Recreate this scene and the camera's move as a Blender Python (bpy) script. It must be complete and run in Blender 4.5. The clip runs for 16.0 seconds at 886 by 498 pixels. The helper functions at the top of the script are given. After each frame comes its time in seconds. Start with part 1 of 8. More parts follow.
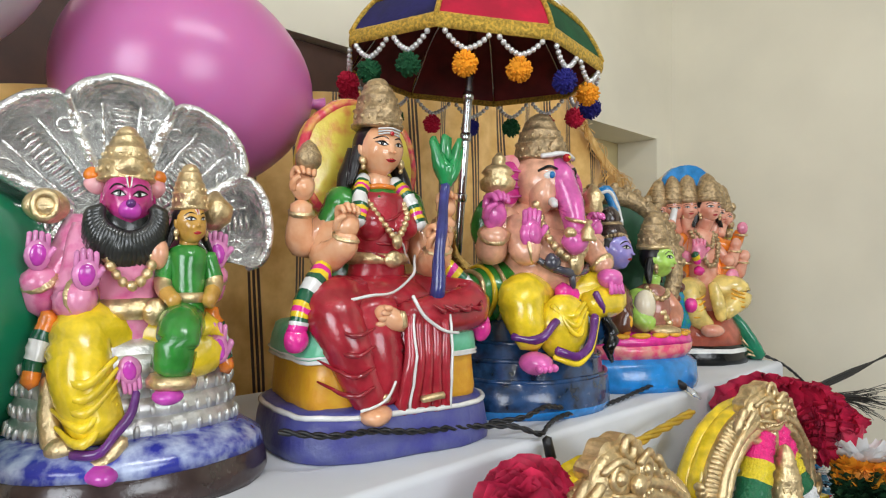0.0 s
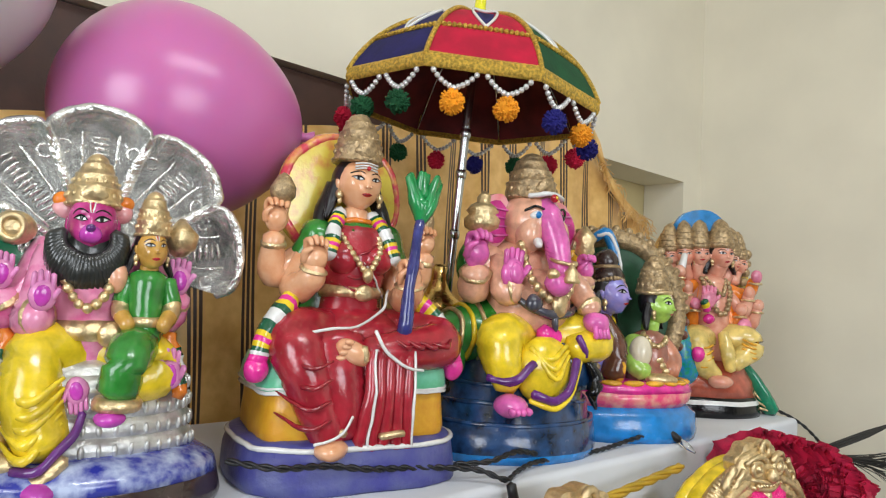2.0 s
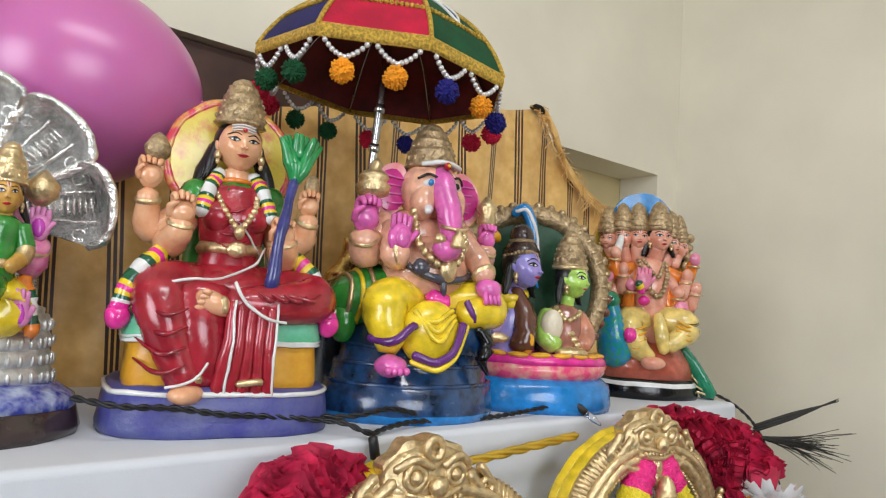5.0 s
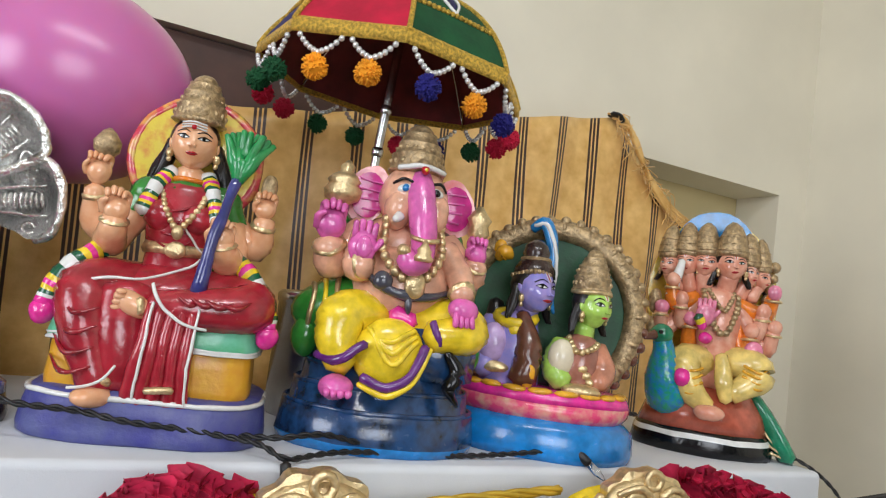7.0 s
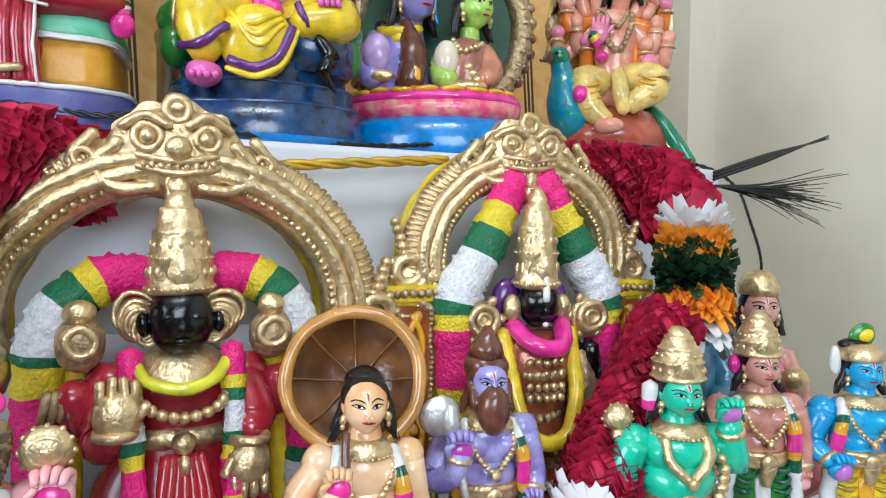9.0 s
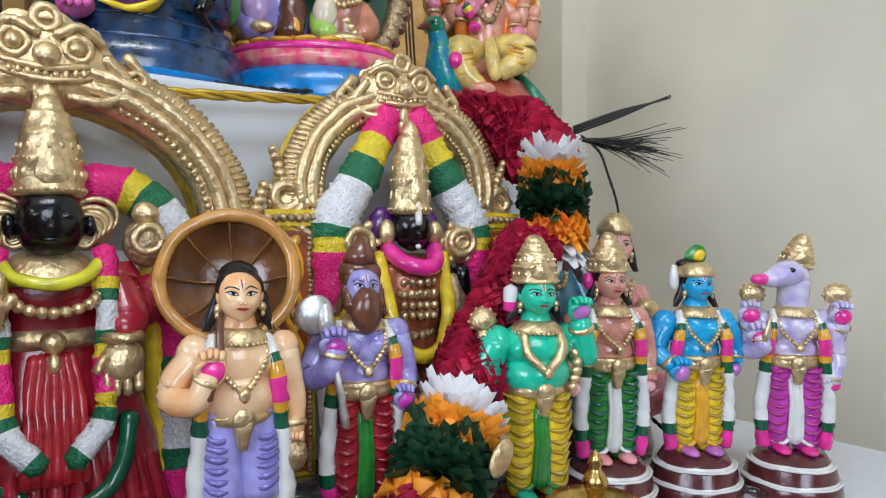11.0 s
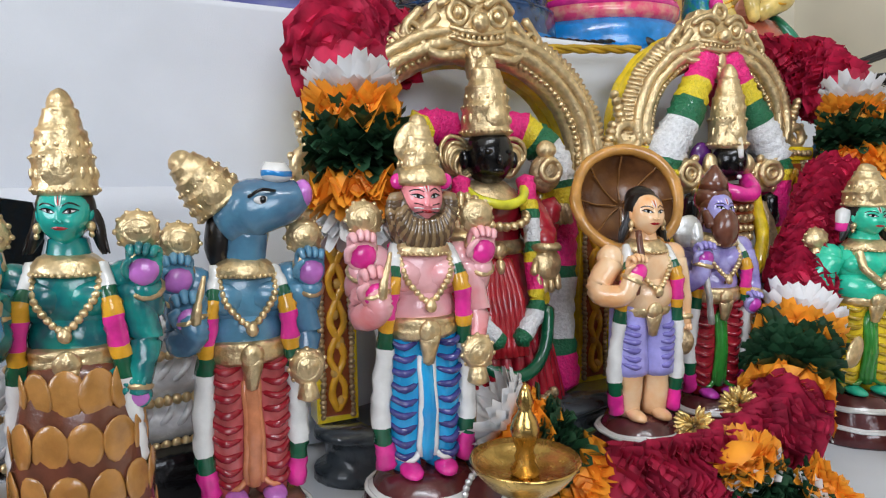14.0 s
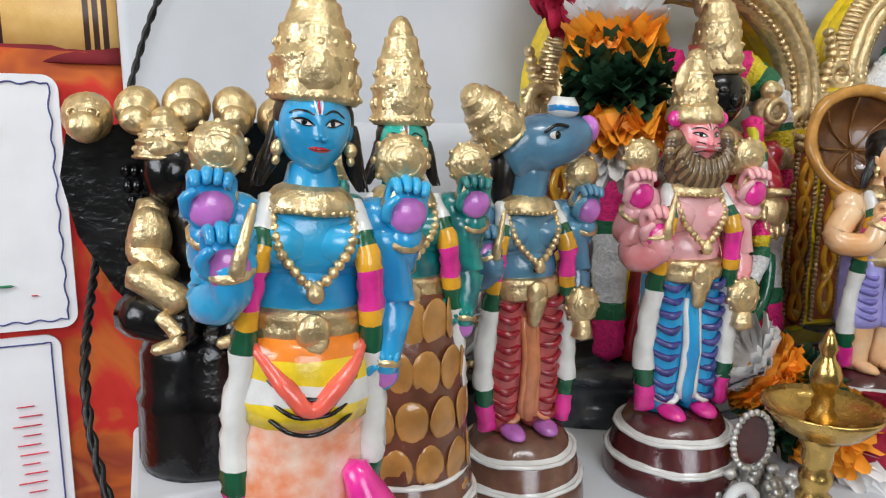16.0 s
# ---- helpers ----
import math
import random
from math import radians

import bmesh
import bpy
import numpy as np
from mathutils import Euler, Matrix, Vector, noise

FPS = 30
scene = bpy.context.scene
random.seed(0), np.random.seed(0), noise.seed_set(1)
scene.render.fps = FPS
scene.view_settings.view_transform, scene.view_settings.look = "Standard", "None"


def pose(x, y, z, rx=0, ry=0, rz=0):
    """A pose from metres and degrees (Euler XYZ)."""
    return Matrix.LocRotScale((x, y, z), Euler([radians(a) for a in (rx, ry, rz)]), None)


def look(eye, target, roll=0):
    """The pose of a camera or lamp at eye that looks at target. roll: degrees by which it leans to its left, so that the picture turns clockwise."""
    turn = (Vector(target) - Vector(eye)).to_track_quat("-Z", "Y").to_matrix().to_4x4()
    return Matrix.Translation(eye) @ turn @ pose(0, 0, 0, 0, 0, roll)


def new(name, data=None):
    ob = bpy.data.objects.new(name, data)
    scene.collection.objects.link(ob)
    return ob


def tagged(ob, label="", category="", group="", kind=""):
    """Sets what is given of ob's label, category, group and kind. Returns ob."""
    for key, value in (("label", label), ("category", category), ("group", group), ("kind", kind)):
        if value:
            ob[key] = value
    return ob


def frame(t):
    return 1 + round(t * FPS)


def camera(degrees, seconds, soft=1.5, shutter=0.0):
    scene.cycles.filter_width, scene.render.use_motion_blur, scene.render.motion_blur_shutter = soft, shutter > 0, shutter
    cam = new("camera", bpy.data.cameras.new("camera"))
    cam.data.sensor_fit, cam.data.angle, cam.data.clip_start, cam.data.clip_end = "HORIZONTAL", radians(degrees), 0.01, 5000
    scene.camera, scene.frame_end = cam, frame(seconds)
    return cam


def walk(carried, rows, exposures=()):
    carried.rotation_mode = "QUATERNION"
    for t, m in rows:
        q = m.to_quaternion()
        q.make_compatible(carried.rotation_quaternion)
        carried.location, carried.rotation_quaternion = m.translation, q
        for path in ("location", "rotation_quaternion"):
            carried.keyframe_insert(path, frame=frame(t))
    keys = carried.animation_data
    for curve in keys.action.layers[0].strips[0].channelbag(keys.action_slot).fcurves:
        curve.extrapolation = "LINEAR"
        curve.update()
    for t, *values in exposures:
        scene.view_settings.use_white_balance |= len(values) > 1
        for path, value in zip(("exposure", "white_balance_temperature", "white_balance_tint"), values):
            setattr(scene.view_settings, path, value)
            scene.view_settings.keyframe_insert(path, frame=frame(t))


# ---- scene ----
cam = camera(67.3, 16.0, 1.2)
METRES, EYE, TILT, LEAN, TURN = 1.3, 1.3, 1.0, -0.5, -46.0
ROWS = [
    (0.0, 0.0, 0.0, 0.0, 0.0, 0.0, -0.0),
    (0.5, 0.0088, -0.0021, 0.0076, 2.71, 2.4, 1.06),
    (1.0, 0.0255, 0.001, 0.0099, 5.54, 2.2, 0.16),
    (1.5, 0.0483, 0.0041, 0.0052, 5.28, 2.99, -0.95),
    (2.0, 0.0536, 0.0031, 0.0029, 3.78, 2.88, -2.49),
    (2.5, 0.0704, 0.0003, 0.0065, 3.73, 2.8, -3.89),
    (3.0, 0.0988, -0.0145, -0.0003, 2.91, 2.41, -4.55),
    (5.5, 0.1983, 0.0261, -0.0319, 9.19, 3.78, -2.22),
    (6.0, 0.223, 0.0617, -0.0231, 17.65, 2.3, -3.52),
    (6.5, 0.2861, 0.0793, -0.0146, 15.37, 4.07, -5.87),
    (7.0, 0.3139, 0.0997, -0.0172, 19.77, 4.01, -6.81),
    (7.5, 0.3318, 0.1148, -0.0662, 20.54, -0.39, -5.74),
    (8.0, 0.3565, 0.1203, -0.1164, 21.13, -3.25, -3.61),
    (8.5, 0.379, 0.1214, -0.1596, 19.34, -3.45, -1.63),
    (9.0, 0.3896, 0.1262, -0.195, 17.09, -3.37, 0.22),
    (9.5, 0.4094, 0.1199, -0.2228, 13.42, -2.72, 1.02),
    (12.0, 0.3856, 0.0684, -0.2704, 7.95, -1.93, 0.67),
    (12.5, 0.3583, 0.0433, -0.2733, 12.16, -3.02, 1.43),
    (13.0, 0.3288, 0.0096, -0.2672, 14.99, -3.9, 1.5),
    (13.5, 0.2982, -0.0115, -0.2717, 16.86, -4.69, 2.64),
    (14.0, 0.2557, -0.0336, -0.2688, 17.87, -6.26, 1.51),
    (14.5, 0.226, -0.046, -0.2723, 19.9, -7.01, 1.91),
    (15.0, 0.1918, -0.0563, -0.2719, 21.63, -8.66, 1.63),
    (15.5, 0.1658, -0.0658, -0.2752, 22.07, -9.4, 1.56),
    (16.0, 0.1416, -0.072, -0.2722, 22.28, -10.62, 0.73),
]
walk(cam, [(t, pose(0, 0, EYE, TILT, LEAN, TURN) @ pose(METRES * x, METRES * y, METRES * z, 90 + pitch, roll, yaw)) for t, x, y, z, yaw, pitch, roll in ROWS],
     [(0.0, -0.28, 6300, 11), (3.0, -0.29, 6300, 11), (5.4, -0.31, 6250, 13), (6.0, -0.28, 6250, 13), (7.0, -0.32, 6250, 13), (8.0, -0.15, 5950, 11), (9.0, 0.00, 5700, 10), (9.5, -0.17, 5700, 10), (12.0, -0.28, 5800, 13), (13.0, -0.26, 5900, 13), (14.5, -0.25, 6250, 14), (16.0, -0.34, 6400, 12)])

# ---- world and light ----
world = bpy.data.worlds.new("sky")
scene.world = world
world.use_nodes = True
wn = world.node_tree.nodes
sky = wn.new("ShaderNodeTexSky")
sky.sky_type, sky.sun_disc, sky.sun_elevation, sky.sun_rotation = "NISHITA", False, radians(50), radians(200)
world.node_tree.links.new(sky.outputs[0], wn["Background"].inputs[0])
wn["Background"].inputs[1].default_value = 0.12


def rect_light(name, m, w, h, power, colour):
    lamp = bpy.data.lights.new(name, "AREA")
    lamp.shape, lamp.size, lamp.size_y, lamp.energy, lamp.color = "RECTANGLE", w, h, power, colour
    ob = new(name, lamp)
    ob.matrix_world = m
    return ob


# daylight through two unseen windows, behind and beside the viewer, and added overhead fill
rect_light("daylight_south", look((-0.1, -2.52, 1.75), (0.5, 0.4, 1.0)), 1.3, 1.2, 38, (0.96, 0.99, 1.0))
rect_light("daylight_west", look((-2.02, -0.6, 1.75), (0.5, 0.3, 1.0)), 1.3, 1.2, 46, (0.96, 0.99, 1.0))
rect_light("overhead_fill", look((0.2, -0.9, 2.78), (0.25, -0.75, 1.0)), 1.2, 0.12, 20, (0.97, 1.0, 1.0))


# ---- materials ----
def principled(name):
    mat = bpy.data.materials.new(name)
    mat.use_nodes = True
    return mat, mat.node_tree.nodes, mat.node_tree.links, mat.node_tree.nodes["Principled BSDF"]


def surface(name, colour, rough=0.5, metal=0.0, vary=0.15, scale=30.0, bump=0.15, fine=220.0, coat=0.0, second=None, sheen=0.0, rand=0.0, depth=0.001, shift=0.0):
    """A painted or woven surface: colour in two scales of wear, with a fine relief."""
    mat, nodes, links, bsdf = principled(name)
    co = nodes.new("ShaderNodeTexCoord")
    big = nodes.new("ShaderNodeTexNoise")
    big.inputs["Scale"].default_value, big.inputs["Detail"].default_value = scale, 5
    small = nodes.new("ShaderNodeTexNoise")
    small.inputs["Scale"].default_value, small.inputs["Detail"].default_value = fine, 3
    links.new(co.outputs["Object"], big.inputs["Vector"])
    links.new(co.outputs["Object"], small.inputs["Vector"])
    ramp = nodes.new("ShaderNodeValToRGB")
    c = Vector(colour)
    dark = second if second else tuple(c * (1 - vary))
    light = tuple(min(1.0, v * (1 + vary)) for v in c) if not second else colour
    ramp.color_ramp.elements[0].position, ramp.color_ramp.elements[1].position = 0.36 + shift, 0.66 + shift
    ramp.color_ramp.elements[0].color, ramp.color_ramp.elements[1].color = (*dark, 1), (*light, 1)
    links.new(big.outputs["Fac"], ramp.inputs["Fac"])
    out = ramp.outputs["Color"]
    if rand:
        info = nodes.new("ShaderNodeObjectInfo")
        isl = nodes.new("ShaderNodeNewGeometry")
        add = nodes.new("ShaderNodeMath")
        add.operation = "ADD"
        links.new(info.outputs["Random"], add.inputs[0])
        links.new(isl.outputs["Random Per Island"], add.inputs[1])
        rng = nodes.new("ShaderNodeMapRange")
        rng.inputs["From Max"].default_value = 2.0
        rng.inputs["To Min"].default_value, rng.inputs["To Max"].default_value = 1 - rand, 1 + rand
        links.new(add.outputs[0], rng.inputs["Value"])
        hsv = nodes.new("ShaderNodeHueSaturation")
        links.new(out, hsv.inputs["Color"])
        links.new(rng.outputs[0], hsv.inputs["Value"])
        out = hsv.outputs["Color"]
    links.new(out, bsdf.inputs["Base Color"])
    rr = nodes.new("ShaderNodeMapRange")
    rr.inputs["To Min"].default_value, rr.inputs["To Max"].default_value = max(0.04, rough - 0.1), min(1, rough + 0.12)
    links.new(big.outputs["Fac"], rr.inputs["Value"])
    links.new(rr.outputs[0], bsdf.inputs["Roughness"])
    bsdf.inputs["Metallic"].default_value = metal
    bsdf.inputs["Coat Weight"].default_value = coat
    bsdf.inputs["Coat Roughness"].default_value = 0.12
    bsdf.inputs["Sheen Weight"].default_value = sheen
    if bump:
        mix = nodes.new("ShaderNodeMath")
        mix.operation = "ADD"
        links.new(big.outputs["Fac"], mix.inputs[0])
        links.new(small.outputs["Fac"], mix.inputs[1])
        b = nodes.new("ShaderNodeBump")
        b.inputs["Strength"].default_value, b.inputs["Distance"].default_value = bump, depth
        links.new(mix.outputs[0], b.inputs["Height"])
        links.new(b.outputs["Normal"], bsdf.inputs["Normal"])
    return mat


PAINTS = {}


def paint(name, colour, **kw):
    """Enamel on plaster: glossy, slightly streaky."""
    if name not in PAINTS:
        kw = {"rough": 0.22, "vary": 0.2, "scale": 70.0, "bump": 0.35, "fine": 240.0, "coat": 0.5, **kw}
        PAINTS[name] = surface(name + "_enamel", colour, **kw)
    return PAINTS[name]


GOLD = surface("gold_paint", (0.70, 0.54, 0.30), rough=0.34, metal=0.8, vary=0.2, scale=150, bump=0.45, fine=300, depth=0.0014)
OLDGOLD = surface("bronze_paint", (0.43, 0.31, 0.17), rough=0.36, metal=0.6, vary=0.35, scale=180, bump=0.6, fine=420, depth=0.0018)
SILVER = surface("silver_paint", (0.66, 0.66, 0.64), rough=0.38, metal=0.75, vary=0.2, scale=90, bump=0.4, fine=260, depth=0.0014)
BRASS = surface("cast_brass", (0.60, 0.40, 0.13), rough=0.24, metal=1.0, vary=0.2, scale=80, bump=0.25, fine=300)
STEEL = surface("steel", (0.55, 0.56, 0.56), rough=0.2, metal=1.0, vary=0.1, scale=40, bump=0.1)
BLACK = paint("black", (0.004, 0.004, 0.005), rough=0.16, coat=0.0)
HAIR = paint("hair_black", (0.008, 0.006, 0.006), rough=0.3, coat=0.0)
WHITE = paint("white", (0.72, 0.72, 0.70), vary=0.08)
RED = paint("red", (0.35, 0.016, 0.03))
CRIMSON = paint("crimson", (0.26, 0.008, 0.018))
PINK = paint("hot_pink", (0.75, 0.03, 0.30))
MAGENTA = paint("magenta", (0.52, 0.05, 0.42))
ROPES = dict(rough=0.45, coat=0.1, scale=260.0, fine=420.0, bump=0.8, depth=0.003, vary=0.12)
ROPE_PINK = paint("rope_pink", (0.84, 0.014, 0.22), **ROPES)
ROPE_WHITE = paint("rope_white", (0.78, 0.79, 0.80), **ROPES)
ROPE_GREEN = paint("rope_green", (0.01, 0.15, 0.06), **ROPES)
ROPE_YELLOW = paint("rope_yellow", (0.80, 0.62, 0.02), **ROPES)
YELLOW = paint("yellow", (0.80, 0.58, 0.02))
OCHRE = paint("ochre", (0.72, 0.36, 0.02))
GREEN = paint("green", (0.03, 0.22, 0.03))
DKGREEN = paint("dark_green", (0.006, 0.09, 0.04))
MINT = paint("mint", (0.13, 0.50, 0.27))
ORANGE = paint("orange", (0.80, 0.22, 0.02))
NAVY = paint("navy", (0.035, 0.04, 0.19), vary=0.25)
PURPLE = paint("purple", (0.11, 0.02, 0.17))
SKIN = paint("peach", (0.80, 0.44, 0.25), second=(0.74, 0.34, 0.16), shift=-0.08)
FAIR = paint("fair_peach", (0.86, 0.60, 0.36), second=(0.80, 0.36, 0.12), shift=-0.06, scale=30.0)
ROSE = paint("rose", (0.82, 0.44, 0.46), second=(0.78, 0.16, 0.16), shift=-0.09, scale=28.0)
TAN = paint("tan", (0.76, 0.40, 0.28), second=(0.66, 0.26, 0.17))
LIPS = paint("lips", (0.5, 0.01, 0.02))
SEA = paint("sea_blue", (0.03, 0.42, 0.74), second=(0.015, 0.25, 0.58), scale=28.0)
TEAL = paint("teal", (0.01, 0.30, 0.26), second=(0.01, 0.12, 0.14))
SLATE = paint("slate_blue", (0.10, 0.28, 0.42), second=(0.06, 0.13, 0.22), scale=28.0)
JADE = paint("jade", (0.03, 0.52, 0.33), vary=0.12)
LILAC = paint("lilac", (0.42, 0.40, 0.72), second=(0.25, 0.20, 0.52))
MAUVE = paint("mauve", (0.50, 0.16, 0.52), vary=0.2)
SKY = paint("sky_blue", (0.02, 0.22, 0.55), vary=0.2)
BROWN = paint("brown", (0.13, 0.045, 0.025))
MAROON = paint("maroon", (0.085, 0.016, 0.018))
BASEBROWN = paint("base_brown", (0.15, 0.07, 0.045))
SHELLBROWN = paint("shell_brown", (0.42, 0.20, 0.05))
BRICKRED = paint("brick_red", (0.42, 0.09, 0.05))
CORAL = paint("coral", (0.45, 0.09, 0.09), vary=0.2)
PEACHSKIRT = paint("peach_skirt", (0.80, 0.62, 0.52), second=(0.78, 0.22, 0.08))
PERI = paint("periwinkle", (0.33, 0.31, 0.66), vary=0.15)
LIME = paint("lime", (0.36, 0.58, 0.10), vary=0.2)
CREAM = paint("cream", (0.74, 0.66, 0.50), vary=0.08)
DEEPBLUE = paint("rock_blue", (0.015, 0.06, 0.17), second=(0.004, 0.012, 0.03), shift=-0.06)
AZURE = paint("azure", (0.01, 0.20, 0.55), vary=0.2)

WALL = surface("cream_distemper", (0.77, 0.725, 0.60), rough=0.8, vary=0.05, scale=3.5, bump=0.08, fine=90)
# for the unseen walls: darkened so that they bounce less fill light
FARWALL = surface("low_bounce_wall", (0.20, 0.21, 0.18), rough=0.8, vary=0.06, scale=3.5, bump=0.08, fine=90)
NICHE = surface("niche_paint", (0.62, 0.52, 0.28), rough=0.75, vary=0.06, scale=5, bump=0.1, fine=90)
NICHE_SHADE = surface("niche_shade_brown", (0.07, 0.03, 0.02), rough=0.6, vary=0.3, scale=12)
# floor colour kept dark to weaken the light reflected from below
FLOORM = surface("low_bounce_floor", (0.15, 0.12, 0.10), rough=0.35, vary=0.1, scale=6)


def cloth(name, colour, weave=900.0, **kw):
    return surface(name, colour, rough=0.85, vary=0.05, scale=9, bump=0.25, fine=weave, sheen=0.2, **kw)


LINEN = cloth("white_cloth", (0.63, 0.655, 0.70))


def striped_cloth():
    """Gold silk with groups of three thin dark stripes, along the object's x."""
    mat, nodes, links, bsdf = principled("gold_striped_silk")
    co = nodes.new("ShaderNodeTexCoord")
    sep = nodes.new("ShaderNodeSeparateXYZ")
    links.new(co.outputs["UV"], sep.inputs[0])

    def math(op, a, b=None):
        n = nodes.new("ShaderNodeMath")
        n.operation = op
        for i, v in enumerate((a, b)):
            if v is None:
                continue
            if isinstance(v, float):
                n.inputs[i].default_value = v
            else:
                links.new(v, n.inputs[i])
        return n.outputs[0]
    u = math("MODULO", math("ADD", sep.outputs["X"], 50.0), 0.076)
    stripes = None
    for c in (0.030, 0.037, 0.044):
        d = math("LESS_THAN", math("ABSOLUTE", math("SUBTRACT", u, c)), 0.0022)
        stripes = d if stripes is None else math("MAXIMUM", stripes, d)
    n = nodes.new("ShaderNodeTexNoise")
    n.inputs["Scale"].default_value, n.inputs["Detail"].default_value = 40, 6
    links.new(co.outputs["Object"], n.inputs["Vector"])
    ramp = nodes.new("ShaderNodeValToRGB")
    ramp.color_ramp.elements[0].color, ramp.color_ramp.elements[1].color = (0.68, 0.38, 0.095, 1), (0.88, 0.57, 0.20, 1)
    ramp.color_ramp.elements[0].position, ramp.color_ramp.elements[1].position = 0.3, 0.7
    links.new(n.outputs["Fac"], ramp.inputs["Fac"])
    mix = nodes.new("ShaderNodeMixRGB")
    links.new(stripes, mix.inputs["Fac"])
    links.new(ramp.outputs["Color"], mix.inputs["Color1"])
    mix.inputs["Color2"].default_value = (0.05, 0.02, 0.012, 1)
    links.new(mix.outputs["Color"], bsdf.inputs["Base Color"])
    bsdf.inputs["Roughness"].default_value = 0.38
    bsdf.inputs["Sheen Weight"].default_value = 0.3
    fine = nodes.new("ShaderNodeTexNoise")
    fine.inputs["Scale"].default_value = 700
    links.new(co.outputs["Object"], fine.inputs["Vector"])
    b = nodes.new("ShaderNodeBump")
    b.inputs["Strength"].default_value, b.inputs["Distance"].default_value = 0.3, 0.0008
    links.new(fine.outputs["Fac"], b.inputs["Height"])
    links.new(b.outputs["Normal"], bsdf.inputs["Normal"])
    return mat


SILK = striped_cloth()


def printed_cloth():
    """Red cloth with a blurred print in orange, rust and near-black."""
    mat, nodes, links, bsdf = principled("red_orange_print")
    co = nodes.new("ShaderNodeTexCoord")
    n = nodes.new("ShaderNodeTexNoise")
    n.inputs["Scale"].default_value, n.inputs["Detail"].default_value, n.inputs["Distortion"].default_value = 9.0, 3, 1.2
    links.new(co.outputs["Object"], n.inputs["Vector"])
    ramp = nodes.new("ShaderNodeValToRGB")
    el = ramp.color_ramp.elements
    el[0].position, el[0].color = 0.30, (0.035, 0.008, 0.005, 1)
    el[1].position, el[1].color = 0.74, (0.70, 0.22, 0.05, 1)
    for p, c in ((0.40, (0.55, 0.016, 0.014, 1)), (0.50, (0.62, 0.03, 0.016, 1)), (0.56, (0.60, 0.13, 0.018, 1)), (0.66, (0.34, 0.05, 0.018, 1))):
        e = el.new(p)
        e.color = c
    links.new(n.outputs["Fac"], ramp.inputs["Fac"])
    links.new(ramp.outputs["Color"], bsdf.inputs["Base Color"])
    bsdf.inputs["Roughness"].default_value = 0.8
    fine = nodes.new("ShaderNodeTexNoise")
    fine.inputs["Scale"].default_value = 800
    links.new(co.outputs["Object"], fine.inputs["Vector"])
    b = nodes.new("ShaderNodeBump")
    b.inputs["Strength"].default_value, b.inputs["Distance"].default_value = 0.3, 0.0008
    links.new(fine.outputs["Fac"], b.inputs["Height"])
    links.new(b.outputs["Normal"], bsdf.inputs["Normal"])
    return mat


PRINT = printed_cloth()
PETAL_RED = surface("maroon_satin", (0.40, 0.008, 0.046), rough=0.7, vary=0.3, scale=60, rand=0.35, bump=0.3)
PETAL_WHITE = surface("white_satin", (0.78, 0.78, 0.78), rough=0.55, vary=0.06, rand=0.1, bump=0.3)
PETAL_ORANGE = surface("orange_satin", (0.86, 0.33, 0.02), rough=0.55, vary=0.15, rand=0.15, bump=0.3)
PETAL_GREEN = surface("green_satin", (0.012, 0.05, 0.02), rough=0.5, vary=0.3, rand=0.3, bump=0.3)
RUBBER = surface("black_cable", (0.008, 0.008, 0.009), rough=0.4, vary=0.2)


def glass_material():
    mat, nodes, links, bsdf = principled("clear_glass")
    bsdf.inputs["Base Color"].default_value = (0.95, 0.97, 0.97, 1)
    bsdf.inputs["Transmission Weight"].default_value, bsdf.inputs["Roughness"].default_value = 1.0, 0.05
    return mat


GLASS = glass_material()


def latex(name, colour):
    mat, nodes, links, bsdf = principled(name)
    bsdf.inputs["Base Color"].default_value = (*colour, 1)
    bsdf.inputs["Roughness"].default_value = 0.3
    bsdf.inputs["Subsurface Weight"].default_value, bsdf.inputs["Subsurface Scale"].default_value = 0.25, 0.02
    bsdf.inputs["Coat Weight"].default_value, bsdf.inputs["Coat Roughness"].default_value = 0.2, 0.2
    n = nodes.new("ShaderNodeTexNoise")
    n.inputs["Scale"].default_value = 5
    co = nodes.new("ShaderNodeTexCoord")
    links.new(co.outputs["Object"], n.inputs["Vector"])
    ramp = nodes.new("ShaderNodeValToRGB")
    ramp.color_ramp.elements[0].color = (*(v * 0.85 for v in colour), 1)
    ramp.color_ramp.elements[1].color = (*colour, 1)
    links.new(n.outputs["Fac"], ramp.inputs["Fac"])
    links.new(ramp.outputs["Color"], bsdf.inputs["Base Color"])
    return mat


# ---- shaping ----
def rot3(rx, ry, rz):
    return np.array(Euler([radians(a) for a in (rx, ry, rz)]).to_matrix())


def curve_points(pts, n):
    """A smooth line through the points, n steps to a span."""
    p = np.array(pts, float)
    q = np.vstack([2 * p[0] - p[1], p, 2 * p[-1] - p[-2]])
    out = []
    for i in range(len(p) - 1):
        a, b, c, d = q[i], q[i + 1], q[i + 2], q[i + 3]
        for k in range(n):
            t = k / n
            out.append(0.5 * (2 * b + (c - a) * t + (2 * a - 5 * b + 4 * c - d) * t * t + (3 * b - a - 3 * c + d) * t ** 3))
    out.append(p[-1])
    return np.array(out)


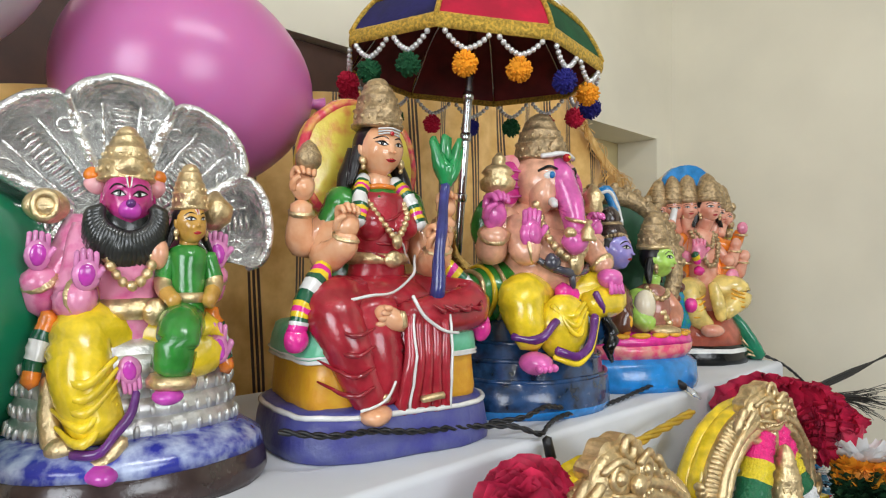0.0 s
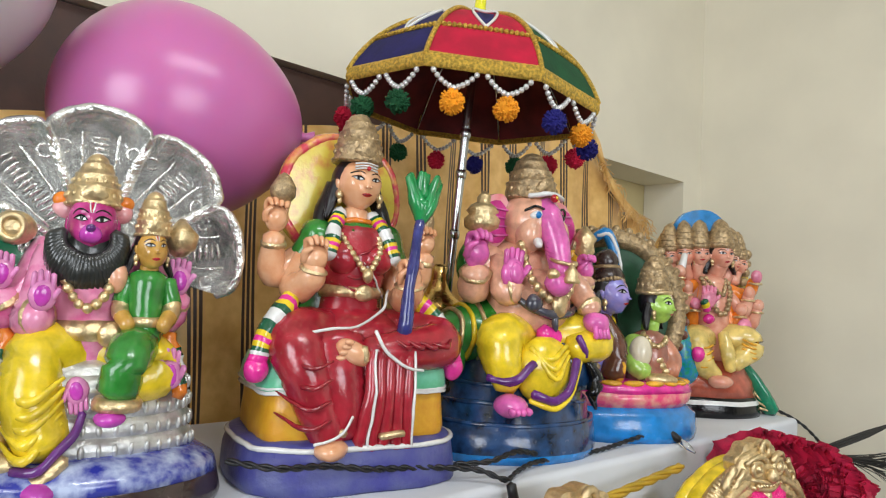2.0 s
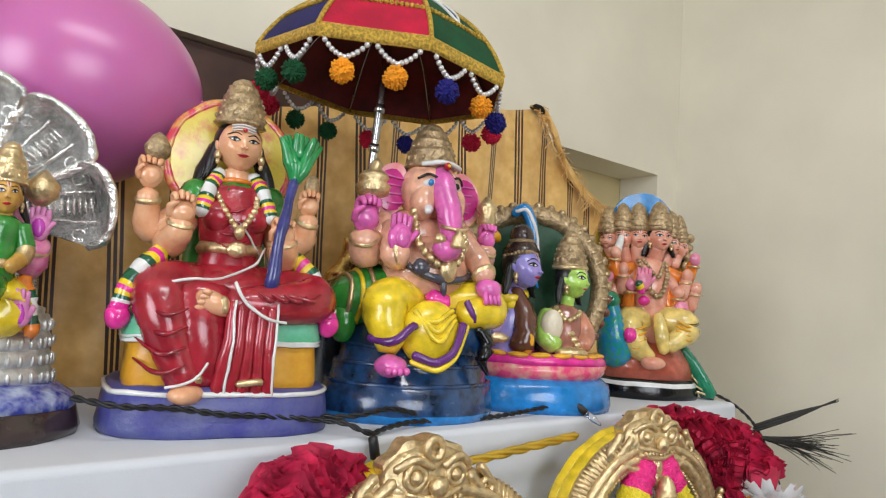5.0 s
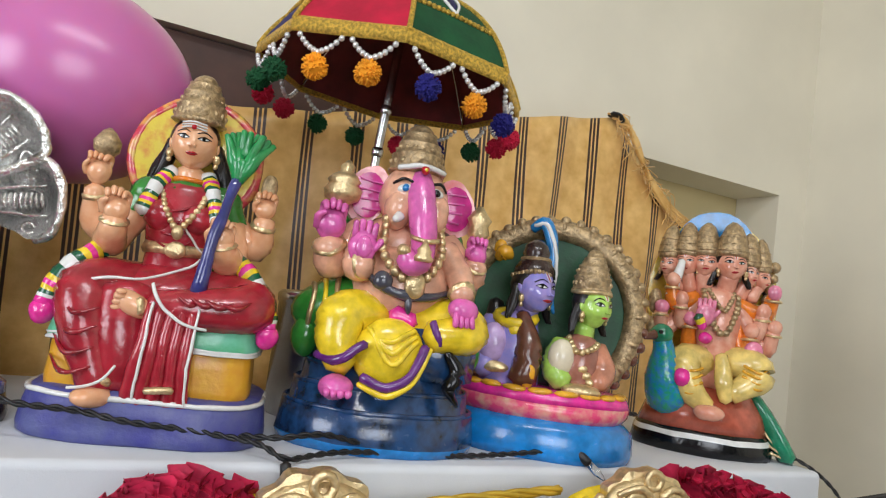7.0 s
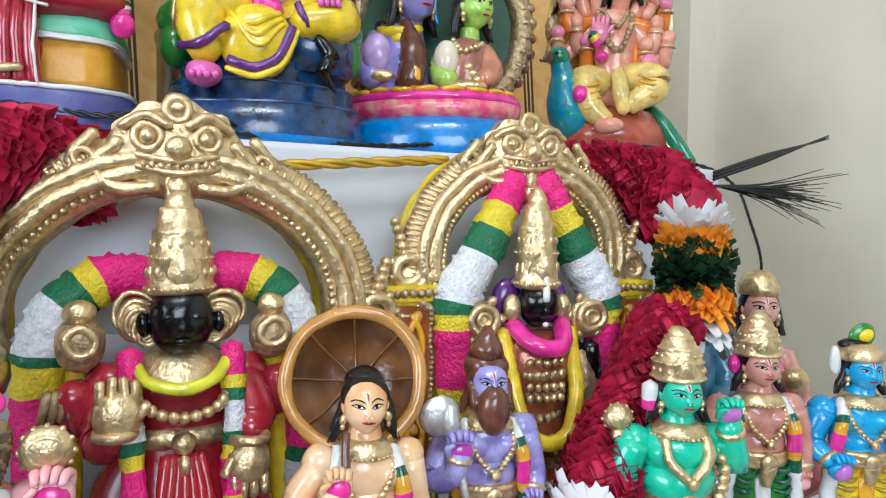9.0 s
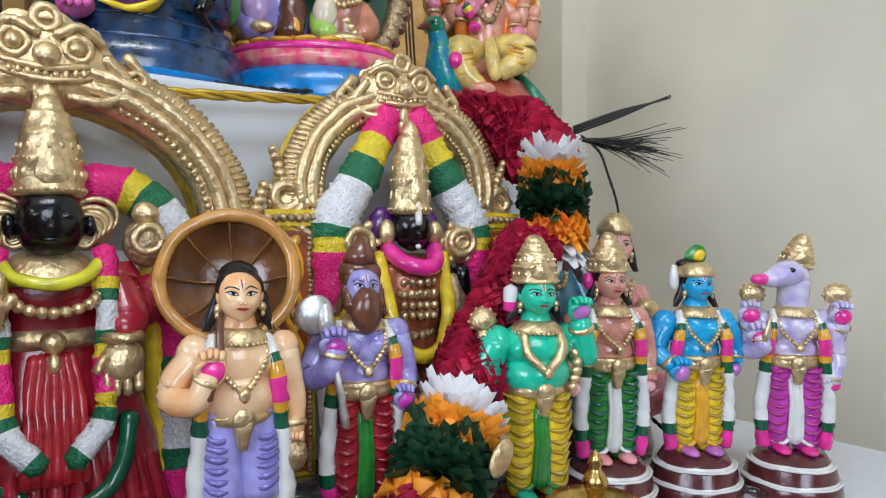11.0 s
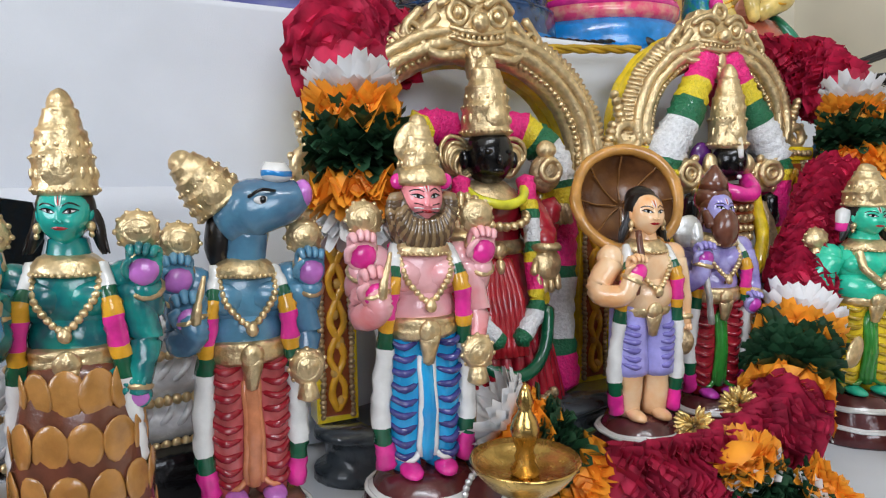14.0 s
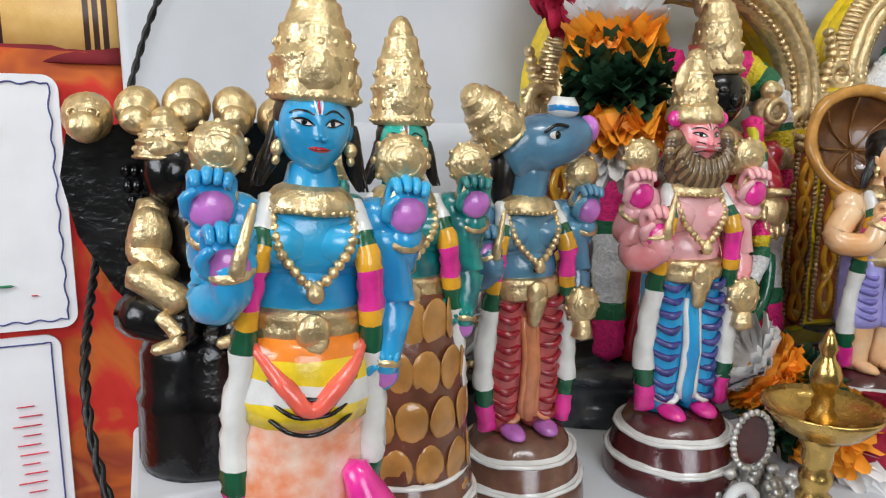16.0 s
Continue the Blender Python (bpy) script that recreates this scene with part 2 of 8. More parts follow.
class Sculpt:
    """One mesh, gathered from rounded forms; lengths in centimetres, the front towards -y."""

    def __init__(self, unit=0.01):
        self.v, self.f, self.m, self.mats, self.n, self.unit, self.sm = [], [], [], [], 0, unit, []
        self.M, self.o = np.eye(3), np.zeros(3)

    def slot(self, mat):
        if mat not in self.mats:
            self.mats.append(mat)
        return self.mats.index(mat)

    def add(self, verts, faces, mat, smooth=True):
        v = np.asarray(verts, float) @ self.M.T + self.o
        self.v.append(v)
        i = self.slot(mat) if not isinstance(mat, list) else None
        for k, f in enumerate(faces):
            self.f.append(tuple(a + self.n for a in f))
            self.m.append(i if i is not None else self.slot(mat[k]))
            self.sm.append(smooth)
        self.n += len(v)

    def ell(self, c, r, mat, rot=(0, 0, 0), n=16, k=10):
        if not hasattr(r, "__len__"):
            r = (r, r, r)
        th = np.linspace(0, np.pi, k + 1)[1:-1]
        ph = np.arange(n) * 2 * np.pi / n
        g = [[(np.sin(t) * np.cos(p), np.sin(t) * np.sin(p), np.cos(t)) for p in ph] for t in th]
        v = np.array([(0, 0, 1)] + [x for row in g for x in row] + [(0, 0, -1)]) * np.array(r)
        v = v @ rot3(*rot).T + np.array(c)
        f = [(0, 1 + i, 1 + (i + 1) % n) for i in range(n)]
        for j in range(k - 2):
            for i in range(n):
                a, b = 1 + j * n + i, 1 + j * n + (i + 1) % n
                f.append((a, a + n, b + n, b))
        z = len(v) - 1
        f += [(z, z - n + (i + 1) % n, z - n + i) for i in range(n)]
        self.add(v, f, mat)

    def tube(self, pts, rad, mat, n=10, span=5, flat=1.0, bands=None, up=(0.1, 0.2, 1)):
        """A rounded tube; bands: materials that follow one another along it; flat: its depth against its width."""
        p = curve_points(pts, span) if len(pts) > 2 else np.array([np.array(pts[0]) + (np.array(pts[1]) - np.array(pts[0])) * k / span for k in range(span + 1)])
        L = len(p)
        rad = np.interp(np.linspace(0, 1, L), np.linspace(0, 1, len(rad)), rad) if hasattr(rad, "__len__") else np.full(L, rad)
        knob = 0.13 if bands and len(bands) > 5 else 0.0
        d = np.gradient(p, axis=0)
        d /= np.linalg.norm(d, axis=1)[:, None] + 1e-9
        u = np.array(up, float)
        rings = []
        for i in range(L):
            a = np.cross(d[i], u)
            a /= np.linalg.norm(a) + 1e-9
            b = np.cross(a, d[i])
            rings.append([p[i] + rad[i] * (1 + knob * random.uniform(-1, 1)) * (np.cos(t) * a + flat * np.sin(t) * b) for t in np.arange(n) * 2 * np.pi / n])
        v = [p[0] - d[0] * rad[0] * 0.6] + [x for r in rings for x in r] + [p[-1] + d[-1] * rad[-1] * 0.6]
        f = [(0, 1 + (i + 1) % n, 1 + i) for i in range(n)]
        mk = [0] * n
        for j in range(L - 1):
            for i in range(n):
                a, b = 1 + j * n + i, 1 + j * n + (i + 1) % n
                f.append((a, b, b + n, a + n))
                mk.append(j)
        z = len(v) - 1
        f += [(z, z - n + i, z - n + (i + 1) % n) for i in range(n)]
        mk += [L - 2] * n
        if bands:
            self.add(v, f, [bands[min(len(bands) - 1, int(j / (L - 1) * len(bands)))] for j in mk])
        else:
            self.add(v, f, mat)

    def lathe(self, prof, c, mat, sx=1.0, sy=1.0, n=24, rot=(0, 0, 0), bands=None, sides=False, cap=True):
        """A turned form from (radius, height) pairs."""
        ph = np.arange(n) * 2 * np.pi / n + np.pi / n
        v, f, mk = [], [], []
        for r, z in prof:
            v += [(r * sx * np.cos(a), r * sy * np.sin(a), z) for a in ph]
        for j in range(len(prof) - 1):
            for i in range(n):
                a, b = j * n + i, j * n + (i + 1) % n
                f.append((a, b, b + n, a + n))
                mk.append(j)
        if cap:
            f += [tuple(range(n))[::-1], tuple(range((len(prof) - 1) * n, len(prof) * n))]
            mk += [0, len(prof) - 2]
        v = np.array(v) @ rot3(*rot).T + np.array(c)
        self.add(v, f, [bands[min(j, len(bands) - 1)] for j in mk] if bands else mat, smooth=not sides)

    def plate(self, line, y0, y1, mat, edge=None, dome=0.0):
        """A thick upright plate with the outline (x, z); dome: how far its middle swells forward."""
        line = np.array(line, float)
        n, c = len(line), line.mean(axis=0)
        v, f = [], []
        for k in (0.0, 0.5, 0.85, 1.0):
            q = c + (line - c) * max(k, 0.001)
            v += [(x, y0 - dome * (1 - k * k), z) for x, z in q]
        for j in range(3):
            for i in range(n):
                a, b = j * n + i, j * n + (i + 1) % n
                f.append((a, b, b + n, a + n))
        self.add(v, f, mat)
        v = [(x, y, z) for y in (y0, y1) for x, z in line]
        self.add(v, [(i, (i + 1) % n, n + (i + 1) % n, n + i) for i in range(n)] + [tuple(range(n, 2 * n))], edge or mat, smooth=False)

    def beads(self, pts, r, mat, step=None, n=8):
        p = curve_points(pts, 12)
        step = step or 1.7 * r
        s = np.concatenate([[0], np.cumsum(np.linalg.norm(np.diff(p, axis=0), axis=1))])
        for d in np.arange(0, s[-1], step):
            self.ell([np.interp(d, s, p[:, k]) for k in range(3)], r, mat, n=n, k=6)

    def ring(self, c, big, small, mat, rot=(0, 0, 0), sx=1.0, sy=1.0, n=20, k=7, arc=(0, 360)):
        full = abs(arc[1] - arc[0]) >= 360
        a = np.radians(np.linspace(*arc, n + 1))
        v, f = [], []
        for t in a:
            for q in np.arange(k) * 2 * np.pi / k:
                v.append((sx * (big + small * np.cos(q)) * np.cos(t), sy * (big + small * np.cos(q)) * np.sin(t), small * np.sin(q)))
        for i in range(n):
            for j in range(k):
                f.append((i * k + j, (i + 1) * k + j, (i + 1) * k + (j + 1) % k, i * k + (j + 1) % k))
        v = np.array(v) @ rot3(*rot).T + np.array(c)
        self.add(v, f, mat)

    def reshape(self, z0, z1, wide):
        """Moves the heights z0 to z1 and narrows or widens the form at them."""
        for v in self.v:
            k = np.interp(v[:, 2], z0, wide)
            v[:, 0] *= k
            v[:, 2] = np.interp(v[:, 2], z0, z1)

    def mesh(self, name):
        me = bpy.data.meshes.new(name)
        v = np.vstack(self.v)
        if self.unit < 0.5:
            # hand-moulded unevenness
            w = np.stack([np.sin(v @ np.array(d) + q) for d, q in (((1.3, 0.7, 0.9), 0.3), ((-0.8, 1.5, 1.1), 1.7), ((0.6, -1.2, 1.6), 4.1), ((2.9, 1.9, -2.3), 2.2), ((-2.1, 2.7, 2.6), 5.0), ((2.4, -2.8, 1.9), 0.9))], axis=1)
            v = v + 0.055 * (w[:, :3] + 0.6 * w[:, 3:])
        me.from_pydata((v * self.unit).tolist(), [], self.f)
        for m in self.mats:
            me.materials.append(m)
        me.polygons.foreach_set("material_index", self.m)
        me.polygons.foreach_set("use_smooth", self.sm)
        bm = bmesh.new()
        bm.from_mesh(me)
        bmesh.ops.recalc_face_normals(bm, faces=bm.faces)
        bm.to_mesh(me)
        bm.free()
        return me

    def thing(self, name, m, label, category, group=""):
        ob = new(name, self.mesh(name))
        ob.matrix_world = m
        return tagged(ob, label, category, group)

    def part(self, name, parent, label=""):
        ob = new(name, self.mesh(name))
        ob.parent = parent
        return tagged(ob, label) if label else ob


def empty(name, m, label, category, group=""):
    ob = new(name)
    ob.matrix_world = m
    return tagged(ob, label, category, group)


def block(name, x0, x1, y0, y1, z0, z1, mat, label="", category="", kind="structure", bevel=0.0):
    bm = bmesh.new()
    bmesh.ops.create_cube(bm, size=1.0)
    for v in bm.verts:
        v.co = Vector(((x0, x1)[v.co.x > 0], (y0, y1)[v.co.y > 0], (z0, z1)[v.co.z > 0]))
    if bevel:
        bmesh.ops.bevel(bm, geom=list(bm.edges), offset=bevel, segments=3, affect="EDGES", profile=0.5)
    me = bpy.data.meshes.new(name)
    bm.to_mesh(me)
    bm.free()
    me.materials.append(mat)
    return tagged(new(name, me), label, category, "", kind)


def drape(name, fx, nu, nv, mat, label, category, kind="", parent=None, uv=None):
    """A cloth sheet from fx(u, v), with thickness."""
    vs = [fx(i / nu, j / nv) for j in range(nv + 1) for i in range(nu + 1)]
    fs = [(j * (nu + 1) + i, j * (nu + 1) + i + 1, (j + 1) * (nu + 1) + i + 1, (j + 1) * (nu + 1) + i) for j in range(nv) for i in range(nu)]
    me = bpy.data.meshes.new(name)
    me.from_pydata([tuple(v) for v in vs], [], fs)
    layer = me.uv_layers.new(name="UVMap")
    for poly in me.polygons:
        for li, vi in zip(poly.loop_indices, poly.vertices):
            i, j = vi % (nu + 1), vi // (nu + 1)
            layer.data[li].uv = uv(i / nu, j / nv) if uv else (i / nu, j / nv)
    me.polygons.foreach_set("use_smooth", [True] * len(fs))
    me.materials.append(mat)
    ob = new(name, me)
    mod = ob.modifiers.new("thickness", "SOLIDIFY")
    mod.thickness = 0.0015
    if parent:
        ob.parent = parent
    else:
        tagged(ob, label, category, "", kind)
    return ob


# ---- the room ----
SHELF, TABLE, WALLY, WALLX = 1.127, 0.69, 0.86, 1.84
XW, YS, TOP = -2.2, -2.7, 2.9
block("floor", XW - 0.15, WALLX + 0.15, YS - 0.15, WALLY + 0.5, -0.12, 0.0, FLOORM, "plain tiled floor of the room, darkened to cut bounce", "floor")
block("ceiling", XW - 0.15, WALLX + 0.15, YS - 0.15, WALLY + 0.5, TOP, TOP + 0.1, WALL, "plain cream painted ceiling", "ceiling")
block("wall_east", WALLX, WALLX + 0.15, YS, WALLY + 0.5, 0, TOP, WALL, "plain cream distempered wall", "wall")


def wall_with_hole(name, along, at, thick, a0, a1, h0, h1, s0, s1, label, mat):
    """A wall along x or y with one opening through it, as one mesh of four slabs."""
    bm = bmesh.new()
    for lo, hi, z0, z1 in ((a0, h0, 0, TOP), (h1, a1, 0, TOP), (h0, h1, 0, s0), (h0, h1, s1, TOP)):
        made = bmesh.ops.create_cube(bm, size=1.0)
        for v in made["verts"]:
            p, q, z = (lo, hi)[v.co.x > 0], (at, at + thick)[v.co.y > 0], (z0, z1)[v.co.z > 0]
            v.co = Vector((p, q, z)) if along == "x" else Vector((q, p, z))
    me = bpy.data.meshes.new(name)
    bm.to_mesh(me)
    bm.free()
    me.materials.append(mat)
    return tagged(new(name, me), label, "wall", "", "structure")


wall_with_hole("wall_south", "x", YS, 0.15, XW, WALLX, -0.8, 0.6, 1.1, 2.4, "unseen dull green wall with a window opening, darkened to cut bounce", FARWALL)
wall_with_hole("wall_west", "y", XW, 0.15, YS + 0.15, WALLY + 0.3, -1.3, 0.1, 1.1, 2.4, "unseen dull green wall with a window opening, darkened to cut bounce", FARWALL)
wall_with_hole("wall_north", "x", WALLY, 0.12, XW + 0.15, WALLX, -0.9, 1.745, 0.45, 1.645, "cream wall with a wide built-in niche", WALL)
block("niche_back", -0.95, 1.80, WALLY + 0.122, WALLY + 0.17, 0.4, 1.72, NICHE, "ochre painted back of the wall niche", "niche")
# added dark panel: gives the niche's recess its shade by colour
block("niche_shade_panel", -0.95, 1.02, WALLY + 0.02, WALLY + 0.118, 1.30, 1.642, NICHE_SHADE, "dark brown panel standing in for the shade inside the niche", "board")

# ---- the two steps and their cloths ----
def step_block(name, x0, x1, y0, y1, z0, z1, label):
    ob = block(name, x0, x1, y0, y1, z0, z1, LINEN, label, "display step", "", 0.008)
    ob.modifiers.new("soft", "WEIGHTED_NORMAL")
    return ob


step_block("lower_step", 0.044, 1.45, -0.045, 0.83, 0.0, TABLE, "low display step covered with plain white cloth")
step_block("upper_step", 0.053, 1.27, 0.385, 0.78, TABLE, SHELF, "raised display step covered with white cloth")


# ---- statues: simple painted shapes, one mesh each ----
def place(x, y, z, turn=0.0):
    return pose(x, y, z, 0, 0, turn)


def head(s, c, r, skin, turn=0.0, tilt=0.0, hair=HAIR, lips=LIPS, mark=WHITE, ear=GOLD, iris=BLACK):
    """A moulded head with sockets, cheeks, nose and chin, and its features painted on."""
    keep = s.M, s.o
    c = np.array(c, float)
    s.o = s.M @ c + s.o
    s.M = s.M @ rot3(tilt, 0, turn)

    def half(z):
        return 0.87 * (1 - 0.20 * np.clip((-z - 0.1) / 0.9, 0, 1) ** 1.6)

    def swell(x, z):
        def bump(cx, cz, wx, wz):
            return np.exp(-((abs(x) - cx) / wx) ** 2 - ((z - cz) / wz) ** 2)
        ridge = np.exp(-(x / 0.10) ** 2) * np.clip((0.32 - z) / 0.5, 0, 1) * (z > -0.19) + np.exp(-(x / 0.13) ** 2 - ((z + 0.17) / 0.08) ** 2) * (0.9 if z <= -0.19 else 0.0)
        return 0.15 * ridge - 0.07 * bump(0.34, 0.13, 0.2, 0.12) + 0.08 * bump(0.42, -0.36, 0.26, 0.26) + 0.07 * bump(0, -0.5, 0.2, 0.14) + 0.11 * bump(0, -0.84, 0.2, 0.16) + 0.03 * bump(0.3, 0.38, 0.3, 0.1)

    def front(x, z):
        return -0.9 * math.sqrt(max(0.0, 1 - (x / half(z)) ** 2 - (z / 1.02) ** 2)) - swell(x, z)
    n, k = 52, 36
    v = [(0, 0, 1.02)]
    for t in np.linspace(0, np.pi, k + 1)[1:-1]:
        for p in np.arange(n) * 2 * np.pi / n:
            z = 1.02 * np.cos(t)
            x, y = half(z) * np.sin(t) * np.cos(p), 0.9 * np.sin(t) * np.sin(p)
            if y < 0:
                y -= swell(x, z) * min(1.0, -y / 0.25)
            v.append((x, y, z))
    v.append((0, 0, -1.02))
    f = [(0, 1 + i, 1 + (i + 1) % n) for i in range(n)]
    for j in range(k - 2):
        for i in range(n):
            a, b = 1 + j * n + i, 1 + j * n + (i + 1) % n
            f.append((a, a + n, b + n, b))
    e = len(v) - 1
    f += [(e, e - n + (i + 1) % n, e - n + i) for i in range(n)]
    s.add(np.array(v) * r, f, skin)

    def patch(line, mat, lift):
        line = np.array(line)
        m, mid = len(line), line.mean(axis=0)
        w = []
        for q in (0.0, 0.5, 0.85, 1.0):
            w += [(x * r, (front(x, z) - lift * (1 - 0.6 * q * q)) * r, z * r) for x, z in mid + (line - mid) * max(q, 0.01)]
        s.add(w, [(j * m + i, j * m + (i + 1) % m, (j + 1) * m + (i + 1) % m, (j + 1) * m + i) for j in range(3) for i in range(m)], mat)

    def stroke(line, w, mat, lift):
        """A tapered brush line across the face."""
        p = curve_points([(x, z, 0) for x, z in line], 4)[:, :2]
        m = len(p)
        d = np.gradient(p, axis=0)
        d /= np.linalg.norm(d, axis=1)[:, None]
        u = np.stack([-d[:, 1], d[:, 0]], axis=1)
        th = w * (0.35 + 0.65 * np.sin(np.pi * np.linspace(0.12, 0.88, m)))[:, None]
        q = np.vstack([p + u * th, p, p - u * th])
        s.add([(x * r, (front(x, z) - lift - (0.01 if m <= i < 2 * m else 0)) * r, z * r) for i, (x, z) in enumerate(q)],
              [(j * m + i, j * m + i + 1, (j + 1) * m + i + 1, (j + 1) * m + i) for j in range(2) for i in range(m - 1)], mat)
    up = [0.0, 0.55, 0.9, 1.0, 0.85, 0.45]
    for g in (-1, 1):
        eye = [(g * (0.35 + 0.2 * x), 0.13 + 0.03 * x + h) for x, h in [(-1, -0.02)] + [(-0.66 + 0.33 * i, 0.075 * up[i + 1]) for i in range(5)] + [(1, 0.0)] + [(0.6 - 0.4 * i, -0.055 * (1 - 0.18 * abs(i - 1.5))) for i in range(4)]]
        patch(eye, WHITE, 0.02)
        patch([(g * 0.35 + 0.072 * math.cos(a), 0.142 + 0.068 * math.sin(a)) for a in np.linspace(0, 2 * math.pi, 12, endpoint=False)], iris, 0.034)
        stroke([(g * 0.14, 0.10), (g * 0.25, 0.19), (g * 0.37, 0.225), (g * 0.5, 0.2), (g * 0.62, 0.15)], 0.03, BLACK, 0.03)
        stroke([(g * 0.18, 0.09), (g * 0.35, 0.065), (g * 0.56, 0.13)], 0.014, BLACK, 0.028)
        stroke([(g * 0.12, 0.33), (g * 0.3, 0.42), (g * 0.48, 0.4), (g * 0.64, 0.29)], 0.027, BLACK, 0.016)
        s.ell((g * r * 0.83, r * 0.04, -r * 0.02), (r * 0.12, r * 0.18, r * 0.28), skin, n=10, k=6)
        s.ell((g * r * 0.09, -r * 1.0, -r * 0.21), (r * 0.075, r * 0.07, r * 0.06), skin, n=8, k=6)
        if ear:
            s.ell((g * r * 0.86, -r * 0.12, -r * 0.46), (r * 0.15, r * 0.15, r * 0.2), ear, n=10, k=6)
            s.ell((g * r * 0.86, -r * 0.14, -r * 0.72), (r * 0.1, r * 0.1, r * 0.12), ear, n=8, k=6)
    patch([(-0.26, -0.465), (-0.13, -0.42), (-0.05, -0.405), (0, -0.425), (0.05, -0.405), (0.13, -0.42), (0.26, -0.465), (0.14, -0.53), (0, -0.55), (-0.14, -0.53)], lips, 0.03)
    stroke([(-0.23, -0.468), (0, -0.48), (0.23, -0.468)], 0.012, MAROON, 0.036)
    if mark:
        for x in (-0.07, 0.07):
            stroke([(x * 0.5, 0.33), (x, 0.5), (x * 1.25, 0.72)], 0.022, mark, 0.02)
        stroke([(0, 0.36), (0, 0.5), (0, 0.7)], 0.024, LIPS, 0.024)
    if hair:
        s.ell((0, r * 0.24, r * 0.16), (r * 0.97, r * 0.86, r * 1.0), hair, n=18, k=12)
        for k in (-1, 1):
            s.tube([(k * r * 0.82, r * 0.2, r * 0.1), (k * r * 1.0, r * 0.25, -r * 0.7), (k * r * 1.2, r * 0.2, -r * 1.35)], [r * 0.2, r * 0.25, r * 0.12], hair, n=8, span=4)
            for q in range(3):
                s.tube([(k * r * (0.8 + 0.09 * q), r * (0.0 + 0.1 * q), r * 0.1), (k * r * (0.98 + 0.1 * q), r * (0.06 + 0.1 * q), -r * 0.7), (k * r * (1.15 + 0.1 * q), r * 0.1, -r * 1.4)], [r * 0.06, r * 0.08, r * 0.03], hair, n=6, span=4)
    s.M, s.o = keep


def crown(s, c, r, h, mat=GOLD, tilt=(0, 0, 0), bead=True):
    """A tall tiered crown."""
    keep = s.M, s.o
    s.o = s.M @ np.array(c, float) + s.o
    s.M = s.M @ rot3(*tilt)
    prof = [(1.0, 0), (1.09, 0.03), (1.1, 0.07), (1.03, 0.1), (1.05, 0.17), (1.0, 0.3), (1.04, 0.33), (1.03, 0.37), (0.93, 0.39), (0.91, 0.47), (0.84, 0.55), (0.86, 0.575), (0.84, 0.61), (0.74, 0.63),
            (0.70, 0.7), (0.62, 0.76), (0.63, 0.785), (0.60, 0.81), (0.48, 0.825), (0.47, 0.87), (0.40, 0.92), (0.28, 0.965), (0.12, 0.99), (0.01, 1.0)]
    s.lathe([(r * p, h * q) for p, q in prof], (0, 0, 0), mat, n=28)
    if bead:
        for i in range(26):
            a = i * 2 * np.pi / 26
            s.ell((r * 1.08 * np.cos(a), r * 1.08 * np.sin(a), h * 0.05), h * 0.024, mat, n=7, k=5)
            s.ell((r * 1.02 * np.cos(a), r * 1.02 * np.sin(a), h * 0.35), h * 0.018, mat, n=6, k=4)
        for i in range(-4, 5):
            a = -np.pi / 2 + i * 0.38
            s.ell((r * 1.01 * np.cos(a), r * 1.01 * np.sin(a), h * 0.2), (r * 0.12, r * 0.07, h * 0.06), mat, n=8, k=6)
            s.ell((r * 0.89 * np.cos(a), r * 0.89 * np.sin(a), h * 0.47), (r * 0.09, r * 0.05, h * 0.035), mat, n=8, k=6)
        s.plate([(r * 0.42 * math.sin(q) * (1 - 0.25 * math.cos(q)), h * (0.25 + 0.17 * math.cos(q))) for q in np.linspace(0, 2 * math.pi, 14, endpoint=False)], -r * 1.02, -r * 0.8, mat, dome=r * 0.12)
    s.M, s.o = keep


STRIPES = [WHITE, WHITE, WHITE, DKGREEN, YELLOW, PINK, PINK, YELLOW, DKGREEN, WHITE, WHITE, WHITE]
SIDE = [PINK, PINK, DKGREEN, WHITE, WHITE, WHITE, WHITE, WHITE, DKGREEN, OCHRE, PINK, PINK, OCHRE, DKGREEN, WHITE, WHITE]


def hand(s, c, r, mat, rot=(0, 0, 0), palm=None):
    keep = s.M, s.o
    s.o = s.M @ np.array(c, float) + s.o
    s.M = s.M @ rot3(*rot)
    s.ell((0, 0, 0), (r, r * 0.5, r * 1.1), mat, n=12, k=8)
    for i, x in enumerate((-0.66, -0.22, 0.22, 0.64)):
        s.tube([(x * r, 0, r * 0.6), (x * r * 1.05, -r * 0.05, r * (1.75 - 0.15 * abs(i - 1.4)))], r * 0.22, mat, n=7, span=3)
    s.tube([(r * 0.7, -r * 0.1, -r * 0.2), (r * 1.15, -r * 0.3, r * 0.5)], r * 0.24, mat, n=7, span=3)
    if palm:
        s.ell((0, -r * 0.36, 0), (r * 0.6, r * 0.22, r * 0.75), palm, n=10, k=6)
    s.M, s.o = keep


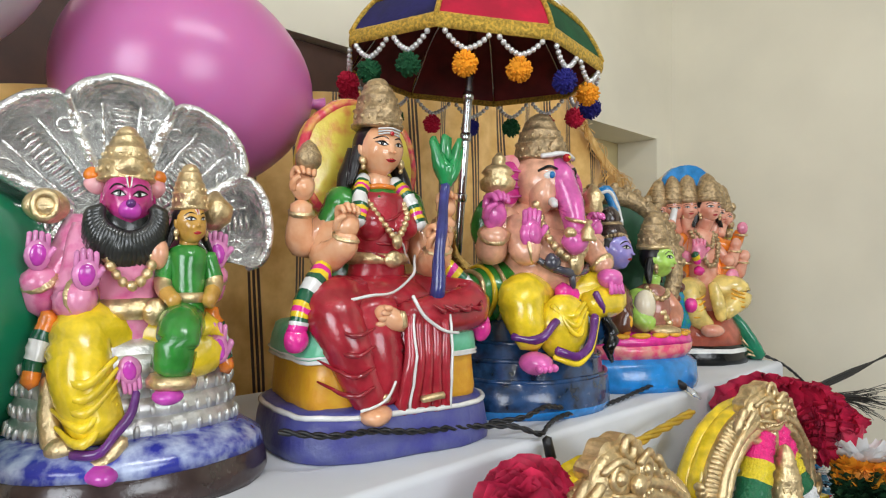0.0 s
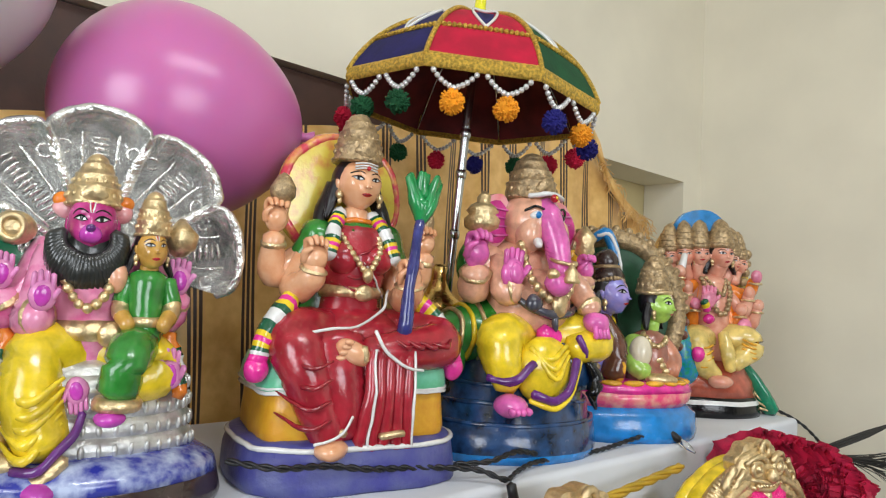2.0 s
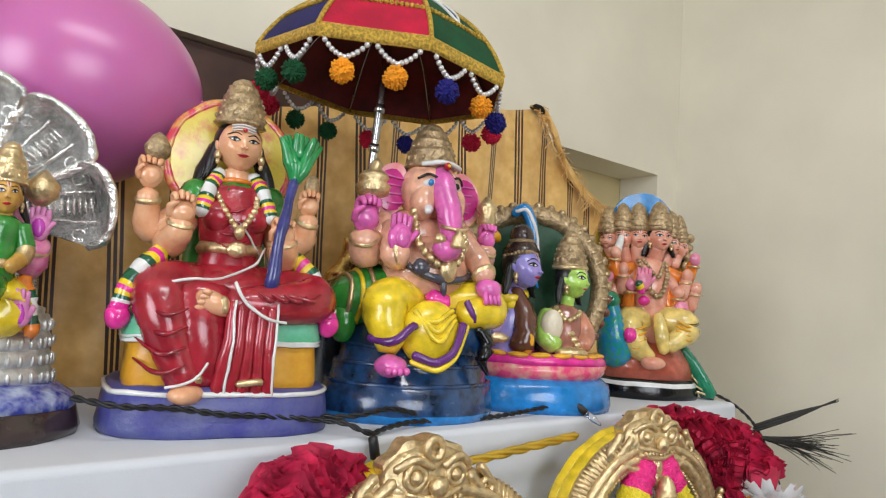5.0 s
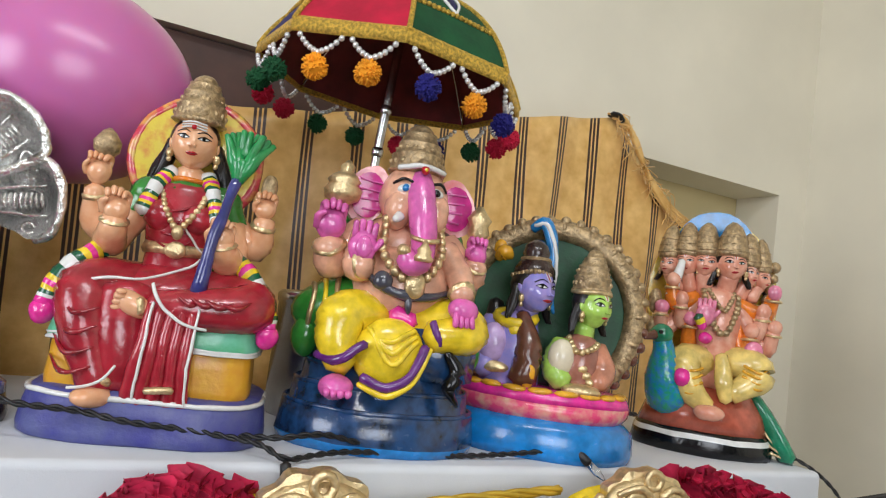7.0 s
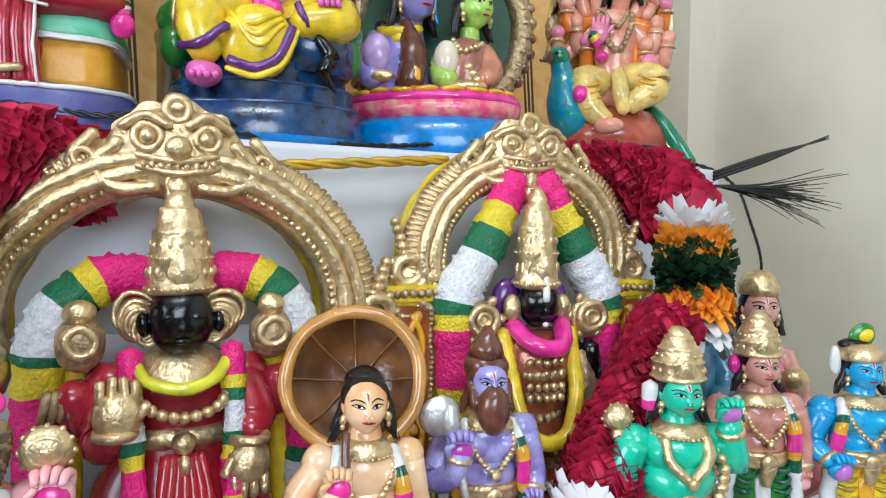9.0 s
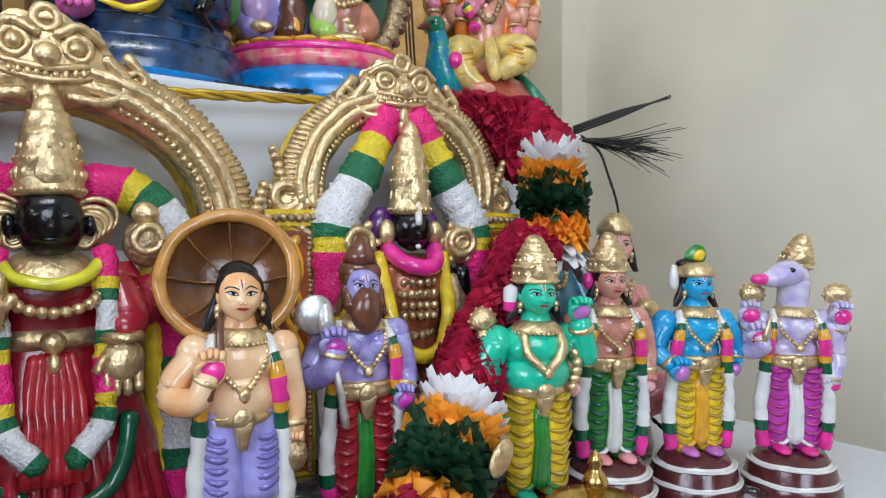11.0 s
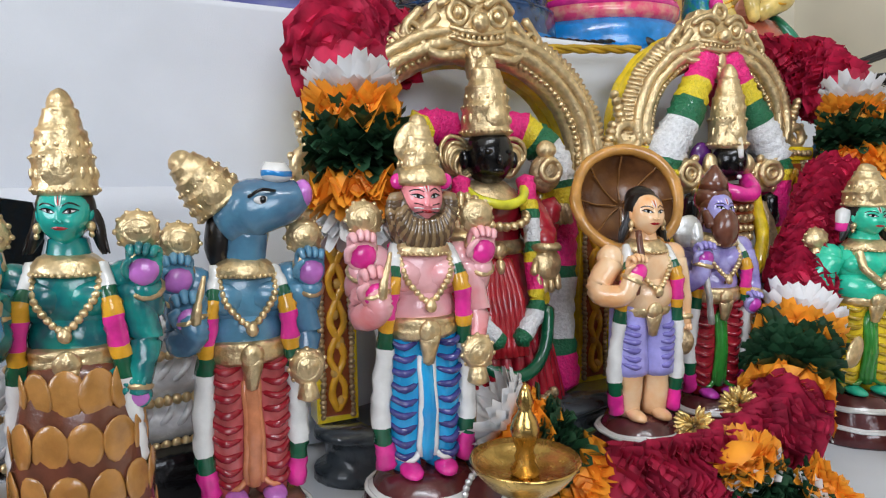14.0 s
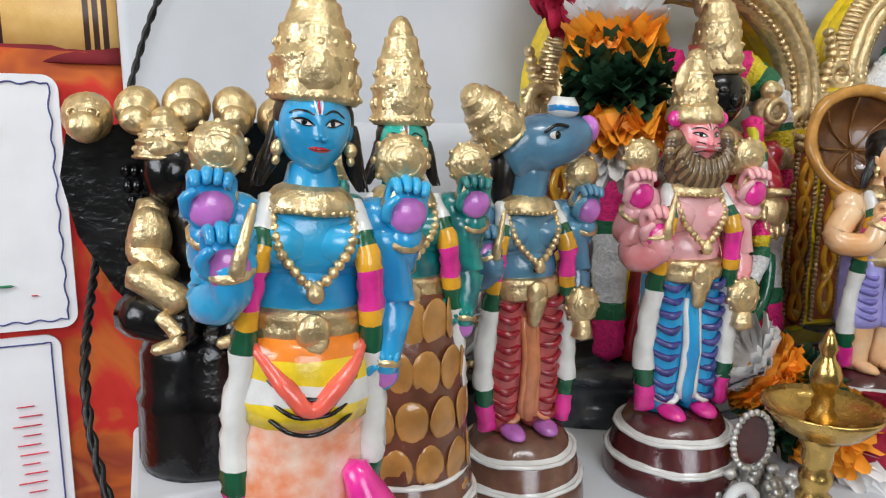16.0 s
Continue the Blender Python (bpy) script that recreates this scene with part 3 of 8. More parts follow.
def fist(s, c, r, skin, palm):
    """A half-closed hand, its painted palm towards the front and its fingers bent over it."""
    x, y, z = c
    s.ell((x, y + r * 0.1, z - r * 0.15), (r * 0.86, r * 0.55, r * 0.95), skin, n=18, k=12)
    s.ell((x, y - r * 0.12, z - r * 0.2), (r * 0.74, r * 0.42, r * 0.72), palm, n=16, k=10)
    for i, k in enumerate((-0.6, -0.2, 0.2, 0.58)):
        h = 1.0 - 0.12 * abs(i - 1.3)
        s.tube([(x + k * r, y + r * 0.2, z + r * 0.2), (x + k * r * 1.06, y + r * 0.12, z + r * 0.95 * h), (x + k * r * 0.95, y - r * 0.35, z + r * 1.12 * h), (x + k * r * 0.85, y - r * 0.6, z + r * 0.72 * h)], [r * 0.25, r * 0.24, r * 0.21, r * 0.15], skin, n=8, span=3)
    s.tube([(x - r * 0.7, y, z - r * 0.4), (x - r * 0.82, y - r * 0.35, z + r * 0.1), (x - r * 0.5, y - r * 0.65, z + r * 0.42)], [r * 0.27, r * 0.24, r * 0.15], skin, n=8, span=3)


def emblem(s, c, r, mat=GOLD):
    """A flame-edged disc held at the shoulder."""
    s.ell(c, (r * 1.05, r * 0.55, r * 1.05), mat, n=16, k=8)
    s.ring((c[0], c[1] - r * 0.3, c[2]), r * 0.62, r * 0.16, mat, rot=(90, 0, 0), n=16)
    s.ell((c[0], c[1] - r * 0.4, c[2]), (r * 0.25, r * 0.2, r * 0.25), mat, n=8, k=6)
    for i in range(9):
        a = np.radians(-40 + i * 32)
        s.ell((c[0] + r * 1.02 * np.cos(a), c[1], c[2] + r * 1.0 * np.sin(a)), r * 0.15, mat, n=7, k=5)
    s.tube([(c[0], c[1], c[2] - r * 0.8), (c[0], c[1], c[2] - r * 1.7)], [r * 0.5, r * 0.7], mat, n=8, span=3)


def base_round(s, r, h, mat, line=WHITE):
    s.lathe([(r, 0), (r * 1.02, h * 0.06), (r * 0.99, h * 0.3), (r * 0.96, h * 0.36), (r * 0.92, h * 0.42), (r * 0.86, h * 0.68), (r * 0.83, h * 0.74), (r * 0.76, h * 0.8), (r * 0.66, h * 0.98), (r * 0.3, h)],
            (0, 0, 0), mat, n=30, bands=[mat, mat, mat, line, mat, mat, line, mat, mat])
    s.ring((0, 0, h * 0.36), r * 0.97, r * 0.035, line, n=30)
    s.ring((0, 0, h * 0.74), r * 0.85, r * 0.035, line, n=30)


def standing(skin, legs, fold, base=MAROON, palm=PINK, crown_h=7.0, headless=False, belly=False, four=True, sash=GOLD, r=5.0, short=False, turn=0, edge=None, feet=None, side=True):
    """A standing doll on a turned base, about 30 cm high; the arms and what they hold are added by the caller."""
    s = Sculpt()
    base_round(s, r, 5.2, base)
    feet = feet or palm
    for k in (-1, 1):
        s.ell((k * 1.35, -1.7, 5.6), (0.85, 1.5, 0.55), feet, n=12, k=7)
        top = skin if short else legs
        s.tube([(k * 1.3, -0.2, 5.4), (k * 1.45, -0.35, 9.0), (k * 1.3, 0, 12.5), (k * 1.1, 0, 16.2)], [1.15, 1.35, 1.75, 1.8], top, n=14, span=6)
        zs = np.linspace(6.6, 15.0, 9) if not short else np.linspace(10.6, 14.4, 6)
        if short:
            s.tube([(k * 1.4, -0.2, 9.6), (k * 1.4, -0.1, 12), (k * 1.1, 0, 16.4)], [1.95, 1.95, 2.0], legs, n=14, span=4)
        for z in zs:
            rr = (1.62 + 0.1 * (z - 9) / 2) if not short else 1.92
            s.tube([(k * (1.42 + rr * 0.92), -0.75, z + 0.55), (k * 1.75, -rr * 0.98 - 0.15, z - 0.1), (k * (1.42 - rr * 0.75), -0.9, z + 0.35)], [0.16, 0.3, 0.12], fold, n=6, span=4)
        if not short:
            s.tube([(k * 0.45, -1.6, 14.0), (k * 0.5, -1.75, 10), (k * 0.55, -1.55, 6.6)], [0.25, 0.28, 0.25], edge or WHITE, n=6, span=4)
    if not short:
        s.tube([(0, -1.35, 14.5), (0, -1.55, 10), (0, -1.3, 6.4)], [0.6, 0.75, 0.6], edge or legs, n=8, span=4)
        s.tube([(-2.6, -0.9, 6.6), (-1.2, -1.75, 6.3), (0, -1.2, 7.4), (1.2, -1.75, 6.3), (2.6, -0.9, 6.6)], 0.2, edge or WHITE, n=6, span=4)
    w = 0.4 if belly else 0.0
    s.ell((0, 0, 17.3), (2.65 + w, 2.0 + w * 2, 2.6), skin, n=20, k=12)
    s.ell((0, 0.1, 19.9), (3.2, 2.05 + w, 2.7), skin, n=20, k=12)
    for k in (-1, 1):
        s.ell((k * 1.35, -1.1, 19.9), (1.5, 1.05, 1.2), skin, n=14, k=8)
        s.ell((k * 3.3, 0.2, 20.8), (1.35, 1.3, 1.35), skin, n=14, k=8)
    s.ell((0, -2.0 - w * 2, 17.4), (0.18, 0.12, 0.18), BROWN, n=6, k=5)
    # waist band
    s.lathe([(2.55, -0.75), (2.9, -0.5), (2.95, 0.0), (2.8, 0.35), (2.95, 0.55), (2.6, 0.85)], (0, 0, 16.0), sash, sx=1.0, sy=0.85, n=24)
    s.ell((0, -2.5, 16.0), (0.8, 0.5, 0.8), sash, n=12, k=8)
    s.tube([(0, -2.45, 15.6), (0, -2.3, 13.6)], [0.75, 0.4], sash, n=8, span=3, flat=0.5)
    # neck, necklaces
    s.tube([(0, 0, 21.2), (0, -0.1, 23.6)], [1.6, 1.2], skin, n=12, span=3)
    s.lathe([(1.35, 0.75), (1.75, 0.5), (2.15, 0.05), (2.3, -0.4), (2.2, -0.6), (1.5, 0.1)], (0, -0.35, 21.9), sash, sy=0.85, n=26)
    for i in range(17):
        a = np.radians(-170 + i * 10)
        s.ell((2.25 * np.cos(a), -0.35 + 1.95 * np.sin(a), 21.45), 0.15, sash, n=6, k=5)
    s.beads([(-1.9, -1.2, 21.4), (-1.5, -2.25, 19.6), (0, -2.5 - w, 18.2), (1.5, -2.25, 19.6), (1.9, -1.2, 21.4)], 0.26, sash)
    s.ell((0, -2.65 - w, 17.9), (0.42, 0.3, 0.5), sash, n=8, k=6)
    if side:
        for k in (-1, 1):
            s.tube([(k * 3.0, -0.8, 5.8), (k * 3.3, -1.0, 9), (k * 3.15, -1.1, 13), (k * 2.9, -1.6, 16.5), (k * 2.5, -1.75, 19.5), (k * 1.9, -0.6, 21.9)], [0.75, 0.75, 0.7, 0.62, 0.6, 0.5], WHITE, n=9, span=8, bands=SIDE)
    return s


def arm(s, pts, rad, skin, band=GOLD):
    s.tube(pts, rad, skin, n=12, span=6)
    p = np.array(pts[-1]) * 0.78 + np.array(pts[-2]) * 0.22
    d = np.array(pts[-1]) - np.array(pts[-2])
    s.tube([p - d * 0.05, p + d * 0.05], rad[-1] * 1.25, band, n=12, span=2)


def four_arms(s, skin, palm, left=(-3.9, -2.6, 19.2), right=(3.7, -1.2, 13.6), discs=True):
    """Upper hands hold emblems at the shoulders, one lower hand blesses, the other hangs on a mace."""
    for k in (-1, 1):
        arm(s, [(k * 3.2, 0.6, 20.4), (k * 4.4, 0.3, 18.9), (k * 4.5, -1.0, 20.6)], [1.15, 1.1, 0.9], skin)
        fist(s, (k * 4.5, -1.3, 21.7), 1.25, skin, palm)
        if discs:
            emblem(s, (k * 4.2, -0.8, 24.0), 1.3)
    arm(s, [(-3.4, -0.4, 20.3), (-4.5, -0.9, 17.3), (-3.6, -2.6, 17.9), left], [1.25, 1.15, 1.0, 0.9], skin)
    fist(s, left, 1.35, skin, palm)
    s.tube([(left[0] + 0.3, left[1] - 0.9, left[2] - 0.4), (left[0] + 0.9, left[1] - 0.6, left[2] + 2.6)], [0.4, 0.12], GOLD, n=8, span=3)
    arm(s, [(3.5, -0.3, 20.4), (4.2, -0.4, 17.4), (4.0, -0.9, 15.6), right], [1.2, 1.1, 0.95, 0.75], skin)
    fist(s, right, 1.05, skin, palm)


def avatar_lion():
    s = standing(ROSE, SEA, NAVY, palm=PINK)
    four_arms(s, ROSE, PINK)
    emblem(s, (3.8, -2.0, 14.0), 1.25)
    head(s, (0, -0.7, 25.3), 1.85, paint("lion_face", (0.80, 0.26, 0.28)), hair=None, ear=None)
    s.ell((0, -0.7, 24.1), (2.3, 1.3, 2.5), paint("beard", (0.10, 0.06, 0.03)))
    for i in range(22):
        a = np.radians(-178 + i * 176 / 21)
        s.tube([(1.45 * np.cos(a), -2.0, 24.75 + 1.0 * np.sin(a)), (1.9 * np.cos(a), -2.15, 24.3 + 1.75 * np.sin(a)), (2.1 * np.cos(a), -1.7, 23.9 + 2.3 * np.sin(a))], [0.3, 0.32, 0.15], paint("beard", (0.10, 0.06, 0.03)) if i % 2 else paint("beard_light", (0.26, 0.17, 0.08)), n=6, span=3)
    for i in range(34):
        a = np.radians(-192 + i * 204 / 33)
        c = np.array((1.75 * np.cos(a), -0.9, 25.0 + 2.0 * np.sin(a)))
        s.tube([c, (2.25 * np.cos(a), -1.2, 24.8 + 2.5 * np.sin(a)), (2.4 * np.cos(a), -0.7, 24.3 + 3.2 * np.sin(a))], [0.5, 0.5, 0.22], paint("beard", (0.10, 0.06, 0.03)) if i % 3 else paint("beard_light", (0.26, 0.17, 0.08)), n=6, span=3)
    for k in (-1, 1):
        for q in range(3):
            s.tube([(k * 0.35, -2.35, 24.9 - 0.25 * q), (k * 0.95, -2.15, 25.0 - 0.35 * q)], 0.05, WHITE if q % 2 else BLACK, n=5, span=2)
        s.ell((k * 1.75, -0.7, 26.6), (0.55, 0.4, 0.6), PINK)
    s.lathe([(1.85, 0), (2.0, 0.3), (1.8, 1.0), (1.2, 1.5)], (0, -0.3, 26.3), GOLD)
    crown(s, (0, -0.1, 27.0), 1.4, 4.5)
    return s


def avatar_boar():
    s = standing(SLATE, CORAL, CRIMSON, base=BASEBROWN, palm=MAUVE, edge=paint("skirt_tan", (0.55, 0.2, 0.09)))
    four_arms(s, SLATE, MAUVE)
    emblem(s, (3.9, -2.0, 14.6), 1.3)
    s.tube([(0, 0, 22), (0.3, -0.3, 24.6)], [1.5, 1.6], SLATE)
    s.tube([(-0.9, 0.2, 25.0), (0.6, -0.6, 26.0), (2.4, -1.2, 26.4), (3.9, -1.5, 27.0)], [1.9, 2.2, 1.7, 1.1], SLATE, n=16)
    s.ell((4.1, -1.6, 27.1), (0.65, 1.05, 1.0), MAUVE)
    s.ell((1.0, -2.75, 26.7), (0.5, 0.12, 0.26), WHITE, rot=(0, 0, 10))
    s.ell((1.1, -2.82, 26.7), (0.24, 0.12, 0.24), BLACK)
    s.tube([(0.2, -2.75, 26.9), (1.0, -2.9, 27.3), (1.9, -2.7, 27.2)], 0.12, BLACK, n=6)
    s.lathe([(0.75, 0), (1.15, 0.5), (1.15, 0.9), (0.8, 1.5)], (2.3, -1.2, 27.8), WHITE, bands=[WHITE, SKY, WHITE])
    s.ell((-1.6, 0.2, 24.0), (1.0, 1.3, 2.4), HAIR)
    crown(s, (-1.2, 0.2, 26.4), 1.9, 4.8, tilt=(0, -42, 0))
    s.ell((-0.6, -1.5, 26.6), (0.5, 0.4, 0.35), PINK)
    return s


def avatar_turtle():
    s = standing(TEAL, TEAL, TEAL, palm=MAUVE, base=BASEBROWN)
    s.lathe([(4.2, 0.2), (4.6, 2.5), (4.3, 6.5), (3.9, 11), (3.3, 14.8), (2.6, 16)], (0, -0.2, 0), BROWN, sy=0.85, n=24)
    for j in range(5):
        for i in range(9):
            a = np.radians(-180 + (i + 0.5 * (j % 2)) * 30)
            z = 1.8 + j * 3.1
            rr = np.interp(z, (0, 6.5, 11, 15), (4.45, 4.25, 3.85, 3.2))
            s.ell((rr * np.cos(a), -0.2 + 0.85 * rr * np.sin(a), z), (1.1, 0.17, 1.5), SHELLBROWN, rot=(0, 0, np.degrees(a) + 90), n=12, k=8)
    four_arms(s, TEAL, MAUVE)
    head(s, (0, -0.6, 25.1), 1.8, paint("teal_face", (0.01, 0.36, 0.30)))
    crown(s, (0, 0, 26.3), 1.75, 6.6)
    return s


def avatar_fish():
    s = standing(SEA, PEACHSKIRT, PEACHSKIRT, palm=MAUVE, base=PINK, edge=CREAM)
    s.lathe([(4.6, -5.0), (4.2, 0), (3.7, 5), (3.3, 10), (2.9, 15)], (0, 0, 0), PEACHSKIRT, sy=0.8, n=24)
    s.lathe([(3.25, 0), (3.45, 1.1), (3.3, 2.2), (3.2, 3.3), (2.75, 4.2)], (0, -0.2, 11.4), YELLOW, sy=0.85, n=24, bands=[YELLOW, WHITE, YELLOW, ORANGE])
    for z, m in ((11.6, BLACK), (12.4, BLACK), (13.4, BLACK)):
        s.tube([(-3.2, -0.8, z + 1.0), (-1.4, -2.9, z), (0, -3.1, z - 0.4), (1.4, -2.9, z), (3.2, -0.8, z + 1.0)], 0.11, m, n=6)
    s.tube([(-2.6, -1.6, 15.2), (-1.2, -2.8, 13.5), (0, -3.0, 12.4), (1.2, -2.8, 13.5), (2.6, -1.6, 15.2)], [0.3, 0.5, 0.5, 0.5, 0.3], paint("flame", (0.8, 0.12, 0.08)), n=8)
    s.tube([(2.2, -2.4, 9.2), (3.6, -3.0, 6.0), (4.6, -2.5, 2.5), (5.4, -2.0, -3.0)], [0.7, 1.5, 1.9, 1.6], PINK, n=12)
    four_arms(s, SEA, MAUVE, left=(-3.7, -3.2, 19.4))
    head(s, (0, -0.6, 25.2), 2.0, paint("blue_face", (0.02, 0.30, 0.58)))
    crown(s, (0, 0, 26.4), 1.95, 5.6)
    return s


def avatar_boy():
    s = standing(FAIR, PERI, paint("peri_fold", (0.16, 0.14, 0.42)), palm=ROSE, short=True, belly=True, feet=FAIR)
    arm(s, [(-3.4, -0.2, 20.4), (-5.0, -0.8, 17.8), (-3.3, -2.6, 17.6), (-2.4, -2.9, 19.6)], [1.2, 1.15, 1.0, 0.85], FAIR)
    fist(s, (-2.2, -3.0, 20.0), 1.2, FAIR, PINK)
    s.tube([(-2.4, -3.4, 17.8), (-1.7, -2.8, 21), (-1.5, -2.0, 23.5)], [0.3, 0.35, 0.3], BROWN)
    arm(s, [(3.4, -0.2, 20.4), (4.0, -0.3, 17), (4.0, -0.8, 14.2)], [1.2, 1.05, 0.85], FAIR)
    fist(s, (4.0, -1.0, 13.2), 1.0, FAIR, ROSE)
    s.ell((4.1, -1.1, 12.4), (1.0, 0.9, 1.3), OLDGOLD)
    head(s, (0, -0.6, 25.0), 1.95, FAIR)
    s.ell((0, 0.5, 26.4), (1.5, 1.4, 1.3), HAIR)
    keep = s.M, s.o
    s.o, s.M = s.M @ np.array((-0.5, 2.6, 26.2)) + s.o, 0.95 * s.M @ rot3(72, 0, -10)
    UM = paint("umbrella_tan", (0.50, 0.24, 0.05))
    # brown of the parasol's inside, with its shade put into the colour
    SHADED = paint("umbrella_inside_shade", (0.22, 0.09, 0.025), second=(0.09, 0.035, 0.014), scale=30.0)
    s.ring((0, 0, 0.75), 5.45, 0.6, UM, n=36)
    s.lathe([(5.5, 1.1), (5.75, 0.6), (5.6, 0.0), (4.4, -1.4), (2.4, -2.4), (0.05, -2.8)], (0, 0, 0), UM, n=30, cap=False)
    s.lathe([(5.4, 0.9), (4.2, -0.9), (2.2, -1.9), (0.05, -2.2)], (0, 0, 0), SHADED, n=30, cap=False)
    for i in range(8):
        a = i * np.pi / 4
        s.tube([(0.4 * np.cos(a), 0.4 * np.sin(a), -1.9), (2.6 * np.cos(a), 2.6 * np.sin(a), -1.5), (5.2 * np.cos(a), 5.2 * np.sin(a), 0.7)], 0.1, paint("umbrella_rib", (0.25, 0.11, 0.03)), n=6)
    s.M, s.o = keep
    return s


def avatar_axe():
    s = standing(LILAC, RED, CRIMSON, palm=MAGENTA, four=False, edge=GREEN)
    arm(s, [(-3.4, -0.3, 20.4), (-4.6, -0.9, 17.6), (-3.4, -2.5, 18.2), (-3.0, -2.8, 20.0)], [1.2, 1.2, 1.0, 0.9], LILAC)
    fist(s, (-3.0, -2.8, 20.4), 1.3, LILAC, MAGENTA)
    s.ell((-4.6, -2.2, 23.0), (1.7, 0.6, 1.7), SILVER)
    s.ell((-3.8, -2.4, 22.6), (0.8, 0.7, 1.5), SILVER)
    s.tube([(-2.2, -3.2, 13.5), (-2.9, -3.2, 18), (-3.8, -2.4, 22.5)], 0.35, SILVER)
    arm(s, [(3.4, -0.3, 20.4), (4.1, -0.6, 17.4), (3.6, -1.8, 15.8)], [1.2, 1.05, 0.85], LILAC)
    fist(s, (3.5, -2.0, 15.2), 1.1, LILAC, MAGENTA)
    head(s, (0, -0.6, 25.0), 1.85, LILAC, hair=BROWN, mark=WHITE)
    s.ell((0, 0.4, 26.2), (1.95, 1.8, 1.6), BROWN)
    s.lathe([(1.5, 0), (1.3, 0.9), (0.9, 1.6), (0.3, 2.5)], (0, 0.3, 27.2), BROWN)
    s.ell((0, -1.9, 23.1), (1.4, 1.2, 2.2), BROWN)
    s.tube([(-1.5, -0.6, 24.8), (-1.3, -1.5, 23.4)], 0.55, BROWN)
    s.tube([(1.5, -0.6, 24.8), (1.3, -1.5, 23.4)], 0.55, BROWN)
    return s


def avatar_archer():
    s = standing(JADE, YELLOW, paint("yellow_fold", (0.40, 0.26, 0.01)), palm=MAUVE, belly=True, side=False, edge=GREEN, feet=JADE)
    arm(s, [(-3.5, 0, 20.6), (-4.5, -0.2, 17.4), (-4.3, -1.2, 13.6)], [1.5, 1.35, 0.9], JADE)
    fist(s, (-4.2, -1.6, 12.4), 1.15, JADE, MAUVE)
    s.tube([(-5.0, -2.4, 12.6), (-3.4, -2.4, 11.6)], [0.5, 0.7], OLDGOLD)
    arm(s, [(3.5, 0, 20.6), (4.6, -0.3, 18.6), (3.7, -1.2, 22.5)], [1.4, 1.25, 0.9], JADE)
    fist(s, (3.6, -1.4, 23.6), 1.15, JADE, MAUVE)
    s.ell((2.8, 0.8, 18.8), (0.8, 1.2, 2.8), GOLD, rot=(0, 20, 0))
    for k in (-1, 1):
        s.tube([(k * 1.6, -1.6, 21.4), (k * 1.5, -2.4, 19.6), (0, -2.7, 17.9)], 0.42, GOLD, n=8)
    s.beads([(2.2, 0, 21.4), (3.3, -1.2, 18.6), (2.8, -1.6, 15.5)], 0.5, GOLD)
    emblem(s, (-4.5, 0.5, 22.6), 1.2)
    head(s, (0, -0.6, 25.0), 1.9, JADE)
    s.tube([(-2.3, 0.0, 23.6), (-2.2, 0.0, 25.8)], 0.6, WHITE, bands=[PINK, WHITE, WHITE])
    crown(s, (0, 0, 26.2), 1.85, 4.9)
    return s


def avatar_plough():
    s = standing(paint("rose_tan", (0.66, 0.33, 0.26), second=(0.55, 0.22, 0.16)), GREEN, DKGREEN, palm=ROSE, edge=WHITE)
    sk = PAINTS["rose_tan"]
    for k in (-1, 1):
        arm(s, [(k * 3.5, 0, 20.5), (k * 4.1, -0.2, 17.2), (k * 3.9, -0.9, 14.4)], [1.25, 1.1, 0.85], sk)
        fist(s, (k * 3.9, -1.1, 13.6), 1.0, sk, ROSE)
    head(s, (0, -0.6, 25.0), 1.85, sk)
    s.ell((-2.2, 0, 25.2), (0.5, 0.5, 0.9), PINK)
    crown(s, (0, 0, 26.1), 1.8, 4.6)
    return s


def avatar_flute():
    s = standing(SEA, YELLOW, paint("yellow_fold", (0.40, 0.26, 0.01)), palm=MAUVE, edge=OCHRE, feet=MAUVE)
    arm(s, [(-3.5, 0, 20.5), (-4.5, -0.3, 17.4), (-3.4, -2.2, 15.8)], [1.3, 1.25, 0.9], SEA)
    fist(s, (-2.9, -2.6, 15.4), 1.3, SEA, MAUVE)
    arm(s, [(3.5, 0, 20.5), (4.2, -0.2, 17.6), (4.0, -0.8, 16.0)], [1.3, 1.2, 0.9], SEA)
    fist(s, (4.0, -1.0, 15.2), 1.0, SEA, MAUVE)
    head(s, (0, -0.6, 25.0), 1.85, SEA)
    s.lathe([(1.9, 0), (2.05, 0.4), (1.7, 1.2), (1.0, 1.8)], (0, 0, 26.0), GOLD)
    s.ell((-0.4, 0.4, 27.6), (1.4, 0.9, 0.7), HAIR)
    s.ell((0.3, 0.3, 28.6), (1.3, 0.35, 1.2), GREEN, rot=(0, -30, 0))
    s.ell((0.5, 0.0, 28.6), (0.7, 0.3, 0.6), YELLOW, rot=(0, -30, 0))
    s.ell((-2.4, 0, 26.0), (0.55, 0.5, 1.5), WHITE)
    return s


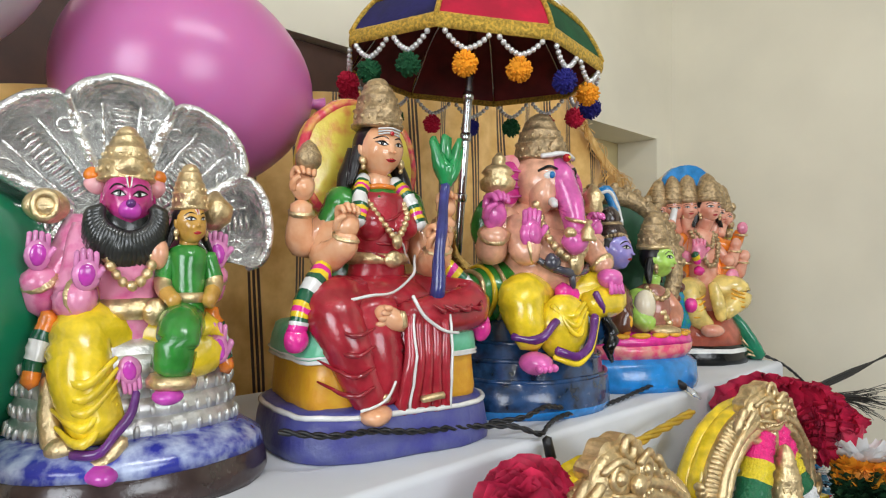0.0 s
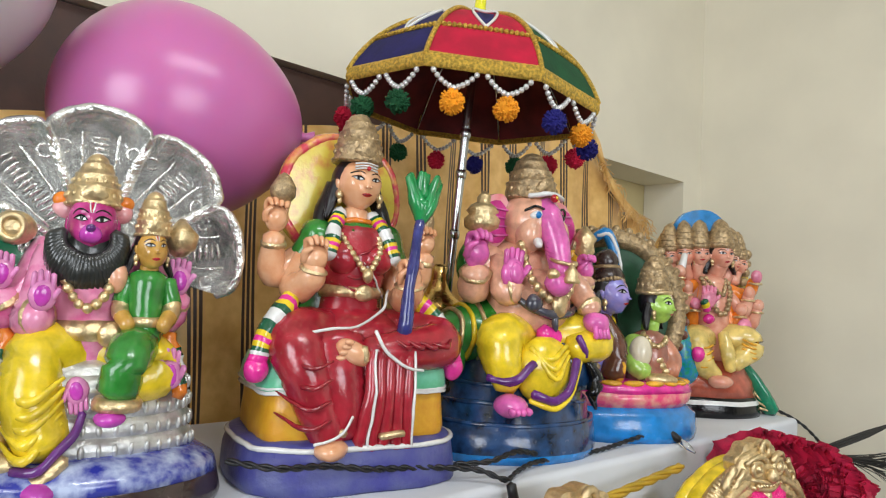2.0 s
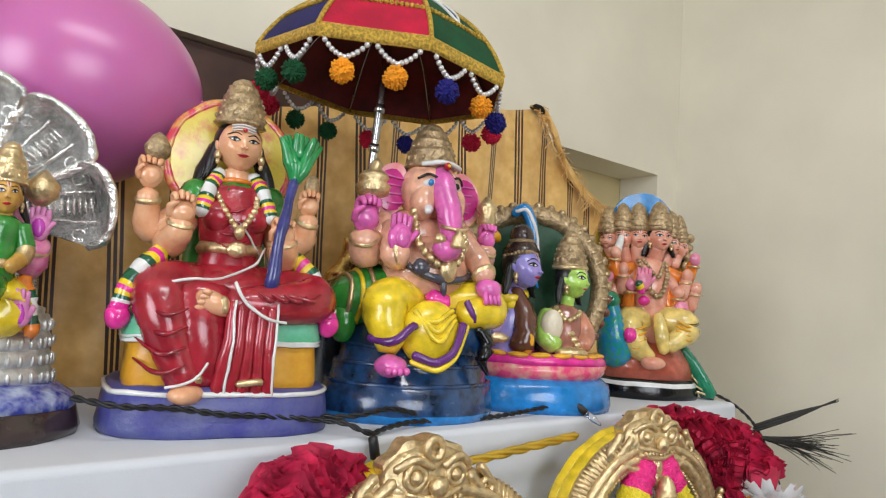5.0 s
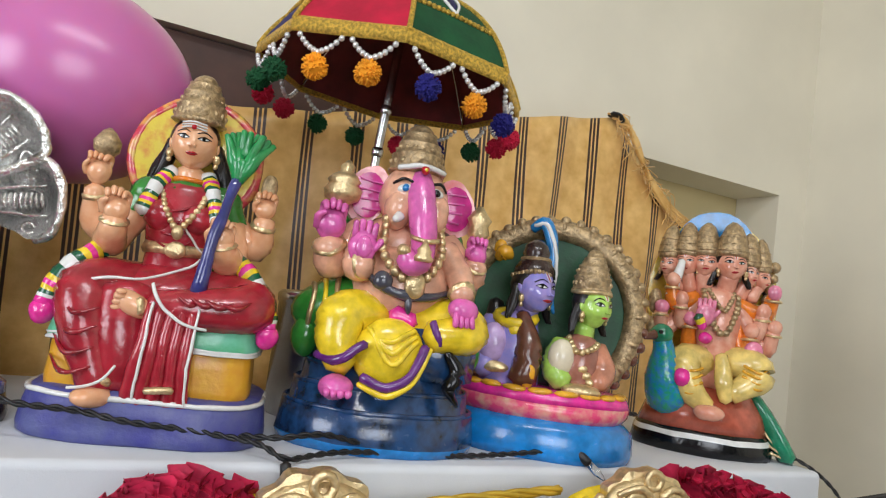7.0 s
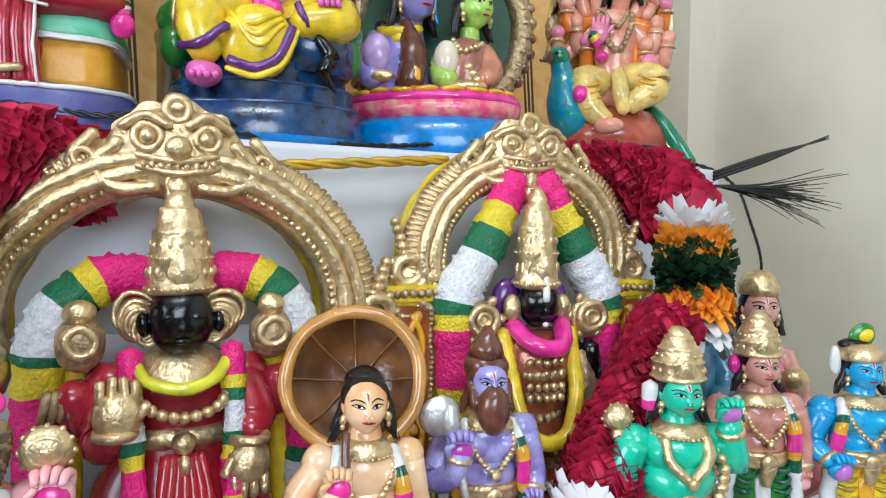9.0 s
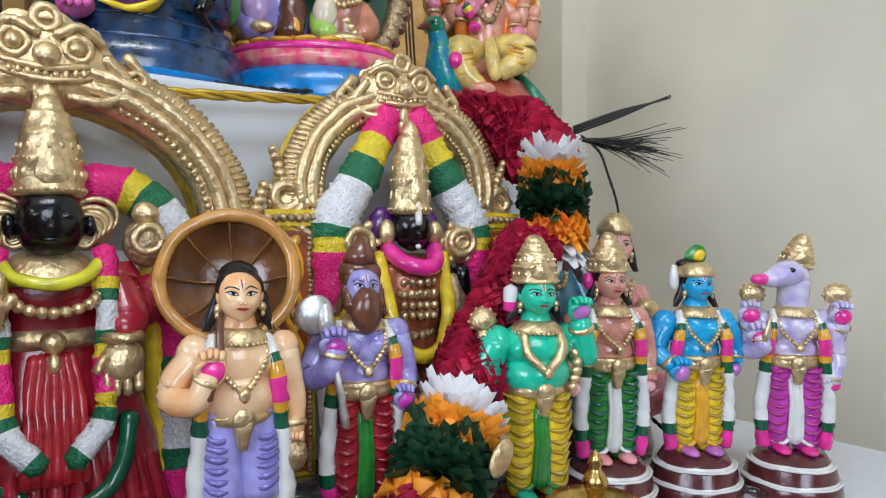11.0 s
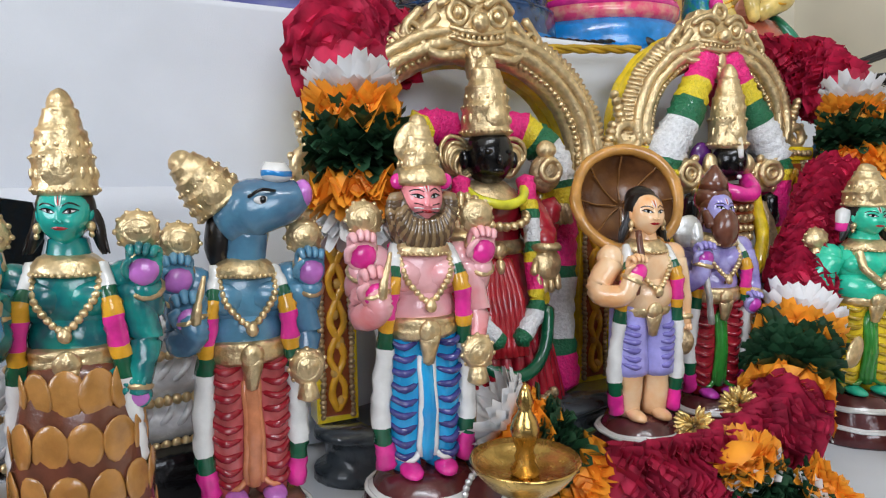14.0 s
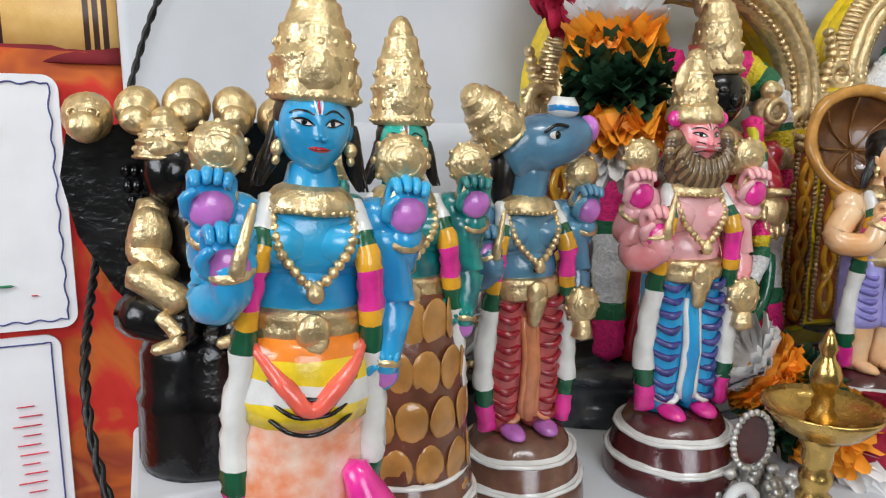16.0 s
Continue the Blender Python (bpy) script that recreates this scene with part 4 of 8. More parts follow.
def avatar_horse():
    WHITELILAC = paint("white_lilac", (0.68, 0.64, 0.76), second=(0.45, 0.38, 0.68))
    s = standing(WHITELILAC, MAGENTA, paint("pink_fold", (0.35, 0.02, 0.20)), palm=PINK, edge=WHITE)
    four_arms(s, WHITELILAC, PINK)
    s.tube([(0, 0, 22), (0.2, -0.2, 25.6)], [1.6, 1.7], WHITELILAC)
    s.tube([(0.5, 0.1, 26.0), (-0.8, -1.0, 26.4), (-2.6, -2.1, 25.9), (-3.4, -2.6, 25.7)], [1.5, 1.7, 1.15, 0.8], WHITELILAC, n=14)
    s.ell((-3.9, -2.8, 25.8), (1.2, 0.8, 0.75), PINK, rot=(0, 0, 30))
    s.ell((-0.9, -2.5, 26.9), (0.5, 0.2, 0.3), BLACK, rot=(0, 0, -30))
    s.ell((1.3, -0.2, 27.2), (0.4, 0.4, 0.9), PINK)
    crown(s, (0.3, 0.2, 27.2), 1.6, 4.2, tilt=(0, 14, 0))
    return s


def small_statue(name, s, x, y, z, turn, size, label, wide=1.0, lean=0.0):
    s.unit = 0.01 * size
    return s.thing(name, pose(x, y, z, 0, lean, turn) @ Matrix.Diagonal((wide, wide, 1, 1)), label, "statue", "row of ten small painted statues")


small_statue("statue", avatar_lion(), 0.420, 0.172, TABLE, -10, 1.0, "glossy painted statue with pink skin, brown mane and blue trousers")
small_statue("statue", avatar_boar(), 0.298, 0.195, TABLE, -4, 0.955, "glossy painted boar-headed statue in slate blue with coral trousers")
small_statue("statue", avatar_turtle(), 0.196, 0.155, TABLE + 0.03, -12, 0.875, "glossy painted teal statue with brown turtle-shell lower body")
small_statue("statue", avatar_fish(), 0.115, 0.075, TABLE + 0.045, -6, 0.845, "bright blue painted statue with white and orange skirt", 1.0, 3.6)
small_statue("statue", avatar_boy(), 0.650, 0.180, TABLE, -15, 0.94, "peach painted statue in lilac shorts with tan parasol")
small_statue("statue", avatar_axe(), 0.760, 0.193, TABLE, -16, 0.94, "lilac painted bearded statue holding a silver axe")
small_statue("statue", avatar_archer(), 0.902, 0.128, TABLE, -24, 0.90, "jade green painted statue in yellow trousers on maroon base", 1.16)
small_statue("statue", avatar_plough(), 1.030, 0.148, TABLE, -26, 0.92, "rose painted statue in green trousers on maroon base", 1.12)
small_statue("statue", avatar_flute(), 1.126, 0.108, TABLE, -30, 0.90, "blue painted statue in yellow trousers with green plume", 1.12)
small_statue("statue", avatar_horse(), 1.212, 0.045, TABLE, -48, 0.90, "white and lilac horse-headed statue in magenta trousers", 1.12)


# ---- the large statues of the upper step ----
def folds(s, pts, n, r, mat, drop):
    for i in range(n):
        s.tube([np.array(p) + np.array(drop) * i for p in pts], r, mat, n=6, span=5)


def block_base(s, w, d, z0, z1, mat, cut=0.28, taper=0.96):
    """A low plinth with cut corners."""
    c = [(-w / 2, -d / 2 + d * cut), (-w / 2 + w * cut * 0.6, -d / 2), (w / 2 - w * cut * 0.6, -d / 2), (w / 2, -d / 2 + d * cut), (w / 2, d / 2), (-w / 2, d / 2)]
    b = (z1 - z0) * 0.12
    rows = [(1.0, z0), (1.015, z0 + b), (taper, z1 - b), (taper * 0.95, z1)]
    v = [(x * k, y * k, z) for k, z in rows for x, y in c]
    f = [(j * 6 + i, j * 6 + (i + 1) % 6, (j + 1) * 6 + (i + 1) % 6, (j + 1) * 6 + i) for j in range(3) for i in range(6)] + [tuple(range(18, 24)), tuple(range(6))[::-1]]
    s.add(v, f, mat, smooth=False)
    return [(x * taper, y * taper, z1) for x, y in c]


def round_base(s, w, d, z0, z1, mat, power=3.4, taper=0.94):
    """A hand-cast plinth with soft corners and uneven sides."""
    n = 56
    a = np.arange(n) * 2 * np.pi / n
    e = (np.abs(np.cos(a)) ** power + np.abs(np.sin(a)) ** power) ** (-1 / power)
    h = z1 - z0
    rows = [(0.97, 0), (1.0, 0.05), (1.005, 0.2), (0.985, 0.6), (taper + 0.02, 0.9), (taper - 0.03, 0.99), (taper - 0.2, 1.0), (0.02, 1.0)]
    v = [(w / 2 * k * e[i] * np.cos(a[i]), d / 2 * k * e[i] * np.sin(a[i]), z0 + h * t + 0.12 * np.sin(3 * a[i] + 1) * (t > 0.5)) for k, t in rows for i in range(n)]
    s.add(v, [(j * n + i, j * n + (i + 1) % n, (j + 1) * n + (i + 1) % n, (j + 1) * n + i) for j in range(len(rows) - 1) for i in range(n)] + [tuple(range(n))[::-1]], mat)
    return [(w / 2 * (taper + 0.02) * e[i] * np.cos(a[i]), d / 2 * (taper + 0.02) * e[i] * np.sin(a[i]), z0 + h * 0.88) for i in range(n)]


def circle(c, r, n=40, sz=1.0, bumps=0, deep=0.0):
    return [(c[0] + (r + deep * np.cos(bumps * a)) * np.cos(a), c[1] + sz * (r + deep * np.cos(bumps * a)) * np.sin(a)) for a in np.linspace(0, 2 * np.pi, n, endpoint=False)]


def seated_goddess():
    s = Sculpt()
    PRP = paint("plinth_blue", (0.05, 0.05, 0.25), second=(0.09, 0.10, 0.26), rough=0.42, coat=0.1, scale=45.0, bump=0.6)
    rim = round_base(s, 21.5, 17.0, 0, 4.4, PRP)
    s.tube(rim + rim[:1], 0.26, WHITE, n=6, span=1)
    SEAT = paint("seat_ochre", (0.74, 0.40, 0.02), second=(0.66, 0.30, 0.015), rough=0.4, coat=0.2)
    round_base(s, 17.8, 12.6, 4.0, 8.8, SEAT, power=7.0, taper=0.96)
    round_base(s, 18.6, 13.4, 8.4, 11.4, paint("cushion_mint", (0.10, 0.46, 0.24), second=(0.16, 0.54, 0.36), rough=0.36, coat=0.3), power=5.0, taper=0.93)
    rim = round_base(s, 18.8, 13.6, 8.2, 8.9, WHITE, power=5.0, taper=0.99)
    # halo
    HALO = paint("halo_yellow", (0.74, 0.58, 0.08), second=(0.62, 0.14, 0.07), shift=-0.14)
    s.plate(circle((-0.2, 27.2), 6.7, sz=1.0), 3.0, 4.6, HALO, dome=0.3)
    s.ring((-0.2, 3.4, 27.2), 6.3, 0.6, paint("halo_rim", (0.74, 0.55, 0.08), second=(0.62, 0.05, 0.08), shift=0.08), rot=(90, 0, 0), n=40)
    s.tube([(0, 3.5, 12), (0, 3.6, 22)], [5, 4], GREEN, flat=0.4, n=14)
    # lap and legs under the sari
    s.ell((0, -0.5, 12.6), (7.2, 5.2, 3.6), RED, n=24, k=14)
    s.tube([(-2.5, -1, 13.0), (-6.2, -4.2, 12.9), (-6.0, -6.0, 10.5), (-4.6, -6.6, 6.8), (-3.6, -6.9, 4.3)], [2.9, 2.8, 2.3, 1.8, 1.4], RED, n=16)
    s.tube([(2.5, -1, 13.0), (7.0, -3.0, 13.2), (7.6, -5.0, 12.6), (3.0, -6.2, 12.2), (-0.5, -6.6, 12.0)], [3.0, 2.7, 2.4, 2.0, 1.4], RED, n=16)
    s.ell((-1.9, -7.2, 12.1), (1.9, 1.0, 1.0), SKIN, rot=(0, 25, 0))
    s.tube([(-1.2, -7.8, 12.6), (-1.0, -7.9, 11.4)], 0.35, GOLD)
    for i in range(5):
        s.ell((-3.4 + 0.15 * i, -7.2 - 0.25 * i, 11.3 + 0.45 * i), (0.5, 0.35, 0.28), SKIN, n=8, k=6)
    for i in range(4):
        s.tube([(1.8 + i * 1.2, -8.2, 13.4 - 0.1 * i), (3.0 + i * 1.3, -8.3, 12.7), (4.2 + i * 1.3, -7.0, 13.4)], [0.1, 0.28, 0.1], CRIMSON, n=6)
        s.tube([(-8.2, -5.6, 12 - 1.7 * i), (-6.2, -8.5, 10.9 - 1.7 * i), (-4.2, -8.5, 11.6 - 1.7 * i)], [0.1, 0.26, 0.1], CRIMSON, n=6)
    s.tube([(-3.0, -4.0, 12.6), (-2.7, -5.5, 9.0), (-2.2, -5.8, 4.8)], [3.2, 2.8, 2.2], RED, n=16)
    s.tube([(1.2, -4.6, 12.4), (1.2, -5.6, 9.0), (1.0, -5.8, 4.6)], [2.8, 2.6, 2.4], RED, n=16)
    # pleats hanging between the knees
    for i in range(5):
        s.tube([(-0.2 + 0.85 * i, -7.6, 12.2), (-0.6 + 0.95 * i, -8.1, 8), (-1.2 + 1.15 * i, -7.6, 3.7)], [0.5, 0.6, 0.7], RED, n=8)
    for x in (-0.5, 3.4):
        s.tube([(x + 0.4, -8.0, 12.4), (x + 0.2, -8.7, 8), (x * 1.1, -8.2, 3.8)], 0.14, WHITE, n=6)
    s.tube([(0.5, -8.6, 5.0), (2.6, -8.7, 5.2)], 0.35, GOLD, n=6, span=3)
    s.tube([(-0.4, -8.2, 14.2), (0.6, -8.6, 12.4), (2.6, -8.6, 10.9), (4.6, -8.2, 10.6)], 0.16, WHITE, n=6)
    s.tube([(-8.2, -4.6, 12.9), (-5.0, -7.0, 14.0), (-1.5, -6.6, 14.4), (1.8, -4.4, 16.0), (3.2, -2.5, 17.8)], 0.14, WHITE, n=6)
    s.tube([(-5.6, -8.7, 4.6), (-3.6, -8.9, 5.1), (-2.2, -8.5, 6.8)], 0.14, WHITE, n=6)
    s.ell((-3.7, -7.6, 3.9), (1.5, 2.3, 0.9), SKIN, rot=(0, 0, -25))
    s.tube([(-4.6, -7.2, 5.2), (-2.6, -8.0, 5.2)], 0.4, GOLD)
    # torso
    s.tube([(0, 0, 13), (0, -0.6, 17), (0, -0.6, 20.5), (0, -0.2, 23.4)], [3.4, 2.9, 3.5, 3.0], RED, n=18, flat=0.82, up=(0, 1, 0.1))
    for k in (-1, 1):
        s.ell((k * 1.6, -2.4, 20.6), (1.7, 1.4, 1.6), RED)
        s.ell((k * 3.5, 0, 22.6), (1.9, 1.8, 1.9), GREEN)
        s.tube([(k * 3.6, 0, 22.4), (k * 5.0, 0.4, 19.8)], [1.8, 1.6], GREEN)
    for i in range(4):
        s.tube([(-2.6, -2.0, 18.4 + i), (0, -3.5, 17.6 + i * 1.2), (2.8, -2.0, 19.4 + i * 1.2)], 0.14, CRIMSON, n=6)
    s.tube([(-2.2, -1.6, 23.2), (0.6, -3.4, 19.8), (2.9, -2.0, 17.0)], 0.12, WHITE, n=6)
    s.lathe([(3.1, -0.5), (3.35, 0), (3.1, 0.6)], (0, -0.6, 17.4), GOLD, sy=0.85)
    s.ell((0.2, -3.5, 17.4), (1.0, 0.5, 0.8), GOLD)
    s.beads([(-1.9, -1.6, 23.4), (-1.3, -3.4, 21.4), (0.2, -4.0, 19.4), (1.6, -3.4, 21.4), (2.0, -1.6, 23.4)], 0.36, GOLD)
    s.ell((0.2, -4.1, 19.0), (0.55, 0.4, 0.7), GOLD)
    s.lathe([(1.5, 0.8), (2.2, 0.2), (2.4, -0.3), (1.6, 0)], (0, -0.6, 23.6), GREEN, sy=0.9)
    # arms
    arm(s, [(-4.6, 0.2, 20.4), (-5.9, -1.6, 17.6), (-5.4, -4.0, 18.4), (-5.2, -4.6, 19.6)], [1.6, 1.55, 1.3, 1.05], SKIN)
    fist(s, (-5.2, -4.8, 20.6), 1.45, SKIN, SKIN)
    arm(s, [(-4.6, 0.6, 20.6), (-7.7, 0.0, 18.8), (-8.2, -1.2, 22.4)], [1.5, 1.4, 1.0], SKIN)
    fist(s, (-8.1, -1.5, 24.2), 1.4, SKIN, SKIN)
    s.lathe([(0.4, 0), (1.1, 0.8), (1.2, 1.6), (0.6, 2.6), (0.1, 3.0)], (-7.7, -1.6, 25.2), OLDGOLD)
    arm(s, [(4.6, 0.2, 20.4), (5.2, -1.6, 17.2), (4.6, -4.4, 17.6), (4.4, -4.8, 18.6)], [1.7, 1.6, 1.4, 1.2], SKIN)
    fist(s, (4.3, -5.0, 19.2), 1.4, SKIN, SKIN)
    arm(s, [(4.6, 0.6, 20.6), (7.4, 0.2, 18.9), (7.8, -1.0, 21.6)], [1.6, 1.5, 1.1], SKIN)
    fist(s, (7.7, -1.3, 23.0), 1.3, SKIN, SKIN)
    s.ell((7.8, -1.2, 25.0), (0.8, 0.6, 1.3), OLDGOLD)
    s.tube([(3.2, -6.6, 13.8), (3.8, -6.2, 19), (5.0, -5.2, 25.0)], [0.75, 0.55, 0.5], NAVY, n=10)
    for i in range(9):
        a = np.radians(-50 + i * 12.5)
        s.tube([(5.0, -5.2, 24.6), (5.2 + 1.2 * np.sin(a), -5.2 + 0.5 * (i % 2), 26.6), (5.5 + 2.8 * np.sin(a), -5.1 + 0.6 * (i % 3), 27.4 + 2.2 * np.cos(a))], [0.5, 0.65, 0.3], paint("leaf_green", (0.015, 0.26, 0.07)), n=7)
    # garland
    G = [WHITE, DKGREEN, YELLOW, PINK, YELLOW, DKGREEN, WHITE, WHITE, DKGREEN, YELLOW, PINK, YELLOW, DKGREEN, WHITE]
    for k in (-1, 1):
        s.tube([(k * 1.7, -0.5, 25.2), (k * 2.7, -2.2, 23.2), (k * 3.4, -3.0, 20.6)], 0.75, WHITE, n=10, span=8, bands=G)
        s.tube([(k * 5.4, -1.8, 17.4), (k * 7.6, -3.6, 15.6), (k * 9.3, -4.4, 13.0), (k * 9.8, -4.6, 11.0)], [0.95, 0.95, 0.95, 0.8], WHITE, n=10, span=6, bands=G + [PINK, PINK])
        s.ell((k * 9.8, -4.6, 10.4), (1.05, 1.0, 1.2), PINK)
    s.tube([(0, -0.3, 23), (0, -0.5, 25.6)], [1.5, 1.35], SKIN)
    s.ring((0, -0.6, 24.4), 1.5, 0.3, ORANGE)
    head(s, (0, -0.9, 28.1), 2.55, SKIN, turn=4, mark=None)
    for k in (-1, 1):
        s.tube([(k * 2.0, 0.6, 28), (k * 3.1, 0.2, 25.4), (k * 3.9, -0.4, 22.4)], [0.8, 0.9, 0.4], HAIR, n=8)
    for q in range(3):
        s.tube([(-1.1, -2.75, 29.4 + 0.26 * q), (0, -3.15, 29.5 + 0.26 * q), (1.1, -2.75, 29.4 + 0.26 * q)], 0.09, WHITE, n=6)
    s.ell((0.1, -3.25, 29.5), (0.24, 0.12, 0.24), LIPS)
    crown(s, (0, -0.3, 30.2), 2.35, 5.3, mat=OLDGOLD)
    return s


def elephant_headed():
    s = Sculpt()
    rock = [(10.6, 0), (10.9, 0.8), (10.5, 3.2), (9.7, 3.6), (9.6, 5.0), (8.9, 5.4), (8.7, 6.8), (8.1, 7.2), (7.6, 9.0), (6.6, 10.2)]
    s.lathe(rock, (0, 0, 0), DEEPBLUE, sy=0.74, n=26, bands=[AZURE, DEEPBLUE])
    for z, r in ((3.4, 10.2), (5.2, 9.35), (7.0, 8.5)):
        s.ring((0, 0, z), r, 0.25, DEEPBLUE, sy=0.74, n=28)
    s.lathe([(4.6, 6.5), (4.8, 9.0), (4.4, 11.6), (2, 12.2)], (4.6, -2.2, 0), DEEPBLUE, n=9)
    s.tube([(5.0, -7.0, 9.5), (6.3, -7.2, 7.6), (5.4, -7.4, 6.2), (6.8, -6.6, 4.6)], [0.4, 0.9, 0.7, 0.2], BLACK, n=8)
    # green bolster behind
    s.ell((0, 0.8, 12.2), (11.0, 4.8, 5.0), GREEN, n=28, k=16)
    for k in (-1, 1):
        for q in range(3):
            s.ring((k * (9.0 - 1.2 * q), 0.8, 12.2), 2.9 + 0.55 * q, 0.3, GOLD if q != 1 else YELLOW, rot=(0, 90, 0), n=22)
        s.ell((k * 9.0, -0.2, 9.2), (1.6, 1.8, 2.2), GREEN)
        s.ell((k * 5.6, 1.6, 20.4), (2.4, 1.6, 3.4), GREEN)
    BEL = paint("belly_peach", (0.72, 0.38, 0.25))
    TRK = paint("trunk_pink", (0.66, 0.12, 0.40))
    s.ell((0.3, -1.2, 15.8), (5.6, 4.9, 4.8), BEL, n=24, k=14)
    s.ell((0.2, 0, 20.2), (5.2, 3.6, 3.8), BEL, n=22, k=12)
    s.tube([(-4.2, -4.6, 16.8), (-2.4, -6.2, 15.6), (0, -6.5, 15.0), (2.6, -6.2, 15.1), (5.2, -4.4, 15.8)], [0.3, 0.5, 0.6, 0.5, 0.3], paint("snake_grey", (0.05, 0.05, 0.07)), n=8)
    s.ell((-2.6, -6.3, 16.2), (1.1, 0.7, 0.9), PAINTS["snake_grey"])
    s.ell((0.4, -6.6, 14.2), (0.4, 0.4, 1.2), PAINTS["snake_grey"])
    # legs in yellow cloth
    s.tube([(-1.5, -2, 12.0), (-5.6, -4.6, 12.2), (-6.2, -5.8, 9.8), (-5.4, -6.4, 7.2)], [2.8, 2.7, 2.3, 1.6], YELLOW, n=16)
    s.tube([(1.5, -2, 12.0), (6.2, -4.2, 12.4), (6.9, -5.6, 11.6), (3.2, -6.6, 11.0)], [3.0, 2.9, 2.5, 1.7], YELLOW, n=16)
    s.ell((-0.9, -6.4, 8.8), (3.6, 2.0, 3.6), YELLOW, n=20, k=12)
    for i in range(3):
        s.tube([(-3.4 + 0.3 * i, -7.2, 11.2 - 0.5 * i), (-1.0, -8.6 + 0.1 * i, 8.0 + 1.0 * i), (1.6 - 0.2 * i, -7.6, 10.2 + 0.6 * i)], 0.3, YELLOW, n=6)
    s.tube([(-8.0, -6.0, 8.0), (-6.0, -8.2, 7.9), (-3.6, -8.2, 9.6)], 0.45, PURPLE, n=8)
    s.tube([(-3.6, -8.2, 6.6), (-1.0, -8.9, 5.9), (1.2, -8.6, 7.2), (2.4, -8.0, 9.8)], 0.45, PURPLE, n=8)
    s.tube([(-3.8, -8.0, 5.9), (-1.0, -8.9, 5.2), (1.6, -8.5, 6.6), (2.9, -7.9, 9.6)], 0.3, YELLOW, n=8)
    s.tube([(3.0, -7.6, 12.6), (3.6, -8.0, 11.2), (4.0, -7.6, 10.2)], 0.4, PURPLE, n=8)
    s.tube([(-0.8, -5.6, 12.8), (1.2, -5.9, 12.2)], 1.1, PINK)
    s.ell((-5.8, -7.3, 5.4), (1.7, 2.0, 1.1), TRK)
    for i in range(4):
        s.ell((-6.8 + 0.7 * i, -9.0, 5.0), (0.38, 0.5, 0.4), TRK, n=8, k=6)
    s.ell((6.2, -7.0, 14.2), (1.7, 1.5, 1.4), TRK)
    for i in range(4):
        s.tube([(5.2 + 0.6 * i, -7.9, 13.8), (5.2 + 0.6 * i, -8.1, 12.4)], 0.34, TRK, n=6, span=2)
    # arms
    arm(s, [(-4.6, -0.4, 21.4), (-7.6, -1.6, 17.6), (-8.4, -3.0, 19.4)], [1.9, 1.9, 1.5], BEL)
    fist(s, (-8.5, -3.2, 21.6), 1.9, TRK, TRK)
    s.lathe([(0.5, 0), (0.7, 1), (1.9, 1.6), (2.1, 2.6), (1.5, 3.2), (1.9, 3.6), (1.4, 4.2), (0.8, 4.6), (0.9, 5.2), (0.2, 5.8)], (-7.9, -2.6, 22.6), GOLD, n=16)
    arm(s, [(-4.4, -2.4, 20.6), (-5.2, -4.2, 17.4), (-4.4, -5.4, 17.6)], [1.7, 1.6, 1.3], BEL)
    hand(s, (-5.0, -5.4, 19.2), 1.6, TRK, palm=TRK)
    arm(s, [(4.8, -0.4, 21.2), (8.0, -1.4, 17.8), (8.2, -2.6, 19.4)], [1.8, 1.7, 1.3], BEL)
    fist(s, (8.3, -2.8, 20.6), 1.5, TRK, TRK)
    s.lathe([(0.5, 0), (1.3, 1), (1.0, 2), (1.4, 2.8), (0.9, 3.6), (0.3, 4.4)], (8.3, -2.6, 21.6), GOLD, n=14)
    arm(s, [(4.6, -2.0, 20.2), (6.2, -4.2, 17.4), (6.2, -6.2, 15.6)], [1.6, 1.5, 1.2], BEL)
    # head
    s.ell((0.4, -1.4, 25.6), (4.1, 3.8, 3.8), BEL, n=24, k=14)
    s.tube([(0.5, -3.2, 27.4), (0.6, -4.3, 26.0), (0.9, -5.3, 23.6), (1.2, -6.0, 20.8), (1.1, -6.7, 18.8), (0.0, -7.2, 18.1), (-0.9, -7.1, 18.9)], [1.5, 1.75, 1.55, 1.4, 1.3, 1.15, 0.95], TRK, n=16)
    for k in (-1, 1):
        s.ell((0.6 + k * 2.1, -3.4, 24.0), (1.6, 1.7, 2.4), BEL, n=16, k=10)
    for i in range(7):
        s.ring((0.85 + 0.05 * i, -5.0 - 0.16 * i, 24.4 - 0.6 * i), 1.50 - 0.03 * i, 0.1, paint("trunk_crease", (0.5, 0.06, 0.28)), rot=(20, 0, 0), n=18)
    s.ell((-1.0, -7.6, 19.2), (0.7, 0.7, 0.7), GOLD, n=10, k=7)
    s.lathe([(0.9, 0), (1.0, 0.4), (0.7, 0.8), (0.8, 1.2), (0.4, 1.8), (0.1, 2.4)], (0.9, -8.3, 18.3), GOLD, n=12)
    s.ring((1.2, -6.6, 20.9), 1.45, 0.25, GOLD, rot=(15, 0, 0))
    for k in (-1, 1):
        s.plate([(0.4 + k * (3.4 + 1.9 + 2.5 * np.cos(a)), 25.4 + 3.3 * np.sin(a) - 0.5 * np.cos(a)) for a in np.linspace(0, 2 * np.pi, 20, endpoint=False)], -0.9, 0.4, ROSE, dome=-0.2)
        s.plate([(0.4 + k * (3.4 + 1.9 + 1.9 * np.cos(a)), 25.3 + 2.6 * np.sin(a)) for a in np.linspace(0, 2 * np.pi, 18, endpoint=False)], -1.3, -0.8, paint("ear_pink", (0.55, 0.03, 0.24)), dome=0.2)
